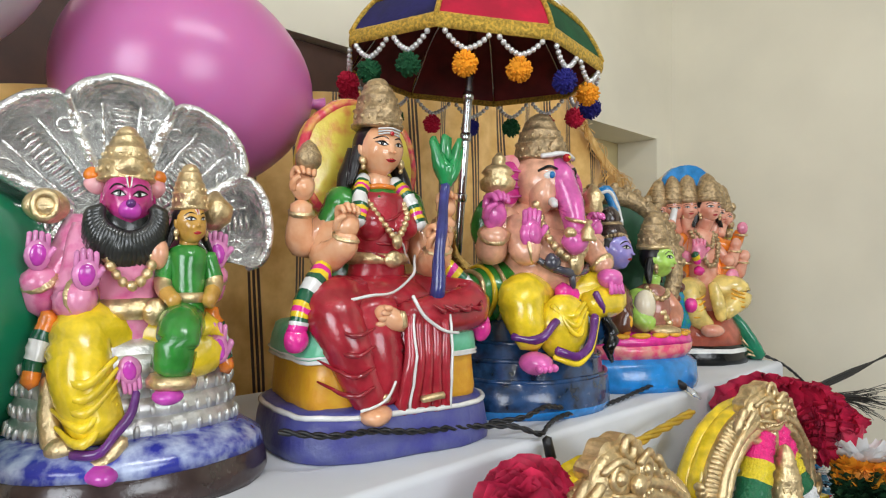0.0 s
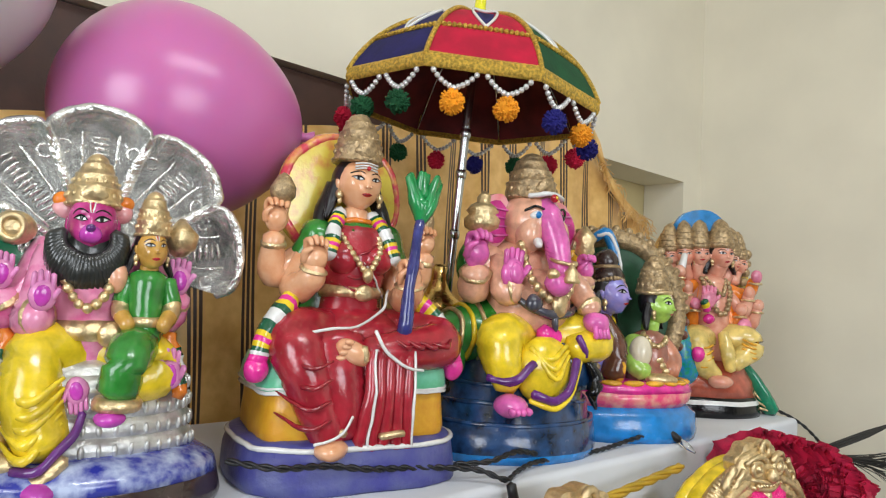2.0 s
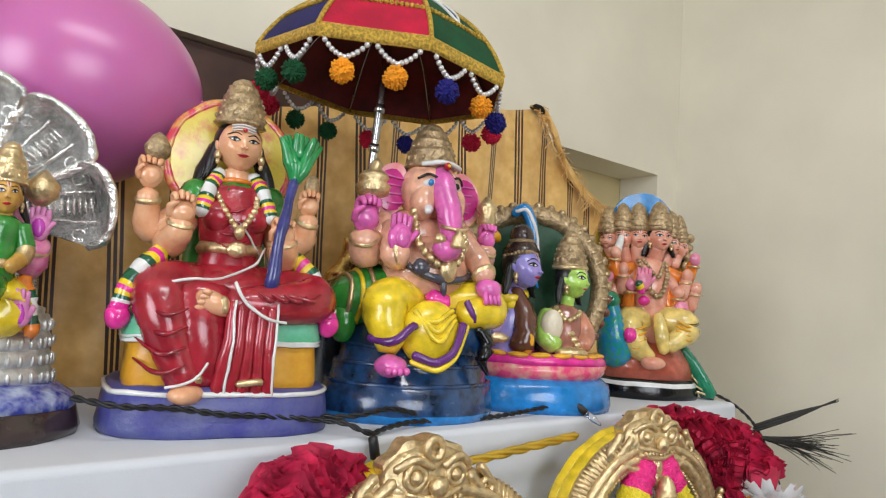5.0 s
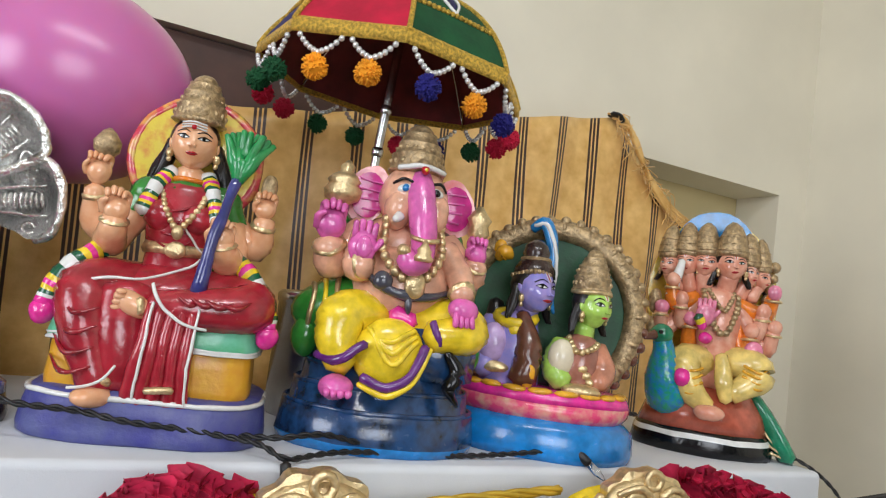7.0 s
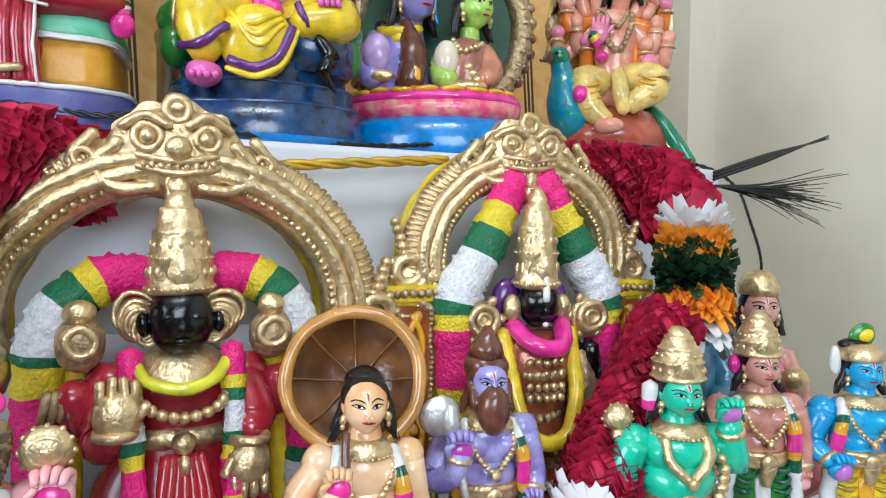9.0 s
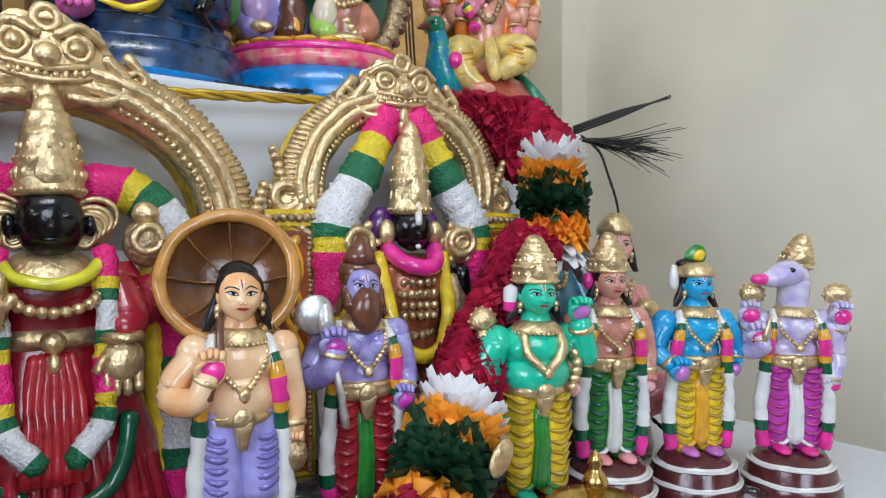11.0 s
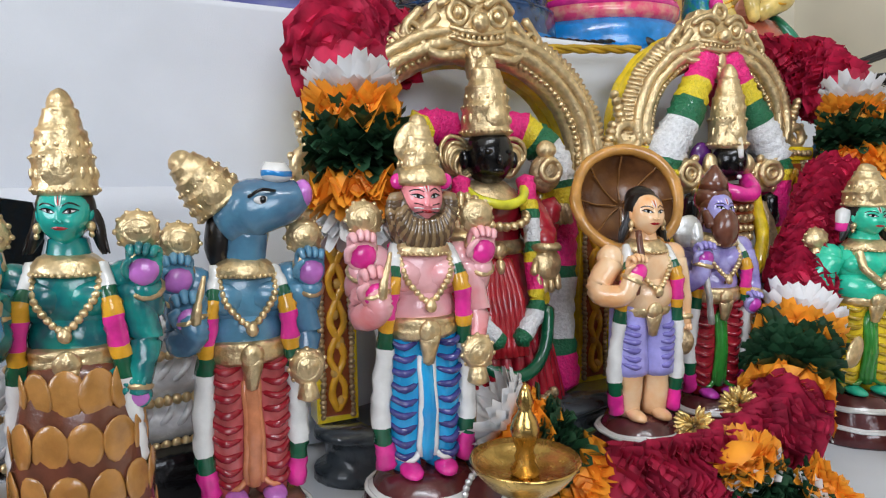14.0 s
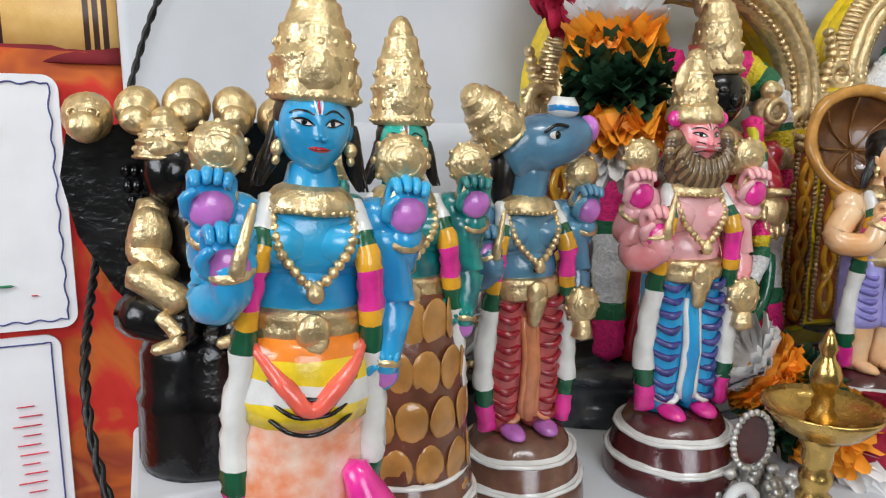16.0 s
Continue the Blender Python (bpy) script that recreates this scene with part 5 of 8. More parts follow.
        for i in range(4):
            s.tube([(0.4 + k * 3.6, -1.5, 26.8 - i), (0.4 + k * (6.4 - 0.2 * i), -1.5, 27.0 - 1.1 * i)], 0.14, TRK, n=5, span=2)
        s.ell((0.5 + k * 1.9, -4.55, 26.2), (0.85, 0.35, 0.5), WHITE, rot=(0, k * 12, k * 22))
        s.ell((0.5 + k * 1.85, -4.85, 26.2), (0.4, 0.25, 0.42), AZURE if k < 0 else BLACK)
        s.tube([(0.5 + k * 0.9, -5.0, 26.9), (0.5 + k * 2.2, -4.6, 27.2), (0.5 + k * 3.1, -3.8, 26.6)], 0.16, BLACK, n=6)
    s.tube([(-1.6, -5.3, 23.0), (-2.2, -6.2, 22.5)], [0.6, 0.4], WHITE)
    s.tube([(-2.4, -4.0, 28.4), (0.5, -5.2, 28.7), (3.2, -4.0, 28.4)], 0.32, WHITE, n=6)
    s.ell((0.6, -5.4, 28.2), 0.5, LIPS)
    s.ell((0.6, -5.7, 28.2), 0.25, YELLOW)
    crown(s, (0.4, -1.0, 28.2), 3.1, 6.6, mat=OLDGOLD)
    s.beads([(-2.8, -3.6, 22.6), (-2.6, -5.8, 18.6), (0.5, -6.6, 16.4), (3.2, -5.8, 18.6), (3.6, -3.6, 22.6)], 0.55, GOLD)
    s.ell((0.8, -6.8, 16.0), (1.1, 0.6, 1.4), GOLD)
    s.reshape((0, 5, 10, 15.8, 18.6, 21.6, 26.2, 28.2, 34.8), (0, 6.0, 11.4, 16.8, 19.9, 22.8, 27.2, 29.3, 35.2), (1.0, 1.0, 1.0, 0.97, 0.98, 0.96, 0.94, 0.92, 0.9))
    return s


def couple_under_arch():
    s = Sculpt()
    s.lathe([(12.2, 0), (12.5, 1.0), (12.2, 3.6), (11.0, 4.6), (9, 4.8)], (0, 0, 0), AZURE, sy=0.68, n=30)
    LOT = paint("lotus_pink", (0.72, 0.38, 0.28), second=(0.75, 0.06, 0.18), shift=0.04)
    s.lathe([(10.6, 4.4), (11.4, 5.4), (11.6, 6.6)], (0, 0, 0), LOT, sy=0.68, n=30)
    s.lathe([(11.6, 6.6), (11.2, 7.6), (10, 8.0)], (0, 0, 0), PINK, sy=0.68, n=30)
    for i in range(11):
        a = np.radians(180 + i * 18)
        s.ell((10.3 * np.cos(a), 7.0 * np.sin(a), 7.9), (1.6, 0.9, 0.45), OCHRE, rot=(0, 0, np.degrees(a) + 90), n=10, k=6)
    s.plate(circle((0, 17.4), 11.3, sz=1.0), 3.6, 5.0, paint("arch_green", (0.012, 0.075, 0.03), rough=0.5, coat=0.0), edge=OLDGOLD)
    s.ring((0, 4.0, 17.4), 11.6, 1.6, OLDGOLD, rot=(90, 0, 0), n=44, arc=(-60, 240))
    for i in range(34):
        a = np.radians(-58 + i * 296 / 33)
        s.ell((12.9 * np.cos(a), 3.6, 17.4 + 12.9 * np.sin(a)), (0.75, 0.8, 0.75), OLDGOLD if i > 6 else BROWN, n=9, k=6)
        s.tube([(11.0 * np.cos(a), 2.9, 17.4 + 11.0 * np.sin(a)), (12.4 * np.cos(a), 2.7, 17.4 + 12.4 * np.sin(a))], 0.35, OLDGOLD, n=6, span=2)
    s.M, s.o = np.eye(3) * 1.1, np.array((0.0, -0.4, -0.6))
    # blue figure
    LIL = paint("lilac_blue", (0.22, 0.22, 0.62), second=(0.36, 0.28, 0.62))
    s.tube([(-3.8, -0.5, 7.5), (-3.7, -1.0, 12), (-3.6, -0.8, 15.2)], [3.6, 3.3, 2.6], LIL, n=16)
    s.tube([(-6.0, -0.8, 14.6), (-7.4, -2.2, 11.0), (-6.2, -4.0, 9.2)], [1.6, 1.7, 1.3], LIL, n=12)
    s.ell((-6.0, -3.6, 12.2), (1.7, 1.3, 2.4), paint("lilac_pink", (0.52, 0.36, 0.66)))
    s.ell((-5.4, -4.4, 9.6), (1.6, 0.6, 0.7), GOLD)
    s.tube([(-3.0, -2.6, 15.8), (-1.8, -3.8, 12), (-2.2, -4.2, 8.4)], [0.9, 1.6, 1.7], BROWN, n=10)
    s.ell((-1.6, -5.0, 9.4), (0.9, 0.6, 1.7), OCHRE)
    s.ring((-3.7, -1.6, 15.4), 2.2, 0.6, YELLOW, rot=(20, 0, 0))
    s.tube([(-4.0, -2.4, 15.2), (-3.7, -3.6, 13.8), (-2.6, -3.0, 15)], 0.6, YELLOW)
    s.tube([(-3.0, -0.6, 15), (-2.2, -1.2, 17.4)], 1.4, LIL)
    head(s, (-1.9, -1.8, 18.9), 2.7, LIL, turn=44, hair=HAIR)
    DKB = paint("topknot", (0.035, 0.018, 0.016))
    s.lathe([(2.55, 0), (2.45, 1.0), (1.9, 1.9), (1.45, 2.2), (1.6, 2.8), (1.3, 3.8), (0.5, 4.5)], (-2.2, -1.0, 20.3), DKB, n=18)
    s.ring((-2.2, -1.0, 22.4), 1.6, 0.28, OLDGOLD, n=18)
    s.beads([(-4.6, -2.2, 20.2), (-2.4, -3.7, 20.9), (0.0, -2.4, 20.6)], 0.3, OLDGOLD)
    s.tube([(-6.4, 1.6, 17), (-6.2, 1.0, 14), (-5.8, 0.4, 11)], [0.9, 1.3, 0.6], HAIR)
    s.tube([(-6.8, 0.4, 22.2), (-6.0, -0.2, 23.0), (-5.2, -0.2, 22.4)], [0.5, 1.1, 0.5], OCHRE)
    s.ell((-6.6, 0.2, 23.6), (0.8, 0.5, 1.0), OCHRE)
    s.tube([(-3.0, 1.6, 26.4), (-1.6, 1.0, 27.2), (-0.4, 0.6, 24.5), (-0.2, 0.4, 19.5), (0.6, 0.2, 16.4)], [0.6, 0.8, 0.75, 0.6, 0.2], SKY, n=10)
    s.tube([(-2.8, 0.9, 26.8), (-1.2, 0.2, 26.8), (0.2, 0.0, 23), (0.1, -0.2, 18)], 0.28, WHITE, n=6)
    # green figure
    s.tube([(4.0, -0.5, 7.5), (4.0, -1.0, 11), (4.2, -0.8, 13.6)], [3.2, 2.9, 2.2], paint("blouse", (0.34, 0.13, 0.09)), n=16)
    s.tube([(2.2, -1.4, 13.0), (1.3, -2.6, 10.4), (2.4, -4.0, 8.8)], [1.5, 1.6, 1.2], LIME, n=12)
    s.ell((1.9, -3.4, 11.4), (1.5, 1.2, 2.2), CREAM)
    s.tube([(5.8, -0.6, 12.8), (6.8, -2.0, 10.4), (6.0, -3.4, 9.0)], [1.4, 1.5, 1.1], paint("rust_skin", (0.50, 0.2, 0.12)), n=12)
    s.beads([(2.6, -2.4, 13.8), (3.6, -3.7, 12.4), (5.2, -3.4, 12.8), (6.0, -1.8, 13.6)], 0.4, GOLD)
    for i in range(4):
        s.ell((4.4 + 0.5 * i, -3.6, 10.6 - 0.7 * i), (0.6, 0.4, 0.5), GOLD, n=8, k=6)
    s.ell((4.4, -4.4, 8.2), (2.2, 1.2, 0.8), GOLD)
    s.tube([(4.3, -0.6, 13.5), (4.4, -0.9, 15.6)], 1.15, LIME)
    head(s, (5.0, -1.4, 17.7), 2.35, LIME, turn=44)
    crown(s, (4.7, -0.7, 19.3), 2.1, 5.2, mat=OLDGOLD)
    s.ring((4.7, -0.9, 19.3), 2.15, 0.3, GOLD)
    return s


def six_faced():
    s = Sculpt()
    s.lathe([(9.4, 0), (9.6, 0.6), (9.3, 2.0), (9.2, 2.4), (9.0, 2.7), (8.8, 3.2)], (0, 0, 0), BLACK, sy=0.72, n=28, bands=[BLACK, BLACK, WHITE, WHITE, BLACK])
    s.lathe([(8.8, 3.2), (8.0, 5.6), (6.4, 8.2), (3.0, 9.4)], (0, 0, 0), BRICKRED, sy=0.72, n=28)
    # peacock
    PEA = paint("peacock_blue", (0.01, 0.20, 0.58), second=(0.01, 0.32, 0.16), scale=170.0, bump=0.7)
    s.tube([(-7.4, -4.6, 15.2), (-7.0, -4.4, 13.0), (-6.6, -4.0, 10), (-5.6, -3.0, 7.2), (-3.0, -1.0, 5.6)], [1.2, 1.5, 2.6, 3.0, 1.6], PEA, n=16)
    s.ell((-7.6, -4.8, 15.4), (1.6, 1.5, 1.4), paint("peacock_green", (0.01, 0.20, 0.10)))
    s.tube([(-8.6, -5.6, 15.2), (-10.2, -6.6, 14.6)], [0.7, 0.25], BROWN)
    s.ell((-7.9, -6.1, 15.6), 0.3, BLACK)
    s.tube([(5.0, 1.0, 10.5), (7.0, -0.6, 7.5), (9.0, -1.4, 4.0), (11.0, -2.0, 0.8)], [1.4, 1.9, 2.2, 2.0], PAINTS["peacock_green"], n=12, flat=0.55)
    for i in range(5):
        s.tube([(6.0, -1.0 - 0.3 * i, 9.0 - i), (8.0, -2.4, 5.6 - i), (10.6, -3.0, 2.0 - 0.3 * i)], 0.2, GOLD, n=5)
    # seated figure
    YF = paint("pale_yellow", (0.74, 0.55, 0.16), vary=0.2)
    s.plate(circle((0.4, 21.6), 9.2, n=36, sz=1.34), 2.6, 4.2, paint("back_yellow", (0.70, 0.52, 0.08)), edge=GOLD)
    s.plate(circle((0.2, 29.4), 5.6, n=24, sz=0.9), 2.2, 3.0, SKY, edge=SKY)
    s.tube([(0, 0, 9.5), (0.4, -0.6, 14), (0.4, -0.6, 18), (0.5, -0.2, 22)], [3.6, 3.0, 3.4, 2.8], TAN, n=18)
    s.tube([(-0.5, -1, 12.2), (-4.0, -4.0, 12.0), (-3.2, -5.0, 8.6), (-0.8, -5.4, 6.4)], [2.4, 2.4, 1.9, 1.2], YF, n=14)
    s.tube([(0.8, -1, 12.2), (4.8, -3.6, 12.6), (5.4, -4.4, 11.0), (2.0, -5.6, 8.6)], [2.4, 2.4, 2.2, 1.3], YF, n=14)
    s.tube([(0.6, -4.6, 13.4), (0.9, -5.8, 10), (1.4, -5.8, 7.6)], [0.9, 1.2, 0.8], YF, n=10)
    for i in range(4):
        s.tube([(-5.4, -4.6, 11.8 - i), (-3.6, -6.6, 11.0 - i), (-2.0, -6.2, 11.6 - i)], 0.2, OCHRE, n=5)
        s.tube([(3.2, -6.0, 12.6 - 0.7 * i), (5.2, -6.4, 11.8 - 0.7 * i), (7.0, -4.4, 12.6 - 0.7 * i)], 0.2, OCHRE, n=5)
    s.ell((-0.8, -6.6, 5.8), (2.0, 1.4, 1.1), TAN)
    PK = paint("deep_rose", (0.72, 0.22, 0.34))
    for i, (x, z) in enumerate([(-3.6, 17.4), (-5.0, 20.0), (-6.4, 22.6), (-7.6, 18.6), (4.6, 16.8), (6.0, 19.6), (7.2, 22.4), (7.6, 17.6)]):
        k = -1 if x < 0 else 1
        s.tube([(k * 2.6, -0.4, 21), (x * 0.9, -1.4 - 0.3 * (i % 3), z - 2.6), (x, -2.6 - 0.4 * (i % 2), z)], [1.3, 1.2, 0.9], TAN if i % 2 else ORANGE, n=10)
        s.ell((x, -3.2, z + 0.6), (1.0, 0.8, 1.1), PK if i % 3 == 0 else TAN, n=10, k=7)
        s.ring((x, -2.8, z - 0.6), 0.95, 0.22, GOLD)
    hand(s, (-1.9, -4.4, 18.8), 1.35, PK)
    hand(s, (5.0, -3.6, 14.6), 1.3, PK, rot=(0, 180, 0))
    s.tube([(-6.4, -2.4, 21), (-5.4, -2.6, 26)], [0.9, 0.5], WHITE)
    s.ell((-8.4, -2.0, 20), (0.9, 0.7, 1.8), OLDGOLD)
    s.ell((-8.6, -2.0, 16.4), (0.8, 0.7, 1.4), OLDGOLD)
    s.ell((-1.6, -4.0, 15.6), (1.0, 0.8, 0.8), PINK)
    s.ell((-4.6, -6.4, 10.0), (1.1, 0.8, 1.2), PINK)
    s.tube([(-2.2, -4.6, 17), (-3.0, -4.8, 18.5)], 0.7, GREEN, bands=[PINK, YELLOW, DKGREEN])
    s.beads([(-1.8, -1.8, 22.2), (-1.4, -3.6, 19), (0.5, -4.4, 16.4), (2.2, -3.6, 19), (2.8, -1.8, 22.2)], 0.5, OLDGOLD)
    s.beads([(-1.2, -2.2, 22.4), (0.5, -4.2, 19.6), (2.2, -2.2, 22.4)], 0.4, OLDGOLD)
    # heads in a row
    for x, y, z, r, t in ((-6.4, 0.6, 25.6, 1.7, -38), (-4.2, -0.4, 26.0, 1.8, -24), (-1.8, -1.0, 26.2, 1.9, -12), (4.2, -0.4, 25.4, 1.7, 24), (6.2, 0.6, 25.0, 1.6, 38), (1.5, -2.0, 26.2, 2.2, 2)):
        s.tube([(x * 0.8, 0, 22), (x, y + 0.2, z - r * 0.6)], r * 0.62, TAN)
        head(s, (x, y, z), r, TAN, turn=t)
        s.lathe([(r * 0.98, 0), (r * 1.05, 0.6), (r * 0.95, 1.8), (r * 0.8, 3.0), (r * 0.5, 4.4), (r * 0.15, 5.0)], (x, y + 0.4, z + r * 0.55), OLDGOLD, n=14)
        for q in range(3):
            s.ring((x, y + 0.4, z + r * 0.55 + 0.9 + q), r * (1.0 - 0.12 * q), 0.2, OLDGOLD, n=14)
    for i in range(9):
        s.ell((8.4 - 0.2 * i, 1.4, 27 - i * 1.6), (0.9, 0.7, 0.8), OLDGOLD, n=8, k=6)
    return s


def lion_under_hood():
    s = Sculpt()
    DK = paint("dark_plinth", (0.035, 0.02, 0.018))
    s.lathe([(10.6, 0), (10.8, 0.6), (10.4, 2.4), (10.2, 2.6)], (0, 0, 0), DK, sy=0.78, n=30)
    WAT = paint("painted_water", (0.02, 0.03, 0.30), second=(0.45, 0.52, 0.70), shift=-0.06)
    s.lathe([(10.4, 2.5), (10.2, 3.4), (8.6, 4.4), (6, 4.8)], (0, 0, 0), WAT, sy=0.78, n=30)
    # coiled serpent seat
    for i in range(4):
        s.ring((0, 0.6, 5.0 + 1.5 * i), 7.2 - 0.2 * i, 1.15, SILVER, sy=0.72, n=34)
        for q in range(44):
            a = q * 2 * np.pi / 44
            s.ell(((8.3 - 0.2 * i) * np.cos(a), 0.6 + 0.72 * (8.3 - 0.2 * i) * np.sin(a), 5.0 + 1.5 * i), (0.22, 0.22, 0.5), SILVER, n=6, k=5)
    s.lathe([(7.2, 4), (7.0, 11), (5, 11.6)], (0, 0.6, 0), SILVER, sy=0.72)
    HOOD = surface("hood_silver", (0.80, 0.80, 0.78), rough=0.22, metal=0.8, vary=0.25, scale=40, bump=0.7, fine=160, depth=0.004)
    # five serpent hoods grown into one fan, each hollowed like a spoon
    for k, back in ((1.0, 0.0), (0.985, 1.4)):
        nu, nv = 100, 18
        v = []
        for j in range(nv + 1):
            q = j / nv
            for i in range(nu + 1):
                a = np.radians(-104 + 208 * i / nu)
                lobe = ((a / np.radians(41.6) + 2.5) % 1.0) - 0.5
                edge = 11.1 + 1.7 * math.sqrt(max(0.0, 1 - (lobe * 2) ** 2))
                rr = (2.0 + (edge - 2.0) * q) * k
                ridge = math.exp(-(abs(abs(lobe) - 0.5) / 0.07) ** 2)
                y = 4.6 - 1.5 * q * q + 2.7 * math.sin(math.pi * q) * math.cos(math.pi * lobe) - 1.3 * ridge * q - (0.7 if q > 0.93 else 0.0) * k
                v.append((-0.7 + rr * math.sin(a) * 0.97, y + back, 19.6 + rr * math.cos(a)))
        s.add(v, [(j * (nu + 1) + i, j * (nu + 1) + i + 1, (j + 1) * (nu + 1) + i + 1, (j + 1) * (nu + 1) + i) for j in range(nv) for i in range(nu)], HOOD)
    rim = []
    for i in range(81):
        a = np.radians(-104 + 208 * i / 80)
        lobe = ((a / np.radians(41.6) + 2.5) % 1.0) - 0.5
        rr = 11.1 + 1.7 * math.sqrt(max(0.0, 1 - (lobe * 2) ** 2))
        rim.append((-0.7 + rr * math.sin(a) * 0.97, 2.7, 19.6 + rr * math.cos(a)))
    s.tube(rim, 0.45, HOOD, n=8, span=2, up=(0, 1, 0.01))
    for a in (-62.4, -20.8, 20.8, 62.4):
        c, d = np.sin(np.radians(a)), np.cos(np.radians(a))
        s.tube([(-0.7 + q * c * 0.97, y, 19.6 + q * d) for q, y in ((4.0, 4.0), (7.5, 3.2), (11.2, 2.6))], [0.5, 0.6, 0.5], HOOD, n=10)
    for a in (-83.2, -41.6, 0, 41.6, 83.2):
        c, d = np.sin(np.radians(a)), np.cos(np.radians(a))
        for k in range(13):
            q = 4.4 + 0.5 * k
            s.ell((-0.7 + q * c, 4.3 - 0.1 * k, 19.6 + q * d), (0.85, 0.45, 0.2), HOOD, rot=(0, a, 0), n=10, k=6)
        for k in (-1, 1):
            s.tube([(-0.7 + q * c + k * w * d, 4.2 - 0.09 * q, 19.6 + q * d - k * w * c) for q, w in ((4.0, 0.9), (7.5, 1.25), (10.8, 1.5))], 0.17, HOOD, n=6)
            s.ring((-0.7 + 9.3 * c + k * 2.7 * d, 3.2, 19.6 + 9.3 * d - k * 2.7 * c), 0.55, 0.14, HOOD, rot=(90, 0, 0), n=12, arc=(20, 320))
    s.tube([(-0.5, 4.4, 8), (-0.5, 4.8, 14), (-0.6, 4.8, 20)], [6.4, 6.2, 6.0], HOOD, n=20, flat=0.28, up=(0, 1, 0.01))
    s.M = np.diag((0.86, 1.0, 1.0))
    PKS = paint("lion_pink", (0.80, 0.30, 0.48), second=(0.62, 0.06, 0.24), shift=-0.12)
    FACE = paint("lion_magenta", (0.56, 0.05, 0.27), second=(0.38, 0.015, 0.14))
    s.tube([(0, 0.4, 11), (-0.4, -0.2, 15), (-0.6, -0.2, 18.2), (-0.6, 0, 20.8)], [3.6, 3.4, 4.0, 3.0], PKS, n=18)
    # yellow cloth over the legs
    s.tube([(-1.0, -0.5, 11.6), (-4.0, -3.0, 11.8), (-4.0, -4.4, 8.8), (-2.8, -5.0, 5.4)], [2.7, 2.6, 2.5, 2.1], YELLOW, n=16)
    s.tube([(1.0, -0.5, 11.6), (5.0, -2.8, 11.4), (5.4, -3.6, 10.4), (2.0, -4.8, 9.6)], [2.6, 2.4, 2.0, 1.3], YELLOW, n=16)
    for i in range(5):
        s.tube([(-6.2, -4.6, 10.4 - 1.1 * i), (-4.0, -6.9, 9.0 - 1.0 * i), (-1.6, -6.0, 10.6 - 0.8 * i)], [0.15, 0.4, 0.15], YELLOW, n=6)
    s.tube([(-4.8, -6.2, 4.2), (-2.8, -7.1, 4.4), (-0.8, -6.2, 6.2), (0.0, -5.6, 8.0)], 0.38, PURPLE, n=8)
    s.tube([(-4.8, -6.0, 3.4), (-2.8, -7.0, 3.5), (-1.0, -6.6, 4.8)], 0.5, GOLD, n=8)
    s.ell((-2.8, -6.8, 2.9), (1.3, 1.9, 0.8), MAGENTA, rot=(0, 0, 15))
    s.tube([(-6.4, -3.4, 9), (-6.4, -4.0, 6), (-5.6, -4.8, 3.6)], [0.6, 0.9, 0.9], GOLD)
    s.ell((-5.4, -5.2, 4.4), (1.3, 1.0, 0.9), GOLD)
    hand(s, (6.6, -4.4, 10.6), 1.15, paint("palm_pink", (0.68, 0.24, 0.48)), palm=MAGENTA)
    hand(s, (-0.6, -5.6, 9.6), 0.95, PAINTS["palm_pink"], rot=(0, 170, 0), palm=MAGENTA)
    s.lathe([(3.8, -0.7), (4.1, 0), (3.8, 0.8)], (-0.3, -0.2, 13.8), GOLD, sy=0.95)
    s.ell((1.6, -4.0, 13.6), (1.1, 0.6, 1.0), GOLD)
    # arms
    arm(s, [(-3.6, 0, 20.2), (-6.6, -0.4, 14.8), (-7.4, -1.6, 16.4)], [1.8, 1.8, 1.3], PKS)
    hand(s, (-7.4, -2.0, 17.8), 1.0, PAINTS["palm_pink"], palm=MAGENTA)
    s.ell((-6.9, -1.2, 21.4), (1.8, 0.9, 1.3), GOLD)
    s.ring((-6.9, -2.0, 21.4), 0.9, 0.3, GOLD, rot=(90, 0, 0))
    arm(s, [(-3.4, -1.2, 19.8), (-4.8, -2.6, 14.6), (-4.0, -4.2, 15.0)], [1.6, 1.6, 1.2], PKS)
    hand(s, (-3.9, -4.6, 16.4), 1.1, PAINTS["palm_pink"], palm=MAGENTA)
    arm(s, [(3.4, 0, 20.0), (6.4, -0.2, 15.2), (7.2, -1.4, 16.8)], [1.7, 1.6, 1.2], PKS)
    hand(s, (7.2, -1.8, 18.0), 1.1, PAINTS["palm_pink"], palm=MAGENTA)
    s.lathe([(0.5, 0), (1.5, 0.8), (1.7, 1.8), (0.9, 2.6), (0.3, 3.2)], (7.0, -1.2, 20.0), GOLD)
    s.beads([(-2.6, -2.6, 19.6), (-2.0, -4.2, 17.0), (-0.4, -4.6, 15.6), (1.0, -4.2, 17.0), (1.2, -3.2, 19.4)], 0.45, GOLD)
    # beard and face
    BRD = paint("beard_black", (0.018, 0.02, 0.018), rough=0.35)
    s.ell((-0.8, -2.2, 19.8), (2.7, 2.0, 2.6), BRD)
    for i in range(30):
        a = np.radians(-190 + i * 200 / 29)
        s.tube([(-0.8 + 2.0 * np.cos(a), -4.0, 21.0 + 1.5 * np.sin(a)), (-0.8 + 2.9 * np.cos(a), -4.1, 20.4 + 2.6 * np.sin(a)), (-0.8 + 3.3 * np.cos(a), -3.0, 19.8 + 3.4 * np.sin(a))], [0.5, 0.45, 0.15], BRD, n=6, span=3)
    head(s, (-0.7, -2.4, 22.0), 2.4, FACE, hair=None, ear=None)
    s.ell((-0.7, -4.6, 21.2), (0.95, 0.7, 0.7), MAGENTA)
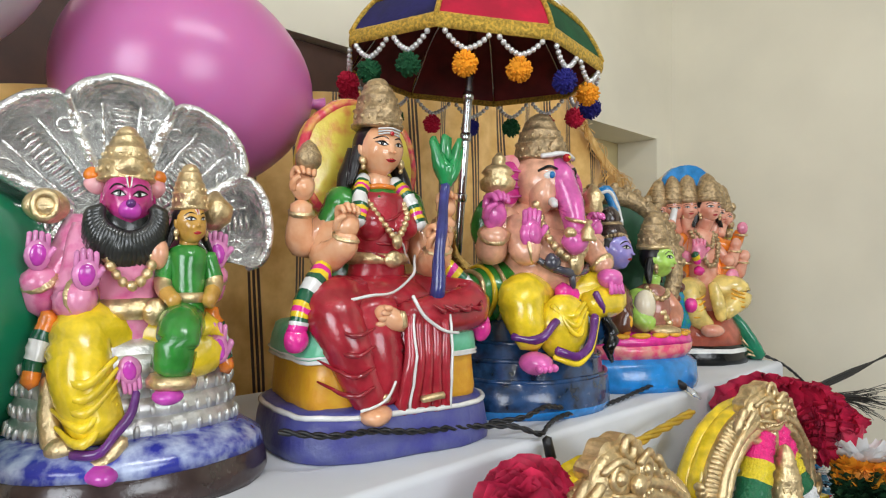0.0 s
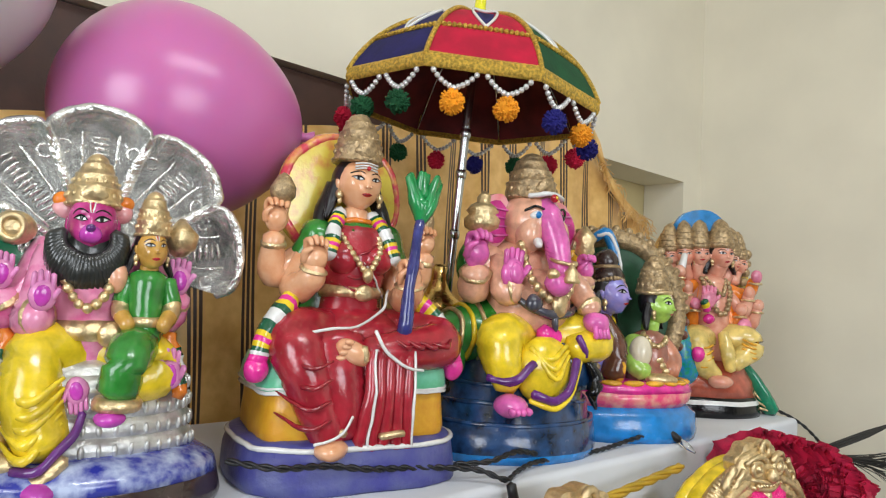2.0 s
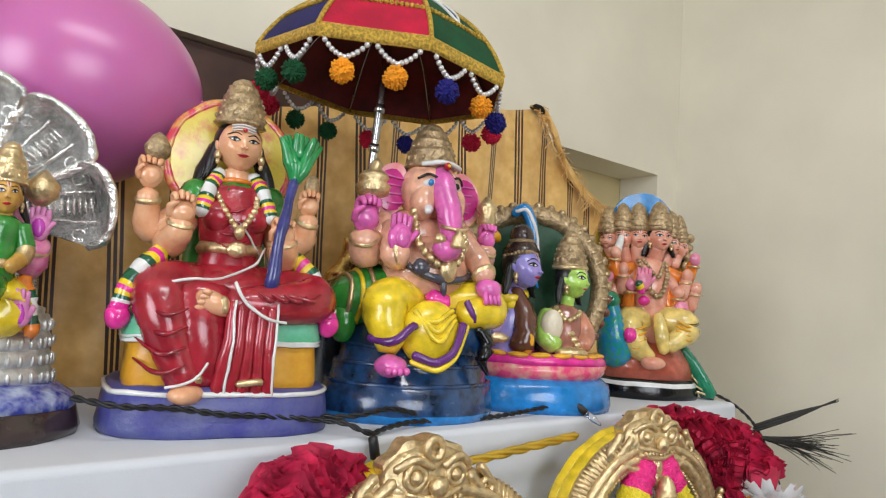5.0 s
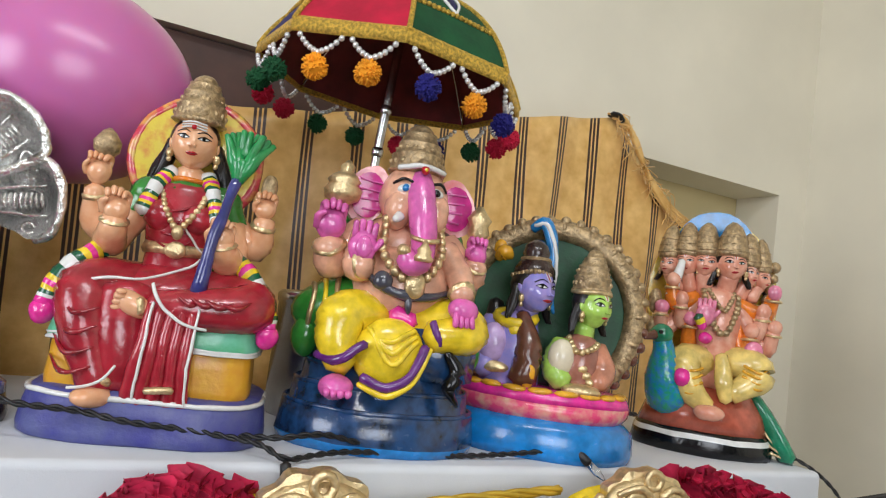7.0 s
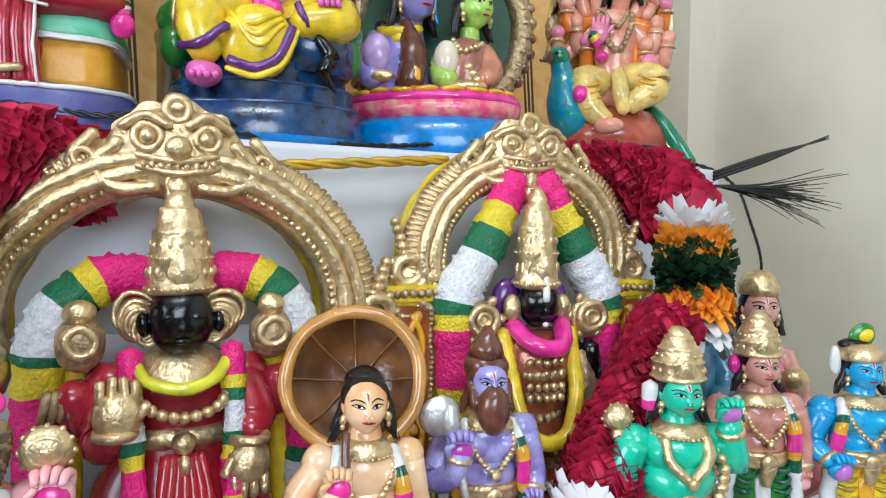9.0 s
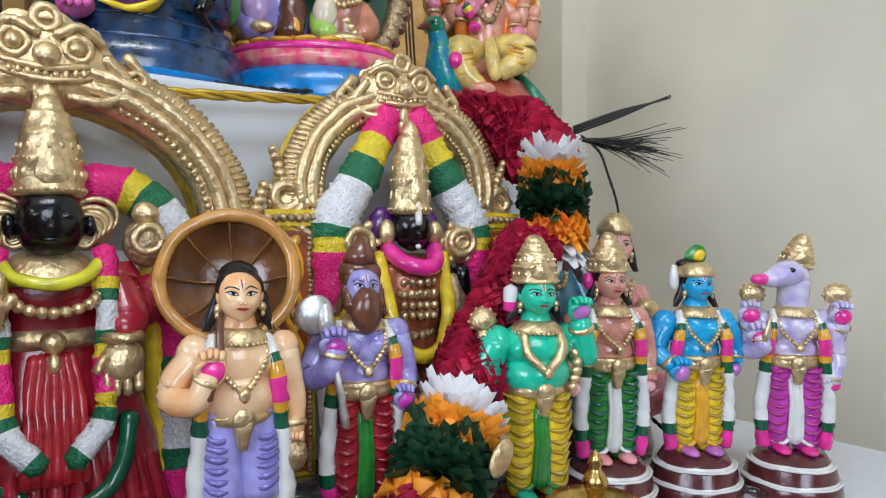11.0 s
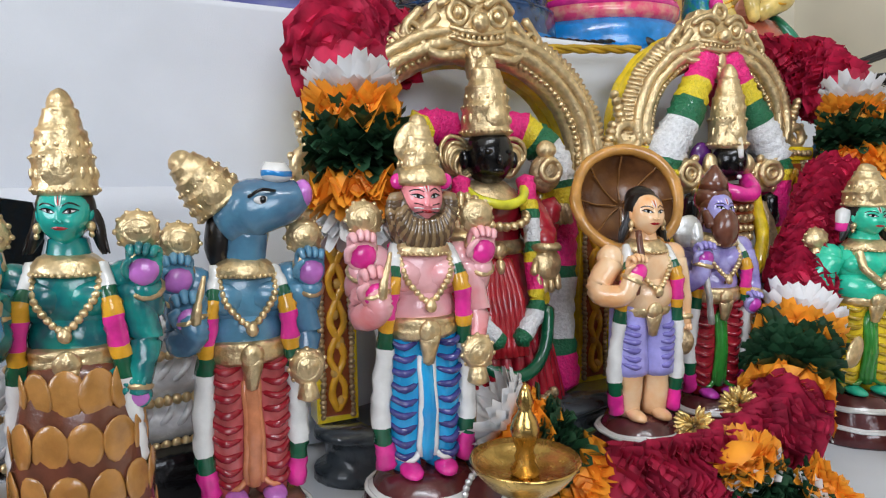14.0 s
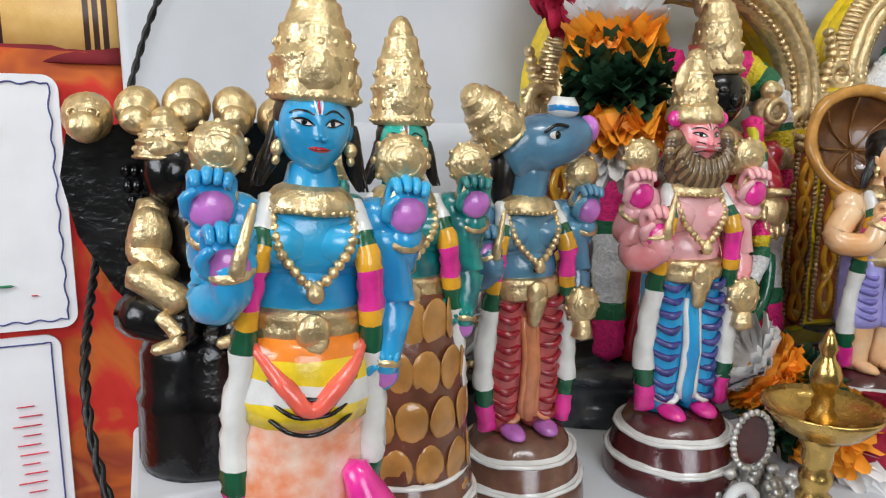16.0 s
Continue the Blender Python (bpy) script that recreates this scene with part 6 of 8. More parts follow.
    s.ell((-0.7, -5.2, 21.6), (0.45, 0.3, 0.3), PURPLE)
    for k in (-1, 1):
        s.ell((-0.7 + k * 2.4, -1.2, 23.2), (1.0, 0.6, 0.8), ROSE)
        s.ell((-0.7 + k * 2.7, -1.2, 24.0), (0.7, 0.5, 0.6), ORANGE)
    crown(s, (-0.7, -1.6, 23.4), 2.2, 4.4)
    # small figure seated on the knee
    s.tube([(4.2, -3.2, 11.2), (4.2, -3.4, 14.6), (4.3, -3.0, 18.2)], [1.9, 1.6, 1.7], GREEN, n=14)
    s.tube([(3.8, -4.0, 12.6), (3.0, -6.6, 12.0), (2.4, -6.8, 9.6)], [1.9, 1.9, 1.6], GREEN, n=12)
    s.lathe([(1.9, 0), (2.0, 0.5), (1.7, 0.9)], (2.5, -6.7, 8.4), GOLD)
    s.ell((2.0, -8.0, 7.9), (1.3, 1.0, 0.6), MAGENTA)
    s.lathe([(1.8, -0.3), (1.95, 0.1), (1.8, 0.5)], (4.2, -3.4, 14.6), GOLD)
    for k in (-1, 1):
        s.tube([(4.3 + k * 1.6, -3.0, 17.8), (4.3 + k * 2.2, -3.6, 15.6), (4.3 + k * 1.4, -5.4, 14.4)], [0.9, 0.8, 0.6], GREEN, n=10, bands=[GREEN, GOLD, paint("brass_skin", (0.55, 0.30, 0.06))])
    s.tube([(4.3, -3.2, 18), (4.3, -3.3, 19.4)], 0.8, PAINTS["brass_skin"])
    head(s, (4.4, -3.6, 20.4), 1.6, PAINTS["brass_skin"], turn=14)
    crown(s, (4.4, -3.2, 21.3), 1.5, 3.8)
    s.ell((1.7, -3.6, 18.0), (1.0, 0.9, 1.2), paint("bare_shoulder", (0.72, 0.36, 0.22)))
    # flower strings at both sides
    for k in (-1, 1):
        s.tube([(k * 6.4, -2.6, 13.4), (k * 7.2, -3.0, 11.4), (k * 7.8, -3.4, 8.8)], [0.8, 0.85, 0.7], WHITE, n=9, span=7, bands=[ORANGE, ORANGE, DKGREEN, WHITE, WHITE, DKGREEN, ORANGE])
    return s


def large_statue(name, s, x, y, turn, label, size=1.0):
    s.unit = 0.01 * size
    return s.thing(name, place(x, y, SHELF, turn), label, "statue", "large painted statues on the upper step")


large_statue("statue", lion_under_hood(), 0.205, 0.535, -16, "painted statue under silver serpent hoods on dark base", 0.98)
large_statue("statue", seated_goddess(), 0.430, 0.510, -13, "seated statue in red sari with yellow halo", 1.0)
large_statue("statue", elephant_headed(), 0.656, 0.484, -12, "elephant-headed pink statue in yellow cloth on blue rock", 1.0)
large_statue("statue", couple_under_arch(), 0.862, 0.482, -34, "pair of painted busts under a bronze oval arch", 0.94)
large_statue("statue", six_faced(), 1.166, 0.503, -34, "six-faced painted statue with peacock on brick-red base", 1.02)


# ---- the two arched idols of the lower step ----
def arch_frame(s, rin, rout, zc, y, squash=1.0, a0=-14, ends=True):
    """A moulded arch with ribs, beads and a boss on top."""
    rm = (rin + rout) / 2
    A = np.radians(np.linspace(a0, 180 - a0, 49))

    def at(r, yy):
        return [(r * np.cos(a), yy, zc + squash * r * np.sin(a)) for a in A]
    # yellow back plate
    w = (rout - rin) / 2
    s.tube(at(rm, y + 1.5), w * 1.02, YELLOW, n=8, span=1, flat=0.8, up=(0, 1, 0))
    s.tube(at(rm, y + 3.0), w * 1.04, YELLOW, n=8, span=1, flat=0.6, up=(0, 1, 0))
    s.tube(at(rm, y), w, GOLD, n=12, span=1, flat=0.55, up=(0, 1, 0))
    s.tube(at(rm + w * 0.25, y - w * 0.55), w * 0.26, GOLD, n=8, span=1)
    s.tube(at(rm - w * 0.25, y - w * 0.5), w * 0.3, GOLD, n=8, span=1)
    for a in np.radians(np.linspace(a0, 180 - a0, 76)):
        c, d = np.cos(a), np.sin(a)
        s.tube([((rm + w * 0.55) * c, y - w * 0.5, zc + squash * (rm + w * 0.55) * d), ((rout + 0.15) * c, y - 0.1, zc + squash * (rout + 0.15) * d)], [0.2, 0.3], GOLD, n=6, span=2)
    for a in np.radians(np.linspace(a0, 180 - a0, 58)):
        s.ell(((rin + w * 0.32) * np.cos(a), y - w * 0.4, zc + squash * (rin + w * 0.32) * np.sin(a)), (0.34, 0.4, 0.34), GOLD, n=7, k=5)
    if ends:
        for k in (-1, 1):
            x, z = k * rm * np.cos(np.radians(a0)), zc + squash * rm * np.sin(np.radians(a0))
            s.ring((x - k * w * 0.2, y - 1.2, z - 1.0), w * 0.72, w * 0.27, GOLD, rot=(90, 0, 0), n=16)
            s.ring((x + k * w * 1.0, y - 0.9, z + 1.0), w * 0.55, w * 0.25, GOLD, rot=(90, 0, 0), n=16)
            s.ring((x + k * w * 1.05, y - 0.9, z - 2.0), w * 0.6, w * 0.25, GOLD, rot=(90, 0, 0), n=16)
            s.ell((x + k * w * 0.3, y - 0.2, z - 1.2), (w * 1.5, 1.0, w * 1.6), GOLD)
            for q in range(7):
                a = np.radians(q * 51)
                s.ell((x + k * w * 1.0 + 0.75 * w * np.cos(a), y - 1.0, z + 1.0 + 0.75 * w * np.sin(a)), w * 0.17, GOLD, n=7, k=5)
                s.ell((x - k * w * 0.2 + 0.3 * w * np.cos(a), y - 1.3, z - 1.0 + 0.3 * w * np.sin(a)), w * 0.15, GOLD, n=7, k=5)
            for i in range(5):
                s.ell((x + k * (w * 1.0 + 0.25 * i), y - 0.3, z + 2.6 + 0.7 * i), (0.85 - 0.1 * i, 0.7, 0.5), GOLD, n=9, k=6)
    # boss on top: scrolls round a plain mask-like knot
    t = zc + squash * rm
    q = w / 1.95
    t += 0.3
    s.ell((0, y - 0.6, t + 0.3 * q), (4.2 * q, 1.3 * q, 2.9 * q), GOLD, n=18, k=10)
    s.plate(circle((0, t + 1.0 * q), 3.7 * q, n=54, sz=0.72, bumps=9, deep=0.22 * q), y - 0.5, y + 1.0, GOLD, dome=0.7)
    s.ring((0, y - 1.3 * q, t + 3.0 * q), 0.7 * q, 0.3 * q, GOLD, rot=(90, 0, 0), n=14)
    for k in (-1, 1):
        s.ring((k * 1.7 * q, y - 1.6 * q, t + 1.2 * q), 0.75 * q, 0.3 * q, GOLD, rot=(90, 0, 0), n=14)
        s.ell((k * 1.7 * q, y - 1.7 * q, t + 1.2 * q), 0.5 * q, GOLD, n=9, k=6)
        s.tube([(k * 0.5 * q, y - 1.8 * q, t + 1.9 * q), (k * 1.8 * q, y - 1.8 * q, t + 2.5 * q), (k * 3.2 * q, y - 1.3 * q, t + 1.7 * q)], 0.3 * q, GOLD, n=7)
        s.tube([(k * 3.3 * q, y - 1.2 * q, t + 1.0 * q), (k * 4.6 * q, y - 1.0 * q, t - 0.6 * q), (k * 3.4 * q, y - 1.2 * q, t - 1.9 * q), (k * 1.2 * q, y - 1.4 * q, t - 1.8 * q)], 0.42 * q, GOLD, n=8)
        s.tube([(k * 4.6 * q, y - 0.9 * q, t + 1.4 * q), (k * 5.9 * q, y - 0.8 * q, t - 0.4 * q), (k * 5.0 * q, y - 0.9 * q, t - 2.0 * q)], 0.4 * q, GOLD, n=8)
        s.ring((k * 5.2 * q, y - 1.0 * q, t - 0.2 * q), 0.55 * q, 0.25 * q, GOLD, rot=(90, 0, 0), n=12)
    s.ell((0, y - 2.1 * q, t + 0.5 * q), (0.75 * q, 0.6 * q, 0.8 * q), GOLD, n=10, k=7)
    for z in (-0.25, -0.95):
        s.tube([(-2.4 * q, y - 1.5 * q, t + (z + 0.4) * q), (0, y - 2.0 * q, t + z * q), (2.4 * q, y - 1.5 * q, t + (z + 0.4) * q)], 0.24 * q, GOLD, n=7)
    for i in range(9):
        s.ell((-2.0 * q + 0.5 * q * i, y - 1.9 * q, t - 0.55 * q + 0.03 * abs(i - 4) * q), (0.2 * q, 0.2 * q, 0.26 * q), GOLD, n=7, k=5)
    s.ell((0, y - 1.6 * q, t - 1.9 * q), (0.7 * q, 0.6 * q, 1.0 * q), GOLD, n=10, k=7)


def pillar(s, x, y, z0, z1, w):
    """A yellow post with a beaded bronze panel, lighter relief upon dark red."""
    s.add(*box((x - w, y - 1.2, z0), (x + w, y + 1.4, z1)), YELLOW, smooth=False)
    s.add(*box((x - w * 0.72, y - 1.5, z0 + 0.6), (x + w * 0.72, y - 1.1, z1 - 2.0)), paint("rust_panel", (0.28, 0.07, 0.02)), smooth=False)
    for k in (-1, 1):
        s.beads([(x + k * w * 0.72, y - 1.5, z0 + 0.6), (x + k * w * 0.72, y - 1.5, (z0 + z1) / 2), (x + k * w * 0.72, y - 1.5, z1 - 2)], 0.3, OLDGOLD)
    for ph in (0.0, math.pi):
        s.tube([(x + w * 0.34 * math.sin(i * 1.15 + ph), y - 1.6, z0 + 1.2 + (z1 - z0 - 4.0) * i / 14) for i in range(15)], 0.34, OCHRE, n=7, span=3)
    for i in range(7):
        s.ell((x + 0.25 * (-1) ** i, y - 1.55, z0 + 2.0 + (z1 - z0 - 5.0) * i / 6), (w * 0.26, 0.4, 0.6), paint("pillar_relief", (0.55, 0.3, 0.05)), n=8, k=6)
    s.add(*box((x - w * 1.25, y - 1.8, z1 - 1.6), (x + w * 1.25, y + 1.6, z1)), YELLOW, smooth=False)
    s.beads([(x - w * 1.1, y - 1.9, z1 - 0.8), (x, y - 1.9, z1 - 0.8), (x + w * 1.1, y - 1.9, z1 - 0.8)], 0.42, OLDGOLD)


def box(a, b):
    v = [(x, y, z) for z in (a[2], b[2]) for y in (a[1], b[1]) for x in (a[0], b[0])]
    return v, [(0, 2, 3, 1), (4, 5, 7, 6), (0, 1, 5, 4), (2, 6, 7, 3), (0, 4, 6, 2), (1, 3, 7, 5)]


def marble_plinth(s, w, d, h):
    M = paint("black_marble", (0.006, 0.008, 0.010), second=(0.05, 0.06, 0.07), shift=0.12, rough=0.15)
    s.lathe([(1.0, 0), (1.0, h * 0.25), (0.94, h * 0.3), (0.94, h * 0.8), (1.0, h * 0.86), (1.0, h)], (0, 0, 0), M, sx=w, sy=d, n=36)


def goddess_idol():
    s = Sculpt()
    marble_plinth(s, 17, 6.5, 4.6)
    arch_frame(s, 11.5, 16.3, 28.4, 2.4, squash=0.872, a0=-6)
    for k in (-1, 1):
        pillar(s, k * 14.4, 2.6, 4.6, 26.0, 1.9)
        # tall flower rope at the side
        s.tube([(k * 2.0, 2.2, 31.8), (k * 5.4, 1.6, 31.6), (k * 8.4, 1.0, 29.0), (k * 9.4, 0.6, 25.0), (k * 9.4, 0.4, 19.0), (k * 9.3, 0.2, 12.0), (k * 9.5, -0.4, 5.4)], [1.6, 1.8, 1.8, 1.7, 1.6, 1.5, 1.4], WHITE, n=16, span=12,
               bands=[ROPE_PINK, ROPE_PINK, ROPE_PINK, ROPE_PINK, ROPE_PINK, ROPE_YELLOW, ROPE_YELLOW, ROPE_GREEN, ROPE_GREEN, ROPE_WHITE, ROPE_WHITE, ROPE_WHITE, ROPE_WHITE, ROPE_WHITE, ROPE_GREEN, ROPE_YELLOW, ROPE_YELLOW, ROPE_PINK, ROPE_PINK, ROPE_PINK, ROPE_PINK, ROPE_PINK, ROPE_GREEN, ROPE_WHITE, ROPE_WHITE, ROPE_WHITE, ROPE_WHITE, ROPE_WHITE, ROPE_GREEN, ROPE_PINK, ROPE_PINK, ROPE_PINK])
        s.tube([(k * 7.2, 1.4, 27), (k * 7.6, 1.0, 18), (k * 7.8, 0.6, 5)], 0.9, YELLOW, n=10, span=8)
    # red sari
    s.lathe([(8.2, 4.6), (8.0, 7), (7.4, 12), (6.0, 17), (4.0, 20.2), (4.2, 22.5), (5.0, 24.6), (3.4, 26)], (0, 0, 0), CRIMSON, sy=0.62, n=36)
    for i in range(15):
        a = np.radians(-165 + i * 150 / 14)
        s.tube([(3.2 * np.cos(a), 0.66 * 3.2 * np.sin(a), 19.5), (6.4 * np.cos(a), 0.66 * 6.4 * np.sin(a), 12.5), (8.2 * np.cos(a), 0.66 * 8.2 * np.sin(a), 5.0)], [0.3, 0.55, 0.7], RED if i % 2 else CRIMSON, n=7)
    for i in range(7):
        s.tube([(-1.2 + 0.4 * i, -3.0, 19.2), (-1.6 + 0.55 * i, -4.4, 15.5), (-1.8 + 0.6 * i, -5.2, 10.5)], 0.42, paint("scarlet", (0.36, 0.014, 0.022)), n=7)
    s.tube([(-3.6, -3.6, 10.6), (0.5, -5.6, 8.6), (3.8, -5.0, 10.2), (4.9, -4.2, 14.6)], 0.65, DKGREEN, n=9)
    s.beads([(-1.0, -5.8, 6.4), (2.5, -5.7, 6.0), (5.6, -4.8, 6.6)], 0.55, OLDGOLD, step=0.9)
    s.beads([(-1.0, -5.9, 5.4), (2.5, -5.9, 5.0), (5.8, -4.8, 5.6)], 0.5, OLDGOLD, step=0.9)
    s.lathe([(4.2, -0.7), (4.6, 0), (4.2, 0.7)], (0, 0, 20.3), GOLD, sy=0.7)
    s.ell((0, -3.4, 20.2), (0.9, 0.6, 0.9), GOLD)
    s.ell((0, -3.6, 18.6), (0.5, 0.5, 0.8), GOLD)
    # inner flower rope in a V
    for k in (-1, 1):
        s.tube([(k * 3.4, -2.4, 26.8), (k * 3.5, -3.4, 23), (k * 3.3, -4.2, 19), (k * 3.0, -5.0, 14.6), (k * 1.0, -5.6, 12.0)], 0.85, WHITE, n=10, span=9, bands=[ROPE_PINK, ROPE_PINK, ROPE_YELLOW, ROPE_GREEN, ROPE_WHITE, ROPE_WHITE, ROPE_GREEN, ROPE_YELLOW, ROPE_PINK, ROPE_PINK, ROPE_YELLOW, ROPE_GREEN, ROPE_WHITE, ROPE_WHITE, ROPE_WHITE, ROPE_GREEN])
        # arms and emblems in gold
        s.tube([(k * 4.2, 0, 24.8), (k * 6.4, -0.6, 22.0), (k * 7.2, -1.4, 24.4)], [1.9, 1.7, 1.1], RED, n=12)
        s.ell((k * 6.6, -1.0, 27.4), (1.7, 1.1, 2.0), OLDGOLD)
        s.ring((k * 6.6, -1.9, 27.6), 1.0, 0.35, GOLD, rot=(90, 0, 0))
        s.ell((k * 6.6, -1.2, 29.6), (1.1, 0.9, 0.9), GOLD)
        for i in range(4):
            s.tube([(k * (7.0 + 0.5 * i), -1.8, 24.2), (k * (7.2 + 0.6 * i), -2.0, 22.4)], 0.35, OLDGOLD, n=6, span=2)
        for i in range(5):
            s.ring((k * (3.1 - 0.2 * i), -0.4 - 0.2 * i, 29.3 - 0.4 * i), 1.5 - 0.22 * i, 0.22, GOLD, rot=(90, 0, 0), n=18)
        s.ell((k * 3.1, -0.2, 28.7), (1.35, 0.7, 1.7), GOLD)
    s.tube([(-4.4, -1.2, 24), (-5.2, -2.6, 20.8), (-4.5, -4.2, 21.4)], [1.7, 1.6, 1.1], RED)
    s.ring((-4.4, -4.6, 21.8), 1.15, 0.4, GOLD)
    hand(s, (-4.2, -5.0, 23.0), 1.55, GOLD, rot=(-8, 0, 0))
    s.tube([(4.4, -1.2, 24), (5.0, -2.8, 21.4), (4.4, -4.2, 20.6)], [1.7, 1.6, 1.1], RED)
    s.ring((4.4, -4.5, 20.4), 1.15, 0.4, GOLD)
    hand(s, (4.3, -4.8, 18.8), 1.55, GOLD, rot=(8, 180, 0))
    # collar and face
    s.lathe([(1.9, 1.5), (2.9, 0.8), (3.8, -0.4), (3.9, -1.0), (3.0, -0.8)], (0, -0.5, 25.2), GOLD, sy=0.85)
    s.tube([(-3.4, -2.0, 26.4), (-2.2, -4.2, 25.0), (0, -4.9, 24.5), (2.2, -4.2, 25.0), (3.4, -2.0, 26.4)], 0.45, paint("lemon", (0.72, 0.70, 0.03)), n=8)
    s.beads([(-3.8, -2.4, 24.4), (-2.2, -4.4, 23.0), (0, -5.0, 22.4), (2.2, -4.4, 23.0), (3.8, -2.4, 24.4)], 0.45, GOLD)
    s.ell((0, -1.6, 28.9), (2.35, 2.2, 2.7), BLACK, n=22, k=14)
    s.ell((0, -3.8, 28.6), (0.32, 0.35, 0.6), BLACK)
    s.ell((0, -3.55, 27.5), (0.6, 0.3, 0.25), BLACK)
    for k in (-1, 1):
        s.ell((k * 0.9, -3.45, 29.3), (0.5, 0.25, 0.28), BLACK)
        s.ell((k * 2.6, -1.6, 28.6), (0.5, 0.5, 0.9), BLACK)
    crown(s, (0, -1.0, 30.8), 2.25, 7.6)
    s.tube([(0, 0.5, 36.5), (0, 2.0, 41.5)], [1.1, 1.2], GOLD)
    return s


def lord_idol():
    s = Sculpt()
    marble_plinth(s, 14.5, 6.0, 4.6)
    arch_frame(s, 7.8, 12.2, 32.6, 2.4, squash=0.93, a0=-12)
    for k in (-1, 1):
        pillar(s, k * 11.4, 2.4, 4.6, 30.4, 2.2)
        s.tube([(k * 1.4, 1.2, 40.6), (k * 2.8, 1.0, 37.6), (k * 5.2, 0.6, 33.0), (k * 7.4, 0.4, 29.4), (k * 7.9, 0.0, 24), (k * 7.9, -0.2, 14), (k * 7.6, -0.4, 6)], [1.4, 1.75, 2.0, 2.2, 1.7, 1.5, 1.3], WHITE, n=16, span=12,
               bands=[ROPE_PINK, ROPE_PINK, ROPE_PINK, ROPE_PINK, ROPE_YELLOW, ROPE_YELLOW, ROPE_GREEN, ROPE_GREEN, ROPE_WHITE, ROPE_WHITE, ROPE_WHITE, ROPE_WHITE, ROPE_WHITE, ROPE_GREEN, ROPE_YELLOW, ROPE_PINK, ROPE_PINK, ROPE_PINK, ROPE_YELLOW, ROPE_GREEN, ROPE_WHITE, ROPE_WHITE, ROPE_WHITE, ROPE_GREEN, ROPE_PINK])
        s.ell((k * 5.6, -0.8, 27.0), (2.0, 1.0, 2.0), GOLD)
        s.ring((k * 5.6, -1.7, 27.2), 1.3, 0.4, GOLD, rot=(90, 0, 0))
        s.ring((k * 5.6, -1.8, 27.2), 0.6, 0.28, GOLD, rot=(90, 0, 0))
        for i in range(6):
            a = np.radians(i * 60)
            s.ell((k * 5.6 + 2.0 * np.cos(a), -1.0, 27.2 + 2.0 * np.sin(a)), 0.5, GOLD, n=8, k=6)
        s.tube([(k * 3.6, -0.4, 24.4), (k * 5.4, -1.4, 21.5), (k * 5.4, -1.8, 24.6)], [1.3, 1.2, 0.9], BLACK)
        s.ell((k * 2.4, 0.6, 28.6), (1.6, 0.8, 2.2), PURPLE)
        s.tube([(k * 4.4, -1.0, 23.6), (k * 5.2, -2.4, 18.5), (k * 4.6, -4.0, 15.5)], [1.3, 1.2, 1.0], OLDGOLD)
        hand(s, (k * 4.4, -4.4, 14.2), 1.3, GOLD, rot=(0, 180, 0))
    COP = paint("copper_red", (0.32, 0.09, 0.04), metal=0.4)
    s.lathe([(5.6, 4.6), (5.4, 10), (4.4, 15), (3.6, 18), (4.2, 22), (4.4, 24.4), (2.4, 26)], (0, 0, 0), COP, sy=0.72, n=28)
    for j in range(9):
        z = 6.4 + 2.0 * j
        rr = np.interp(z, (4.6, 10, 15, 18, 22, 24), (5.6, 5.4, 4.4, 3.6, 4.2, 4.4))
        s.beads([(-rr * 0.9, -0.25 * rr, z), (0, -0.78 * rr, z - 0.3), (rr * 0.9, -0.25 * rr, z)], 0.45, OLDGOLD, step=0.85)
    for i in range(5):
        for j in range(4):
            s.ell((-1.6 + 0.8 * i, -3.1 - 0.15 * (2 - abs(i - 2)), 20 + 1.1 * j), (0.42, 0.3, 0.42), GOLD, n=7, k=5)
    s.tube([(-3.4, -1.0, 26.0), (-3.2, -3.0, 21), (-2.2, -4.0, 17.4), (0, -4.4, 16.2), (2.2, -4.0, 17.4), (3.2, -3.0, 21), (3.4, -1.0, 26.0)], 0.75, YELLOW, n=10)
    s.tube([(-2.6, -1.0, 26.6), (-1.6, -3.4, 25.2), (0, -4.0, 24.8), (1.6, -3.4, 25.2), (2.6, -1.0, 26.6)], 0.85, PINK, n=10)
    s.ell((0, -1.3, 28.6), (1.95, 1.9, 2.2), BLACK, n=20, k=12)
    s.ell((0, -3.1, 28.0), (0.3, 0.3, 0.5), BLACK)
    s.ell((0, -3.0, 26.8), (0.35, 0.25, 0.25), WHITE)
    s.tube([(0, -2.6, 31.2), (0, -3.1, 29.0)], 0.35, CREAM, bands=[CREAM, WHITE])
    for k in (-1, 1):
        s.ell((k * 2.6, -1.2, 28.2), (0.9, 0.8, 1.3), GOLD)
    crown(s, (0, -0.8, 30.0), 2.0, 9.6)
    s.tube([(0, 0.6, 38.0), (0, 1.8, 42.0)], [0.8, 1.3], GOLD)
    return s


goddess_idol().thing("idol", place(0.543, 0.285, TABLE, -4), "black-faced idol in red sari under a gilded arch", "statue", "pair of arched idols")
lord_idol().thing("idol", place(0.857, 0.266, TABLE, -10), "black-faced idol with gold crown under a gilded arch", "statue", "pair of arched idols")


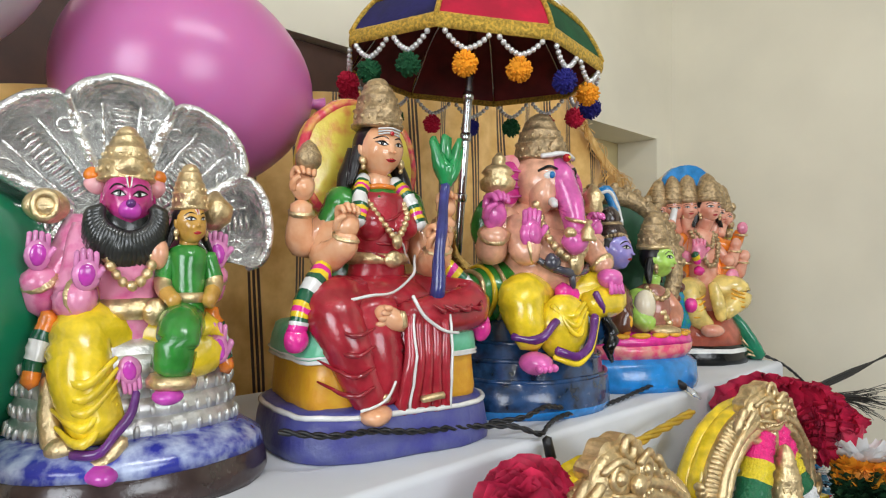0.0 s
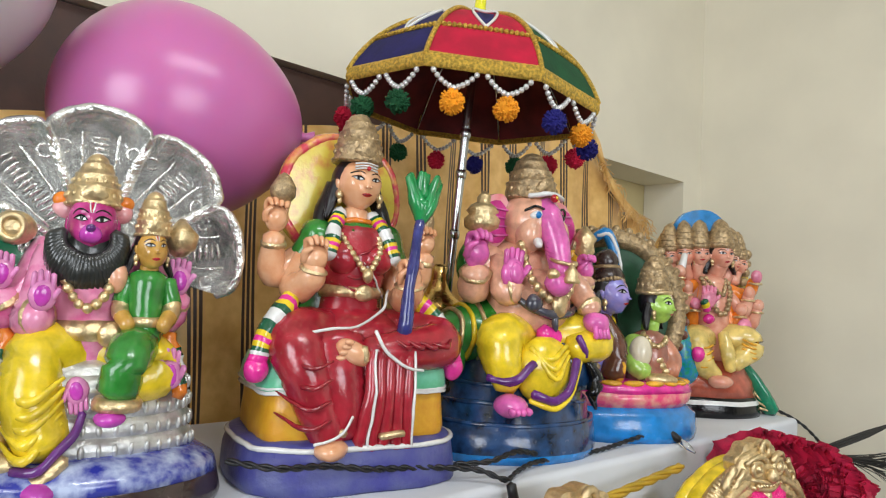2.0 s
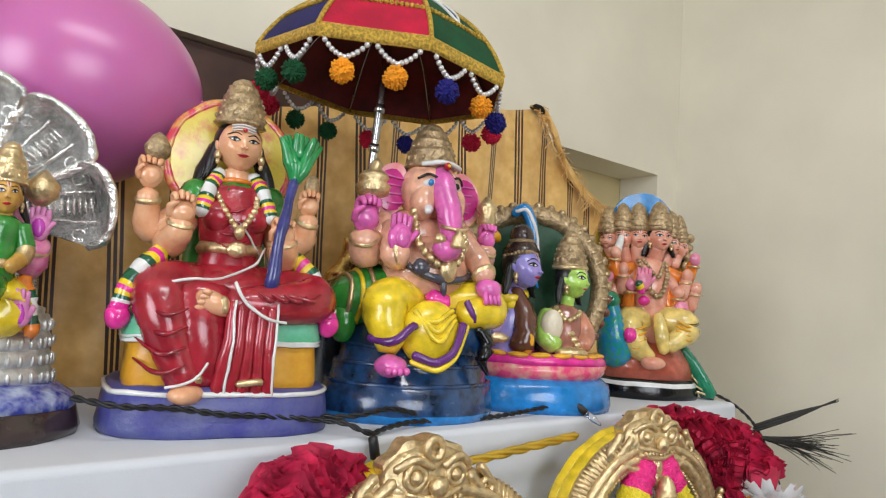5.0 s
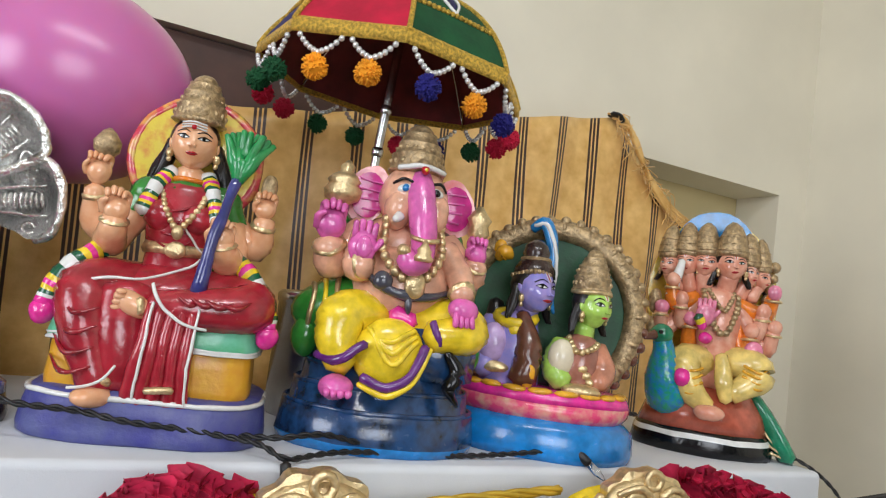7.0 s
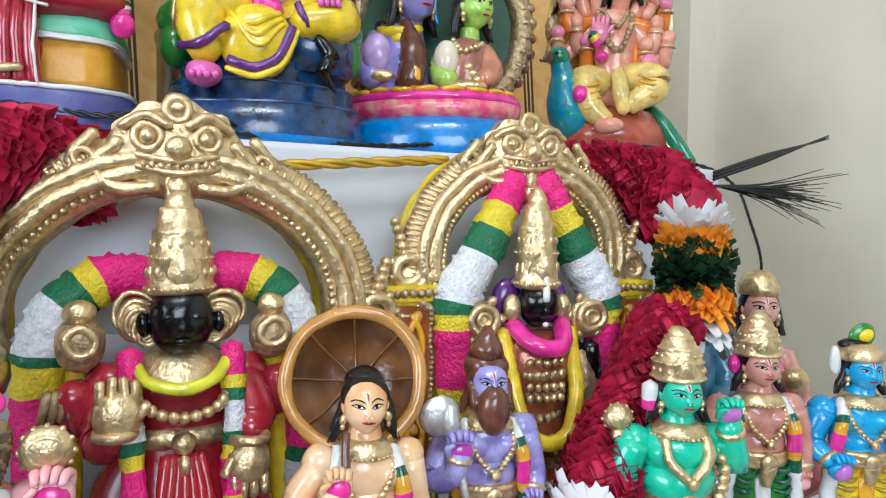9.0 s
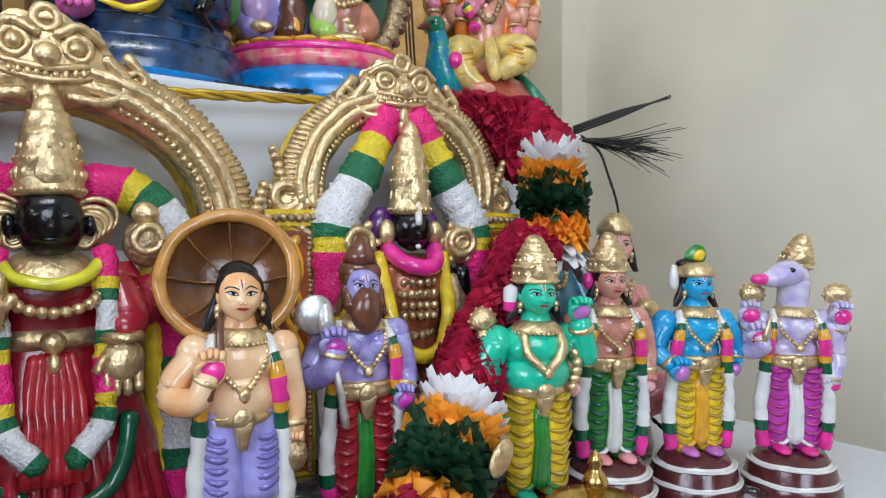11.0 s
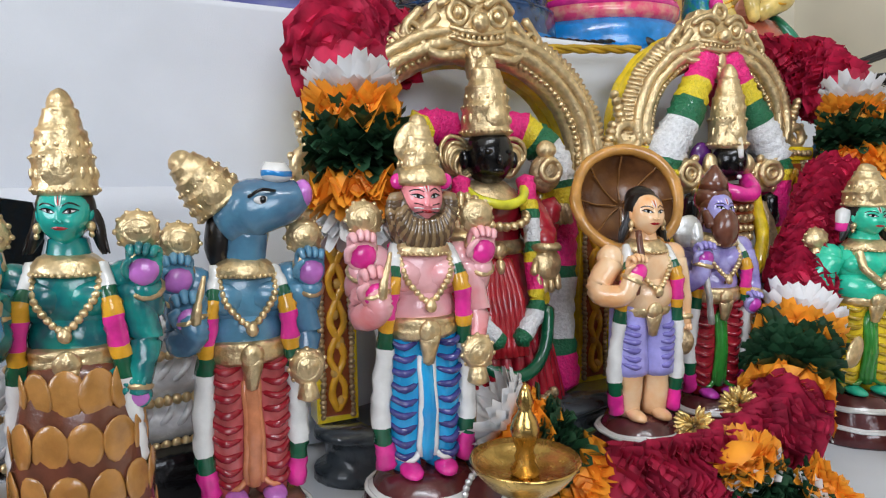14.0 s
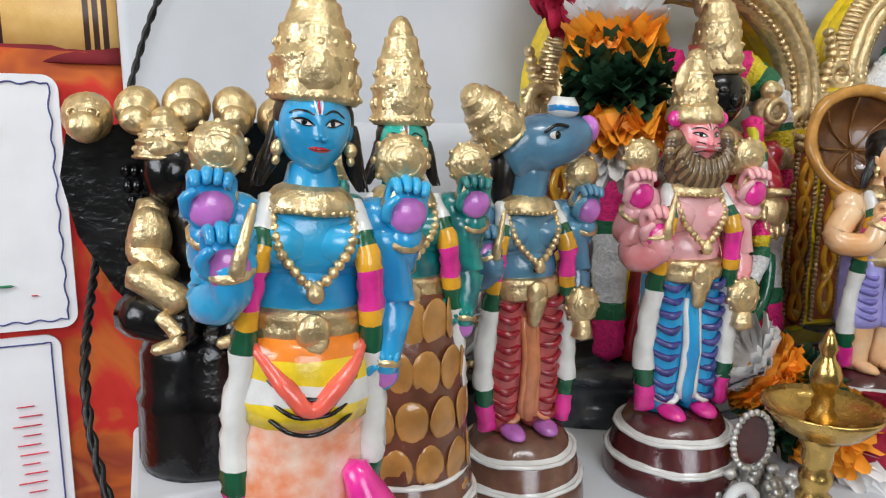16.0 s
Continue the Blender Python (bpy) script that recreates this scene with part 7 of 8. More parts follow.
# ---- other statues of the lower step ----
def seated_pair():
    s = Sculpt()
    PKD = paint("pink_drape", (0.70, 0.22, 0.30))
    s.lathe([(9.5, 0), (9.8, 1), (9.0, 4.5), (6, 5.2)], (0, 0, 0), BROWN, sy=0.7, n=26)
    for x, skin, robe, turn, h in ((-4.2, paint("dusk_blue", (0.06, 0.20, 0.30)), PAINTS["dusk_blue"], 12, 1.0), (4.4, paint("rose_face", (0.72, 0.34, 0.28)), PKD, -6, -1.2)):
        s.tube([(x, 0, 5), (x, -0.4, 12), (x, -0.4, 19 + h), (x, 0, 23 + h)], [5.2, 3.8, 3.6, 2.4], robe, n=18)
        for k in (-1, 1):
            s.tube([(x + k * 3.0, 0, 22 + h), (x + k * 4.6, -1.4, 17 + h), (x + k * 2.6, -4.0, 15.5 + h)], [1.6, 1.5, 1.1], skin, n=12)
            s.tube([(x + k * 1.5, -1.5, 8), (x + k * 4.6, -4.2, 8.4), (x + k * 1.4, -5.4, 6.6)], [2.4, 2.4, 1.4], robe, n=12)
        s.tube([(x, -0.4, 22 + h), (x, -0.6, 25 + h)], 1.2, skin)
        s.beads([(x - 2.0, -1.6, 23.4 + h), (x, -4.0, 20.6 + h), (x + 2.0, -1.6, 23.4 + h)], 0.4, GOLD)
        s.lathe([(1.4, 0.8), (2.6, 0.0), (2.4, -0.5)], (x, -0.5, 23 + h), GOLD, sy=0.85)
        head(s, (x, -1.0, 27.6 + h), 2.3, skin, turn=turn)
    s.ell((7.2, -3.6, 18.6), (1.6, 1.4, 1.4), GOLD)
    s.lathe([(2.2, 0), (2.3, 0.8), (1.8, 2.0), (0.9, 2.8)], (4.4, -0.4, 28.0), GOLD)
    s.tube([(-4.2, 0, 30.2), (-4.6, 0.2, 33)], [2.0, 0.6], SKY)
    for i in range(5):
        s.ell((-4.2 + 1.2 * np.cos(i), -2.6, 30.2 + 0.3 * i), (0.9, 0.4, 0.25), WHITE, n=8, k=5)
    return s


seated_pair().thing("statue", place(1.135, 0.275, TABLE, -28), "seated pair of statues, one dusky blue, one rose", "statue")


def hooded_black():
    s = Sculpt()
    s.lathe([(4.5, 0), (4.7, 0.6), (4.5, 4.0), (4.6, 4.4), (4.3, 5.0), (4.3, 7.2), (3.8, 8.4), (3, 9)], (0, 0, 0), BLACK, sy=0.85, n=26)
    s.tube([(0, 0.4, 8), (0, 0.2, 12), (0, 0.2, 16)], [3.4, 2.6, 2.2], BLACK, n=14)
    s.tube([(-1.5, -1, 9.4), (-3.6, -3.0, 10.2), (-1.0, -4.2, 9.4)], [1.6, 1.5, 1.2], BLACK, n=12)
    s.tube([(1.5, -1, 9.4), (4.6, -3.2, 10.0), (1.0, -4.2, 9.0)], [1.7, 1.7, 1.2], BLACK, n=12)
    s.plate([(-2.8, 7.0), (-5.6, 10.5), (-7.4, 14), (-8.1, 17.5), (-7.6, 20.0), (-3.4, 20.8), (3.4, 20.8), (7.6, 20.0), (8.1, 17.5), (7.2, 14), (5.6, 10.5), (2.8, 7.0)], 2.2, 3.8, BLACK, dome=-0.6)
    for j in range(7):
        for i in range(3):
            s.ell((-4.6 + 0.5 * i + 0.22 * (7 - j) * 0.6, 1.8, 12.4 + 0.9 * j), (0.3, 0.25, 0.4), BLACK, n=6, k=5)
    for i in range(5):
        x = -6.2 + 2.7 * i
        s.ell((x, 1.4, 21.0 + 0.4 * (2 - abs(i - 2))), (1.35, 1.3, 1.45), GOLD, n=14, k=10)
        s.ell((x, 0.4, 20.4 + 0.4 * (2 - abs(i - 2))), (1.0, 1.0, 0.9), GOLD, n=12, k=8)
        for k in (-1, 1):
            s.ring((x + 0.5 * k, 0.2, 21.2), 0.28, 0.1, GOLD, rot=(90, 0, 0), n=8, k=5)
    s.ell((-1.6, -0.6, 17.8), (1.7, 1.6, 2.0), BLACK)
    s.tube([(-2.8, -0.4, 16), (-3.4, -1.4, 13.6), (-2.2, -2.8, 12.4)], [1.0, 1.0, 0.8], GOLD, n=10)
    crown(s, (-2.0, -0.2, 18.6), 1.6, 3.0)
    s.ell((-3.0, -1.6, 14.4), (1.2, 1.0, 1.7), GOLD)
    s.tube([(-3.6, -3.6, 12.6), (-1.4, -4.6, 11.0)], [0.9, 0.8], GOLD)
    for x in (-2.4, 1.0):
        s.tube([(x, -4.6, 10.4), (x + 0.8, -5.2, 9.2), (x - 0.5, -5.4, 8.8)], [0.5, 0.5, 0.3], GOLD, n=8)
    return s


hooded_black().thing("statue", place(0.097, 0.225, TABLE + 0.055, -6), "black statue under a hood with gilded serpent heads", "statue")
block("pedestal_box", 0.045, 0.15, 0.18, 0.29, TABLE, TABLE + 0.055, LINEN, "small box wrapped in white cloth", "box", "", 0.004)


def white_serpent_bed():
    s = Sculpt()
    s.lathe([(11.5, 0), (11.5, 5.2), (10.8, 6.0)], (0, 0, 0), BLACK, sy=0.42, n=30)
    PEARL = paint("pearl_white", (0.70, 0.71, 0.72), rough=0.25)
    for j in range(3):
        s.tube([(-10.5 + j, 0, 8.0 + 3.6 * j), (0, -0.8, 7.8 + 3.6 * j), (10.5 - j, 0, 8.0 + 3.6 * j)], [1.6, 2.2, 1.6], PEARL, n=12)
        s.beads([(-10.5 + j, -2.0, 6.3 + 3.6 * j), (0, -3.0, 6.1 + 3.6 * j), (10.5 - j, -2.0, 6.3 + 3.6 * j)], 0.42, GOLD)
        for i in range(14):
            x = -9.4 + 1.45 * i
            s.tube([(x, -2.2, 7.2 + 3.6 * j), (x + 0.9, -2.8, 8.2 + 3.6 * j), (x + 1.6, -2.0, 9.2 + 3.6 * j)], 0.28, PEARL, n=6)
    s.ell((-2, 0, 18.5), (7.5, 2.6, 2.2), PEARL)
    return s


white_serpent_bed().thing("statue", place(0.235, 0.315, TABLE, 0), "white ribbed serpent-bed sculpture on a glossy black base", "sculpture")


# ---- hanging cloths ----
def cloth_top(x):
    return float(np.interp(x, (-0.9, 0.15, 0.55, 0.875, 1.19, 1.27, 1.36, 1.46), (1.38, 1.475, 1.542, 1.612, 1.69, 1.60, 1.525, 1.50)))


def back_cloth(u, v):
    x = -0.85 + 2.31 * u
    top = cloth_top(x)
    z = top + (0.95 - top) * v
    y = 0.812 + 0.010 * math.sin(x * 23 + 2 * v) * (0.3 + v) + 0.006 * math.sin(x * 51 + 5 * v + 1.0)
    lean = 0.05 * max(0, x - 0.9) * (1 - v)
    return (x + lean, y, z)


drape("striped_cloth", back_cloth, 160, 24, SILK, "gold silk cloth with dark stripes hung over the niche", "cloth", "", None, lambda u, v: (2.31 * u + 0.03 * (1 - v), v))
fr = Sculpt(1.0)
for i in range(90):
    x = 1.17 + 0.29 * random.random()
    z = cloth_top(x) + 0.004
    fr.tube([(x, 0.80, z), (x + random.uniform(-0.012, 0.03), 0.79 + random.uniform(-0.01, 0.01), z - 0.02 + random.uniform(-0.012, 0.02)), (x + random.uniform(-0.02, 0.045), 0.785, z - 0.035 + random.uniform(-0.03, 0.02))], 0.0011, SILK, n=4, span=2)
for q in range(4):
    fr.tube([(1.17 + 0.012 * q, 0.800, 1.688 - 0.006 * q), (1.205 + 0.01 * q, 0.790, 1.682 - 0.01 * q), (1.255 + 0.006 * q, 0.790, 1.612 - 0.008 * q), (1.33, 0.788, 1.545 - 0.006 * q), (1.41, 0.79, 1.512 - 0.007 * q)], [0.0035, 0.006, 0.0045, 0.005, 0.003], SILK, n=6, span=6, flat=0.5)
clip = empty("clip", pose(1.188, 0.796, 1.682, 0, 25, -8), "black plastic clip holding the gold cloth's corner", "clip")
for k in (-1, 1):
    s = Sculpt(1.0)
    s.tube([(-0.014, 0.004 * k, 0.0), (0.0, 0.006 * k, 0.004), (0.014, 0.003 * k, 0.002)], [0.007, 0.008, 0.005], RUBBER, n=8, span=4, flat=0.45)
    s.part("jaw", clip)
fr.thing("cloth_fringe", Matrix(), "frayed gathered edge of the gold silk cloth", "fringe")


def hanging(x0, x1, y, z0, z1, f, d=0.004):
    return lambda u, v: (x0 + (x1 - x0) * u, y + d * math.sin(f * u + 1.5 * v) + 0.5 * d * math.sin(2.3 * f * u + 2), z1 + (z0 - z1) * v)


drape("side_cloth_gold", hanging(-0.75, 0.051, 0.452, 1.008, 1.30, 22), 60, 8, SILK, "gold striped silk hung beside the steps", "cloth", "", None, lambda u, v: (0.793 * u + 0.028, v))
gold_border = drape("border", hanging(-0.75, 0.0512, 0.4478, 1.002, 1.016, 22), 60, 2, surface("maroon_border", (0.20, 0.008, 0.014), rough=0.8), "", "", "", bpy.data.objects["side_cloth_gold"])
tagged(gold_border, "woven maroon border")
drape("side_cloth_red", hanging(-0.75, 0.0515, 0.446, 0.0, 1.012, 20, 0.005), 70, 30, PRINT, "red and orange printed cloth hung below the gold silk", "cloth")
drape("riser_cloth", hanging(0.055, 1.268, 0.371, 0.695, 0.955, 30, 0.0026), 120, 12, LINEN, "white cloth tucked over the riser of the step", "cloth")

# ---- written cards ----
CARD = surface("card_white", (0.80, 0.80, 0.82), rough=0.5, vary=0.03, bump=0.05)
INKRED = surface("ink_red", (0.55, 0.02, 0.04), rough=0.5)
INKBLUE = surface("ink_blue", (0.05, 0.06, 0.22), rough=0.5)
INKGREEN = surface("ink_green", (0.02, 0.25, 0.10), rough=0.5)


def written_card(m, w, h, wave, rows):
    """A card with a hand-drawn wavy border and bars in place of its writing."""
    top = empty("written_card", m, "white card with a hand-drawn border and coloured writing", "card", "written cards")
    n = 8
    r = 0.012
    line = []
    for cx, cz, a in ((w / 2 - r, h / 2 - r, 0), (-w / 2 + r, h / 2 - r, 90), (-w / 2 + r, -h / 2 + r, 180), (w / 2 - r, -h / 2 + r, 270)):
        line += [(cx + r * math.cos(radians(a + 90 * k / n)), cz + r * math.sin(radians(a + 90 * k / n))) for k in range(n + 1)]
    s = Sculpt(1.0)
    s.plate(line, 0.0, 0.0025, CARD)
    s.part("sheet", top)
    s = Sculpt(1.0)
    e = 0.007
    pts = []
    for (x0, z0), (x1, z1) in (((-w / 2 + e, h / 2 - e), (w / 2 - e, h / 2 - e)), ((w / 2 - e, h / 2 - e), (w / 2 - e, -h / 2 + e)), ((w / 2 - e, -h / 2 + e), (-w / 2 + e, -h / 2 + e))):
        k = 26
        for i in range(k):
            t = i / k
            o = wave * math.sin(i * 1.9)
            pts.append((x0 + (x1 - x0) * t + (o if x0 == x1 else 0), -0.0008, z0 + (z1 - z0) * t + (o if z0 == z1 else 0)))
    s.tube(pts, 0.0007, INKBLUE, n=5, span=2)
    s.part("border", top, "thin blue pen border")
    for x, z, bw, bh, mat in rows:
        s = Sculpt(1.0)
        s.tube([(x - bw / 2, -0.0008, z), (x, -0.001, z), (x + bw / 2, -0.0008, z)], bh, mat, n=6, span=2, flat=0.3)
        s.part("writing", top, "red handwriting" if mat == INKRED else "green handwriting")
    return top


written_card(pose(-0.071, 0.436, 0.888, -2, 0, -3), 0.15, 0.208, 0.0012, [(0.008, 0.062, 0.035, 0.007, INKRED), (0.012, -0.066, 0.034, 0.004, INKGREEN), (0.045, -0.075, 0.003, 0.002, INKRED)])
written_card(pose(-0.082, 0.434, 0.665, -2, 0, -2), 0.14, 0.225, 0.0, [*((0.040 + 0.003 * (i % 2), 0.052 - 0.0085 * i, 0.012 + 0.004 * (i % 3), 0.0018, INKRED) for i in range(13))])


# ---- balloons ----
def balloon(c, r, mat, label, rot=(0, 0, 0), tall=1.08):
    s = Sculpt(1.0)
    n, k = 40, 28
    prof = []
    for i in range(k + 1):
        t = math.pi * i / k
        z = -math.cos(t)
        w = math.sin(t) * (1 - 0.10 * (1 - z) ** 2 * 0.5)
        prof.append((max(0.004, r * w), r * tall * z))
    s.lathe(prof, (0, 0, 0), mat, n=n)
    ob = empty("balloon", pose(*c, *rot), label, "balloon", "balloons")
    s.part("skin", ob)
    s = Sculpt(1.0)
    s.lathe([(0.008, 0.0), (0.005, -0.006), (0.009, -0.016), (0.006, -0.017)], (0, 0, -r * tall + 0.003), mat, n=12)
    s.part("knot", ob)
    return ob


PINKLATEX = latex("pink_latex", (0.60, 0.16, 0.42))
balloon((0.309, 0.667, 1.479), 0.122, PINKLATEX, "glossy pink balloon tied behind the statues", (-86, 0, 62), 1.04)
balloon((0.068, 0.650, 1.560), 0.115, latex("white_latex", (0.62, 0.60, 0.61)), "white balloon tied behind the statues", (10, 12, 0), 1.05)
balloon((0.078, 0.640, 1.248), 0.118, latex("green_latex", (0.01, 0.22, 0.10)), "dark green balloon lying behind the statues", (0, 20, 0), 1.04)


# ---- ceremonial umbrella ----
def umbrella():
    top = empty("ceremonial_umbrella", pose(0.630, 0.598, SHELF, 2, 3, 0), "small embroidered ceremonial umbrella on a steel pole", "umbrella")
    fabric = {"blue": surface("blue_velvet", (0.012, 0.010, 0.085), rough=0.95, vary=0.3, bump=0.4), "red": surface("red_velvet", (0.46, 0.006, 0.035), rough=0.95, vary=0.2, bump=0.4),
              "green": surface("green_velvet", (0.005, 0.065, 0.02), rough=0.95, vary=0.3, bump=0.4)}
    LINING = surface("maroon_lining", (0.16, 0.022, 0.024), rough=0.8, vary=0.3)
    ZARI = surface("gold_braid", (0.62, 0.40, 0.06), rough=0.45, metal=0.5, vary=0.4, scale=300, bump=1.0, fine=900, depth=0.002)
    PEARLS = surface("silver_beads", (0.68, 0.68, 0.68), rough=0.25, metal=0.5, vary=0.1)
    R, H, Z = 0.163, 0.112, 0.432

    def dome(a, t):
        """A point of the canopy: a from 0 to 8 round, t from 0 (top) to 1 (rim)."""
        f = a - math.floor(a)
        flat = math.cos(math.pi / 8) / math.cos((f - 0.5) * math.pi / 4)
        r = R * math.sin(t * 1.25) / math.sin(1.25) * (1 - t + t * flat * 1.04)
        h = H * (math.cos(t * 1.25) - math.cos(1.25)) / (1 - math.cos(1.25))
        w = a * math.pi / 4 + radians(-196)
        return Vector((r * math.cos(w), r * math.sin(w), Z + h))
    bd = Sculpt(1.0)
    bd.ell((0, 0, 0), 0.0033, PEARLS, n=9, k=7)
    bead_mesh = bd.mesh("bead")
    order = ("blue", "red", "green", "blue", "red", "green", "blue", "green")
    for i in range(8):
        for nm, off, mat in (("panel", 0.0, fabric[order[i]]), ("lining", -0.0035, LINING)):
            s = Sculpt(1.0)
            n, k = 8, 10
            v = [dome(i + u / n * 0.999, q / k) + Vector((0, 0, off)) for q in range(k + 1) for u in range(n + 1)]
            s.add([tuple(p) for p in v], [(q * (n + 1) + u, q * (n + 1) + u + 1, (q + 1) * (n + 1) + u + 1, (q + 1) * (n + 1) + u) for q in range(k) for u in range(n)], mat)
            pn = s.part(nm, top, "%s velvet panel" % order[i] if nm == "panel" else "dark maroon lining")
            if nm == "panel":
                # leaf motif stitched on the panel
                s = Sculpt(1.0)
                o = [tuple(dome(i + 0.5 + x, t) + Vector((0, 0, 0.002))) for x, t in ((0, 0.72), (0.11, 0.61), (0.2, 0.48), (0.17, 0.42), (0.0, 0.48), (-0.17, 0.42), (-0.2, 0.48), (-0.11, 0.61), (0, 0.72))]
                s.tube(o, 0.0019, WHITE, n=6, span=3)
                s.part("motif", pn, "white stitched leaf")
                s = Sculpt(1.0)
                o = [tuple(dome(i + 0.5 + x, t) + Vector((0, 0, 0.001))) for x, t in ((0, 0.68), (0.09, 0.6), (0.15, 0.49), (0, 0.53), (-0.15, 0.49), (-0.09, 0.6))]
                s.add(o + [tuple(dome(i + 0.5, 0.52) + Vector((0, 0, 0.002)))], [(q, (q + 1) % 6, 6) for q in range(6)], fabric["blue"] if order[i] != "blue" else GOLD)
                s.part("motif_fill", pn, "dark leaf centre")
        s = Sculpt(1.0)
        s.tube([tuple(dome(i, t) + Vector((0, 0, 0.002))) for t in np.linspace(0.1, 1, 10)], 0.0030, ZARI, n=7, span=2)
        s.part("seam_braid", top, "gold braid")
        s = Sculpt(1.0)
        s.beads([tuple(dome(i + u * 0.999, 0.74) + Vector((0, 0, 0.002))) for u in np.linspace(0, 1, 7)], 0.0032, ZARI, step=0.006)
        s.part("chain_braid", top, "gold chain braid")
        s = Sculpt(1.0)
        n = 10
        v = [dome(i + u / n * 0.9999, 1.0) * Vector((1, 1, 1)).x for u in range(n + 1)]
        v = [(p.x * k, p.y * k, p.z + dz) for k, dz in ((0.975, 0.008), (1.006, 0.003), (1.012, -0.006), (1.0, -0.012), (0.985, -0.010)) for p in v]
        s.add(v, [(q * (n + 1) + u, q * (n + 1) + u + 1, (q + 1) * (n + 1) + u + 1, (q + 1) * (n + 1) + u) for q in range(4) for u in range(n)], ZARI)
        s.part("rim_braid", top, "gold rim braid")
        # bead strings and woollen balls
        for j in range(2):
            a, b = i + 0.06 + 0.47 * j, i + 0.47 + 0.47 * j
            p, q = dome(a, 1.0), dome(b, 1.0)
            p, q = p - Vector((0, 0, 0.012)), q - Vector((0, 0, 0.012))
            m = (p + q) / 2 - Vector((0, 0, 0.020))
            s = Sculpt(1.0)
            s.tube([tuple(p), tuple(m), tuple(q)], 0.0006, PEARLS, n=5, span=3)
            st = s.part("bead_string", top, "silver bead string")
            for k in range(11):
                f = (k + 0.5) / 11
                c = p.lerp(m, f * 2) if f < 0.5 else m.lerp(q, f * 2 - 1)
                bead = new("bead", bead_mesh)
                bead.parent, bead.location = st, c - Vector((0, 0, 0.0035 * math.sin(2 * math.pi * (f * 2 % 1) / 2)))
            key = order[i]
            col = {"blue": (GREENW, GREENW), "red": (ORANGEW, ORANGEW), "green": (NAVYW, ORANGEW if i < 4 else REDW)}[key] if i not in (3, 4, 7) else {3: (NAVYW, REDW), 4: (REDW, GREENW), 7: (REDW, REDW)}[i]
            s = Sculpt(1.0)
            c = np.array(m) - np.array((0, 0, 0.016))
            s.ell(tuple(c), 0.0118, col[j], n=12, k=9)
            for h in range(190):
                d = np.random.normal(size=3)
                d /= np.linalg.norm(d)
                s.tube([tuple(c + d * 0.008), tuple(c + d * random.uniform(0.0128, 0.0150))], [0.0020, 0.0012], col[j], n=4, span=1)
            s.part("wool_ball", st, "fluffy wool ball")
    s = Sculpt(1.0)
    for i in range(8):
        s.tube([tuple(dome(i, t) - Vector((0, 0, 0.006))) for t in (0.05, 0.5, 1.0)], 0.0016, STEEL, n=6, span=4)
    s.part("ribs", top, "thin steel ribs")
    s = Sculpt(1.0)
    s.tube([(0, 0, 0.16), (0, 0, 0.54)], 0.0058, STEEL, n=14, span=6)
    for z in (0.25, 0.33, 0.385):
        s.lathe([(0.0062, 0), (0.0075, 0.002), (0.0075, 0.01), (0.0062, 0.012)], (0, 0, z), STEEL, n=14)
    s.part("pole", top, "telescopic steel pole")
    s = Sculpt(1.0)
    LEMON = paint("lemon_plastic", (0.68, 0.66, 0.02))
    s.lathe([(0.016, 0), (0.018, 0.006), (0.012, 0.014), (0.008, 0.022), (0.007, 0.05), (0.010, 0.06), (0.004, 0.068)], (0, 0, Z + H - 0.004), LEMON, n=18)
    s.part("finial", top, "lemon yellow plastic finial")
    return top


GREENW = surface("green_wool", (0.004, 0.075, 0.022), rough=0.95)
ORANGEW = surface("orange_wool", (0.85, 0.33, 0.01), rough=0.95)
NAVYW = surface("navy_wool", (0.012, 0.01, 0.15), rough=0.95)
REDW = surface("red_wool", (0.5, 0.006, 0.04), rough=0.95)
umbrella()

# ---- vessels behind the large statues ----
s = Sculpt(1.0)
s.lathe([(0.047, 0), (0.050, 0.004), (0.050, 0.122), (0.052, 0.124), (0.052, 0.132), (0.048, 0.136), (0.02, 0.138)], (0, 0, 0), STEEL, n=32)
s.thing("steel_canister", place(0.612, 0.620, SHELF) @ Matrix.Diagonal((1, 1, 1.1, 1)), "cylindrical stainless steel canister with a lid", "canister")
s = Sculpt(1.0)
s.lathe([(0.034, 0), (0.036, 0.004), (0.030, 0.016), (0.018, 0.026), (0.012, 0.045), (0.012, 0.06), (0.006, 0.064)], (0, 0, 0), BRASS, n=26)
s.thing("brass_stand", place(0.634, 0.602, SHELF + 0.1518), "old brass socket holding the umbrella pole", "stand")
block("red_box", 0.76, 0.93, 0.62, 0.72, SHELF, SHELF + 0.075, cloth("red_felt", (0.34, 0.01, 0.012)), "red cloth-covered box behind the statues", "box", "", 0.006)


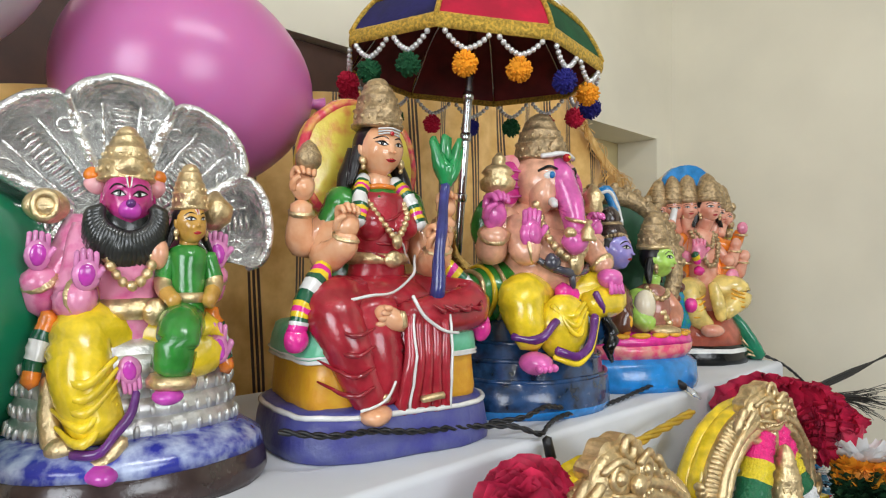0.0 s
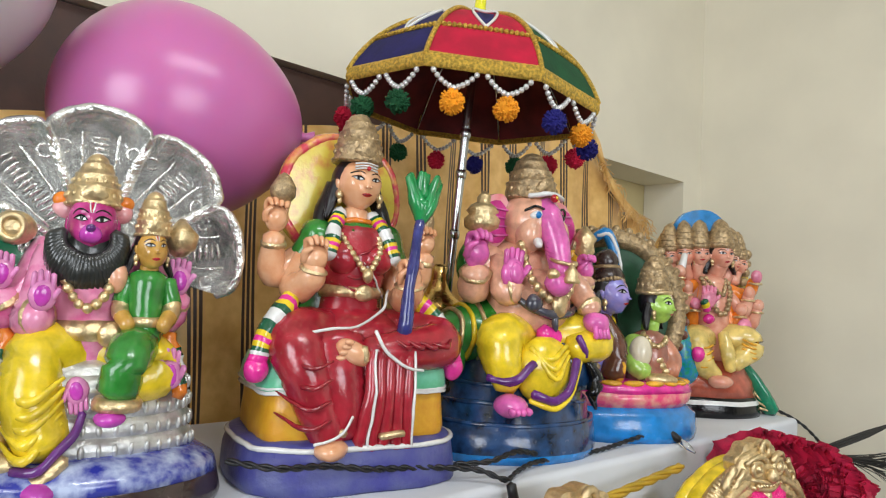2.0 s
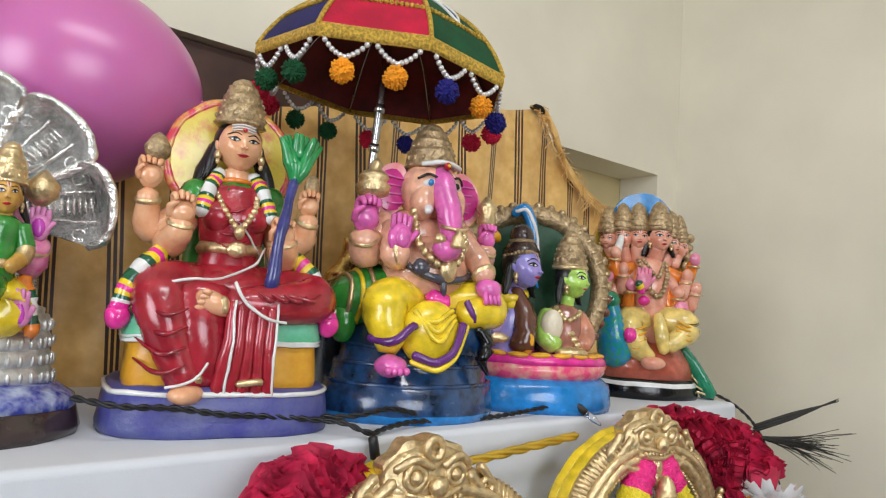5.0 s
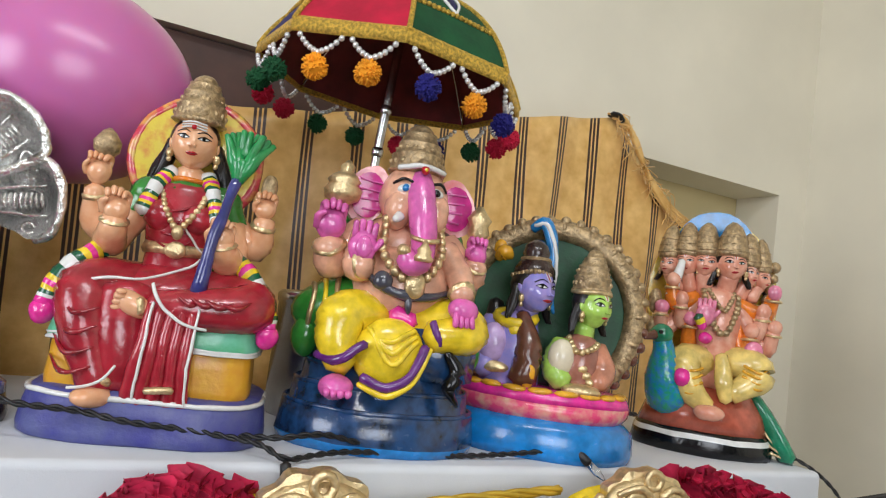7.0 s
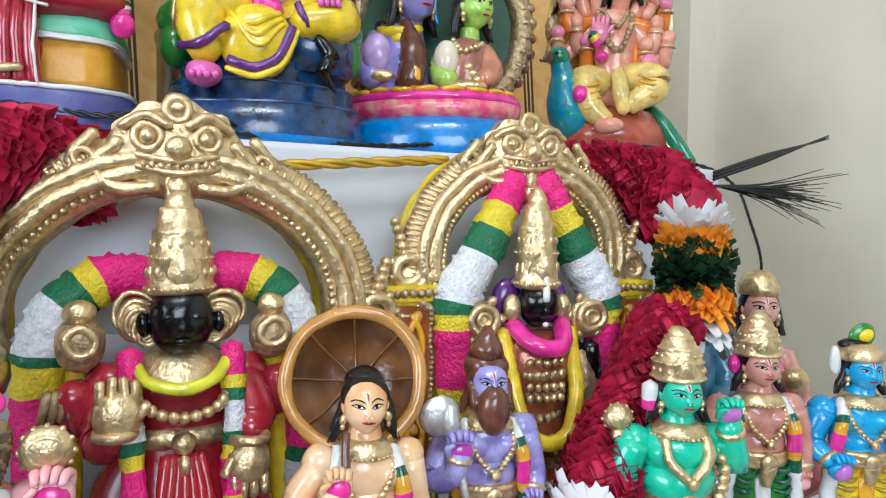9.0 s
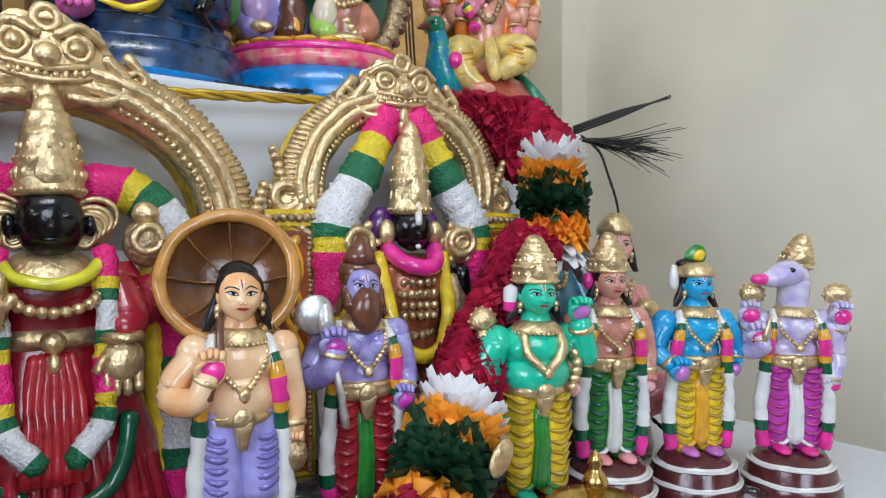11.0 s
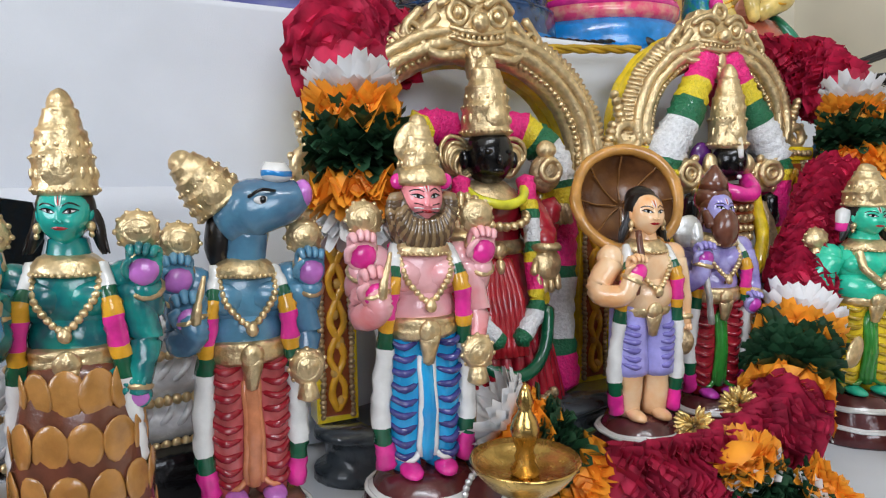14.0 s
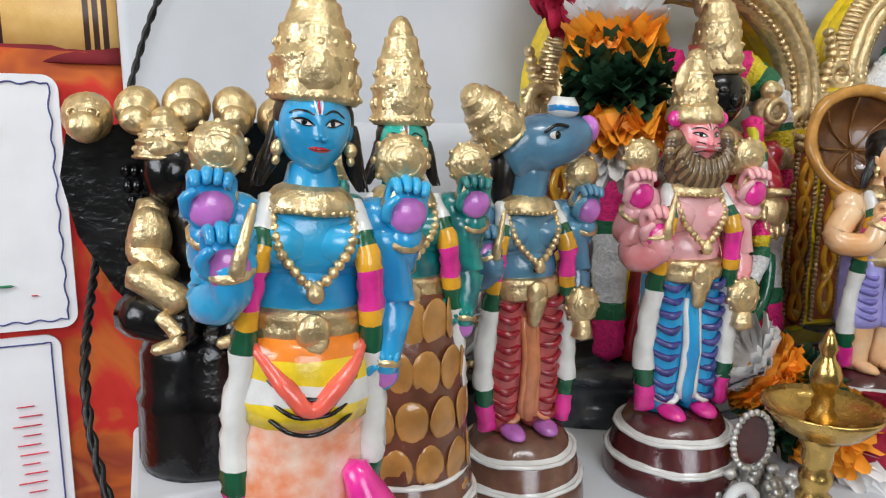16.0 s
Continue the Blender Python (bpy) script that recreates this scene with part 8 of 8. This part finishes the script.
# ---- flower garland of pleated cloth ----
def ruffle(s, pts, r, mat, gap=0.0030, waves=8, amp=0.20, flare=0.12):
    """Pleated rounds of cloth threaded along a line."""
    p = curve_points(pts, 16)
    d = np.concatenate([[0], np.cumsum(np.linalg.norm(np.diff(p, axis=0), axis=1))])
    s.tube(pts, r * 0.84, mat, n=16, span=8)
    for x in np.arange(0, d[-1], gap):
        c = np.array([np.interp(x, d, p[:, k]) for k in range(3)])
        e = np.array([np.interp(min(x + 0.004, d[-1]), d, p[:, k]) for k in range(3)]) - np.array([np.interp(max(x - 0.004, 0), d, p[:, k]) for k in range(3)])
        e /= np.linalg.norm(e) + 1e-9
        a = np.cross(e, (0.3, 0.2, 0.9))
        a /= np.linalg.norm(a)
        b = np.cross(e, a)
        n = waves * 4
        ph, rr = random.uniform(0, 6.28), r * random.uniform(0.88, 1.08)
        lean = random.uniform(-0.15, 0.3)
        v = []
        for f in (0.25, 0.65, 1.0):
            for i in range(n):
                t = 2 * np.pi * i / n
                q = rr * f * (1 + 0.07 * math.sin(3 * t + ph) + (0.06 * random.uniform(-1, 1) if f == 1.0 else 0))
                v.append(c + q * (np.cos(t) * a + np.sin(t) * b) + e * (f * f * r * (amp * math.sin(waves * t + ph) + flare * lean)))
        s.add(v, [(j * n + i, j * n + (i + 1) % n, (j + 1) * n + (i + 1) % n, (j + 1) * n + i) for j in range(2) for i in range(n)], mat)


def petal_ring(s, c, axis, r, mat, n=13, cup=0.55, long=1.0, jit=0.14, rows=2):
    """A ring of folded pointed petals."""
    e = np.array(axis, float)
    e /= np.linalg.norm(e)
    a = np.cross(e, (0.31, 0.22, 0.9))
    a /= np.linalg.norm(a)
    b = np.cross(e, a)
    c = np.array(c)
    for ring_i in range(rows):
        for i in range(n):
            t = 2 * np.pi * (i + 0.5 * ring_i) / n + random.uniform(-0.12, 0.12)
            out = np.cos(t) * a + np.sin(t) * b
            side = np.cross(e, out)
            L = r * random.uniform(0.9, 1.12) * long
            w = r * 0.24
            k = cup + random.uniform(-jit, jit) - 0.22 * ring_i
            base = c + out * r * 0.15
            mid = c + out * L * 0.7 + e * L * 0.30 * k
            tip = c + out * L * 1.05 + e * L * (0.62 * k + random.uniform(-0.1, 0.1))
            v = [base - side * w * 0.3, base + side * w * 0.3, mid + side * w + e * w * 0.5, mid - e * w * 0.25, mid - side * w + e * w * 0.5, tip + side * w * 0.55 + e * w * 0.3, tip - e * w * 0.1, tip - side * w * 0.55 + e * w * 0.3]
            s.add(v, [(0, 1, 2, 3), (0, 3, 4), (3, 2, 5, 6), (4, 3, 6, 7)], mat)


def garland():
    g = empty("garland", Matrix(), "long maroon pleated-cloth garland with white, orange and green flowers", "garland")
    for line, r in (([(0.50, 0.350, 1.080), (0.44, 0.335, 1.098), (0.395, 0.285, 1.075), (0.390, 0.245, 1.040)], 0.036),
                    ([(0.935, 0.340, 1.092), (0.985, 0.330, 1.100), (1.030, 0.285, 1.090), (1.028, 0.235, 1.056)], 0.043),
                    ([(0.968, 0.200, 0.960), (0.925, 0.185, 0.915), (0.880, 0.172, 0.868), (0.835, 0.152, 0.825)], 0.034),
                    ([(0.760, 0.105, 0.750), (0.700, 0.085, 0.728), (0.620, 0.088, 0.716), (0.545, 0.105, 0.716)], 0.036)):
        s = Sculpt(1.0)
        ruffle(s, line, r, PETAL_RED)
        s.part("pleated_rope", g, "maroon pleated cloth")

    def flower(p, ax, r, order):
        """Rings of petals along the rope, from one end of the flower to the other."""
        ax = np.array(ax, float) / np.linalg.norm(ax)
        for mat, t, cup in order:
            s = Sculpt(1.0)
            if mat is PETAL_ORANGE:
                ruffle(s, [np.array(p) + ax * (t - 0.006), np.array(p) + ax * t, np.array(p) + ax * (t + 0.006)], r * 0.98, mat, gap=0.004, waves=9, amp=0.32)
            petal_ring(s, np.array(p) + ax * t, ax, r * (0.95 if mat is not PETAL_GREEN else 1.0), mat, cup=cup * 1.25, n=16, rows=3, jit=0.3)
            if mat is PETAL_GREEN:
                for q in (0.016, 0.008, 0.0, -0.008):
                    petal_ring(s, np.array(p) + ax * (t + q), ax, r * 1.02, mat, cup=0.1, n=15, jit=0.9)
                petal_ring(s, np.array(p) + ax * (t - 0.010), ax, r * 0.9, mat, cup=-0.2, n=15)
            s.part("petals", g, {PETAL_WHITE: "white cloth petals", PETAL_ORANGE: "orange cloth petals", PETAL_GREEN: "dark green cloth leaves"}[mat])
    full = [(PETAL_WHITE, 0.030, 0.9), (PETAL_ORANGE, 0.016, 0.7), (PETAL_GREEN, -0.008, 0.4), (PETAL_ORANGE, -0.036, -0.5), (PETAL_WHITE, -0.050, -0.8)]
    flower((0.392, 0.222, 0.988), (0.0, 0.10, 1), 0.036, full)
    flower((1.012, 0.208, 1.010), (0.12, 0.16, 1), 0.036, full)
    flower((0.800, 0.130, 0.785), (0.75, 0.35, 0.85), 0.040, full)
    flower((0.505, 0.142, 0.748), (-0.62, 0.42, 0.62), 0.034, full)
    flower((0.645, 0.058, 0.722), (-0.3, 0.2, 0.8), 0.028, [(PETAL_ORANGE, 0.016, 0.7), (PETAL_WHITE, 0.006, 0.5), (PETAL_GREEN, -0.006, 0.2)])
    flower((0.668, 0.022, 0.712), (0.5, -0.3, 0.6), 0.024, [(PETAL_ORANGE, 0.014, 0.8), (PETAL_WHITE, 0.004, 0.5), (PETAL_GREEN, -0.006, 0.2)])
    for x, z in ((0.412, 0.985), (0.822, 0.795)):
        s = Sculpt(1.0)
        s.ell((x, 0.168 if x < 0.6 else 0.085, z), (0.011, 0.003, 0.016), GOLD, rot=(0, 35, 0), n=12, k=8)
        s.part("gilt_leaf", g, "small gilt leaf")
    return g


garland()


# ---- brass lamps ----
def brass_lamp(x, y, wide, tall):
    top = empty("brass_lamp", place(x, y, TABLE), "polished brass oil lamp with a round dish and pointed finial", "oil lamp", "brass lamps")
    top.scale = (wide, wide, tall)
    s = Sculpt(1.0)
    s.lathe([(0.033, 0), (0.034, 0.004), (0.026, 0.010), (0.013, 0.018), (0.011, 0.024), (0.014, 0.028), (0.014, 0.032), (0.010, 0.036), (0.013, 0.042), (0.013, 0.048), (0.010, 0.052), (0.012, 0.058), (0.012, 0.066), (0.016, 0.072), (0.016, 0.076), (0.013, 0.08)], (0, 0, 0), BRASS, n=32)
    s.part("stem", top, "turned brass stem")
    s = Sculpt(1.0)
    s.lathe([(0.010, 0.078), (0.030, 0.080), (0.034, 0.083), (0.043, 0.092), (0.0465, 0.097), (0.046, 0.0985), (0.040, 0.093), (0.030, 0.087), (0.006, 0.086)], (0, 0, 0), BRASS, n=40)
    s.part("dish", top, "shallow brass dish")
    s = Sculpt(1.0)
    s.lathe([(0.011, 0.086), (0.0125, 0.090), (0.008, 0.096), (0.009, 0.100), (0.007, 0.104), (0.0105, 0.112), (0.0125, 0.119), (0.010, 0.126), (0.006, 0.131), (0.0055, 0.134), (0.0075, 0.138), (0.004, 0.146), (0.001, 0.151)], (0, 0, 0), BRASS, n=26)
    s.part("finial", top, "pointed brass finial")
    return top


brass_lamp(0.4415, 0.068, 0.76, 0.92)
brass_lamp(0.872, 0.034, 0.80, 0.76)


# ---- string of lights ----
def twisted(s, pts, r=0.0017, turns=240):
    p = curve_points(pts, 14)
    d = np.concatenate([[0], np.cumsum(np.linalg.norm(np.diff(p, axis=0), axis=1))])
    n = int(d[-1] / 0.004)
    for ph in (0, math.pi):
        line = []
        for i in range(n + 1):
            x = d[-1] * i / n
            c = np.array([np.interp(x, d, p[:, k]) for k in range(3)])
            a = turns * x + ph
            line.append(c + 0.0016 * np.array((math.cos(a) * 0.7, math.cos(a) * 0.7, math.sin(a))))
        s.tube(line, r, RUBBER, n=5, span=1)


def bulb_part(parent, a, b):
    a, b = np.array(a), np.array(b)
    s = Sculpt(1.0)
    s.tube([a, a + (b - a) * 0.5], [0.0048, 0.0052], RUBBER, n=10, span=3)
    sock = s.part("socket", parent, "black plastic socket")
    s = Sculpt(1.0)
    s.tube([a + (b - a) * 0.5, a + (b - a) * 0.75, b], [0.0042, 0.0048, 0.0014], GLASS, n=10, span=4)
    s.part("bulb", sock, "small clear bulb")


lights = empty("string_lights", Matrix(), "black twisted cable of small clear party bulbs", "string lights")
s = Sculpt(1.0)
twisted(s, [(0.288, 0.455, 1.165), (0.32, 0.432, 1.160), (0.365, 0.432, 1.156), (0.405, 0.424, 1.150), (0.45, 0.421, 1.146), (0.49, 0.414, 1.142), (0.515, 0.398, 1.140), (0.535, 0.383, 1.132), (0.565, 0.395, 1.133), (0.60, 0.405, 1.134), (0.655, 0.412, 1.132), (0.72, 0.412, 1.131), (0.79, 0.415, 1.134), (0.85, 0.412, 1.142), (0.90, 0.418, 1.156), (0.945, 0.435, 1.176), (0.985, 0.47, 1.176), (1.03, 0.49, 1.172)])
twisted(s, [(0.50, 0.418, 1.143), (0.53, 0.40, 1.146), (0.57, 0.402, 1.150), (0.61, 0.408, 1.142)])
twisted(s, [(1.215, 0.50, 1.175), (1.245, 0.46, 1.15), (1.268, 0.40, 1.128), (1.272, 0.36, 1.10), (1.245, 0.32, 1.06), (1.245, 0.30, 1.00), (1.25, 0.31, 0.93)])
s.part("cable", lights, "black twisted cable")
bulb_part(lights, (0.533, 0.374, 1.130), (0.537, 0.366, 1.092))
bulb_part(lights, (0.862, 0.405, 1.146), (0.884, 0.372, 1.118))
second = empty("string_lights", Matrix(), "black twisted cable hanging down the white riser", "string lights")
s = Sculpt(1.0)
twisted(s, [(0.125, 0.366, 1.122), (0.108, 0.364, 1.085), (0.082, 0.362, 1.043), (0.062, 0.362, 0.99), (0.046, 0.34, 0.93), (0.034, 0.26, 0.87), (0.030, 0.175, 0.82), (0.038, 0.145, 0.77), (0.055, 0.13, 0.72), (0.075, 0.12, 0.694)])
s.part("cable", second, "black twisted cable")
third = empty("string_lights", Matrix(), "black cable with bulbs lying on the white cloth", "string lights")
s = Sculpt(1.0)
twisted(s, [(1.25, 0.36, 0.80), (1.20, 0.22, 0.74), (1.165, 0.12, 0.712), (1.14, 0.075, 0.696), (1.09, 0.03, 0.694), (1.05, 0.0, 0.694)])
s.part("cable", third, "black cable")
bulb_part(third, (1.148, 0.085, 0.700), (1.162, 0.045, 0.698))

# ---- dark plume tied to the step's corner ----
plume = empty("plume", Matrix(), "bundle of dark feather strands tied at the corner", "feathers")
HAIRM = surface("dark_strands", (0.02, 0.018, 0.014), rough=0.6, vary=0.4)
s = Sculpt(1.0)
for i in range(3):
    s.tube([(1.15, 0.30, 1.105 + 0.004 * i), (1.20, 0.265, 1.128 + 0.003 * i), (1.262, 0.228, 1.158 - 0.002 * i)], [0.0022, 0.0028, 0.0006], HAIRM, n=6, span=6)
s.part("quill", plume, "dark quill")
s = Sculpt(1.0)
for i in range(46):
    z, q = random.uniform(-0.04, 0.012), random.uniform(0.7, 1.15)
    s.tube([(1.15, 0.30, 1.098), (1.15 + 0.05 * q, 0.30 - 0.036 * q + random.uniform(-0.01, 0.01), 1.096 + z * 0.35), (1.15 + 0.105 * q, 0.30 - 0.075 * q + random.uniform(-0.02, 0.02), 1.096 + z + 0.012 * math.sin(i))], [0.0009, 0.0008, 0.0004], HAIRM, n=4, span=4)
tagged(s.part("feather_fluff", plume), kind="stuff")

# ---- gilt cord between the arches ----
s = Sculpt(1.0)
for k in range(3):
    s.tube([(0.60 + 0.015 * i, 0.352 + 0.0028 * math.cos(i * 1.1 + 2.1 * k), 1.098 + 0.0012 * i + 0.0028 * math.sin(i * 1.1 + 2.1 * k)) for i in range(15)], 0.0028, surface("gilt_cord", (0.58, 0.38, 0.04), rough=0.4, metal=0.5), n=6, span=3)
s.thing("rope", Matrix(), "twisted gilt cord stretched between the arches", "cord")

# ---- small things before the statues ----
GILT = surface("gilt_wire", (0.78, 0.58, 0.22), rough=0.25, metal=0.7, vary=0.1)
for x, y, z in ((0.640, 0.108, 0.752), (0.700, 0.112, 0.758)):
    s = Sculpt(1.0)
    for i in range(70):
        d = np.random.normal(size=3)
        d /= np.linalg.norm(d)
        s.tube([tuple(d * 0.004), tuple(d * 0.012), tuple(d * 0.017)], [0.001, 0.0026, 0.0007], GILT, n=6, span=2)
    s.thing("gilt_flower", place(x, y, z), "small gilt filigree flower on the garland", "ornament", "gilt flowers")

stand = empty("silver_trinket", place(0.442, 0.118, TABLE, -12), "small silver beaded stand with an oval maroon plaque", "ornament")
s = Sculpt(1.0)
s.plate(circle((0.0, 0.044), 0.013, n=24, sz=1.35), -0.001, 0.002, MAROON)
s.part("plaque", stand, "oval maroon plaque")
s = Sculpt(1.0)
s.beads([(0.015 * math.cos(a), -0.001, 0.044 + 0.021 * math.sin(a)) for a in np.linspace(0, 2 * math.pi, 17)], 0.0026, SILVER)
s.part("frame", stand, "silver bead frame")
s = Sculpt(1.0)
for i in range(46):
    s.ell((random.uniform(-0.024, 0.03), random.uniform(-0.02, 0.012), random.uniform(0.004, 0.022)), 0.0045, SILVER, n=8, k=6)
s.tube([(0, 0.004, 0), (0, 0.003, 0.03)], 0.003, SILVER, n=8)
s.part("foot", stand, "silver beadwork foot")

holder = empty("plastic_holder", place(0.385, 0.105, TABLE, -22), "pierced white plastic holder lying on the cloth", "holder")
PLASTIC = surface("white_plastic", (0.62, 0.63, 0.64), rough=0.35, vary=0.05)
s = Sculpt(1.0)
s.add(*box((-0.03, -0.008, 0.0), (0.03, 0.008, 0.004)), PLASTIC, smooth=False)
s.part("plate", holder)
for k in (-1, 1):
    s = Sculpt(1.0)
    s.add(*box((-0.03, k * 0.008 - 0.0015, 0.004), (0.024, k * 0.008 + 0.0015, 0.012)), PLASTIC, smooth=False)
    s.part("rim", holder)
s = Sculpt(1.0)
s.ring((0.026, 0, 0.016), 0.011, 0.004, PLASTIC, rot=(90, 0, 20), n=22)
s.part("loop", holder)
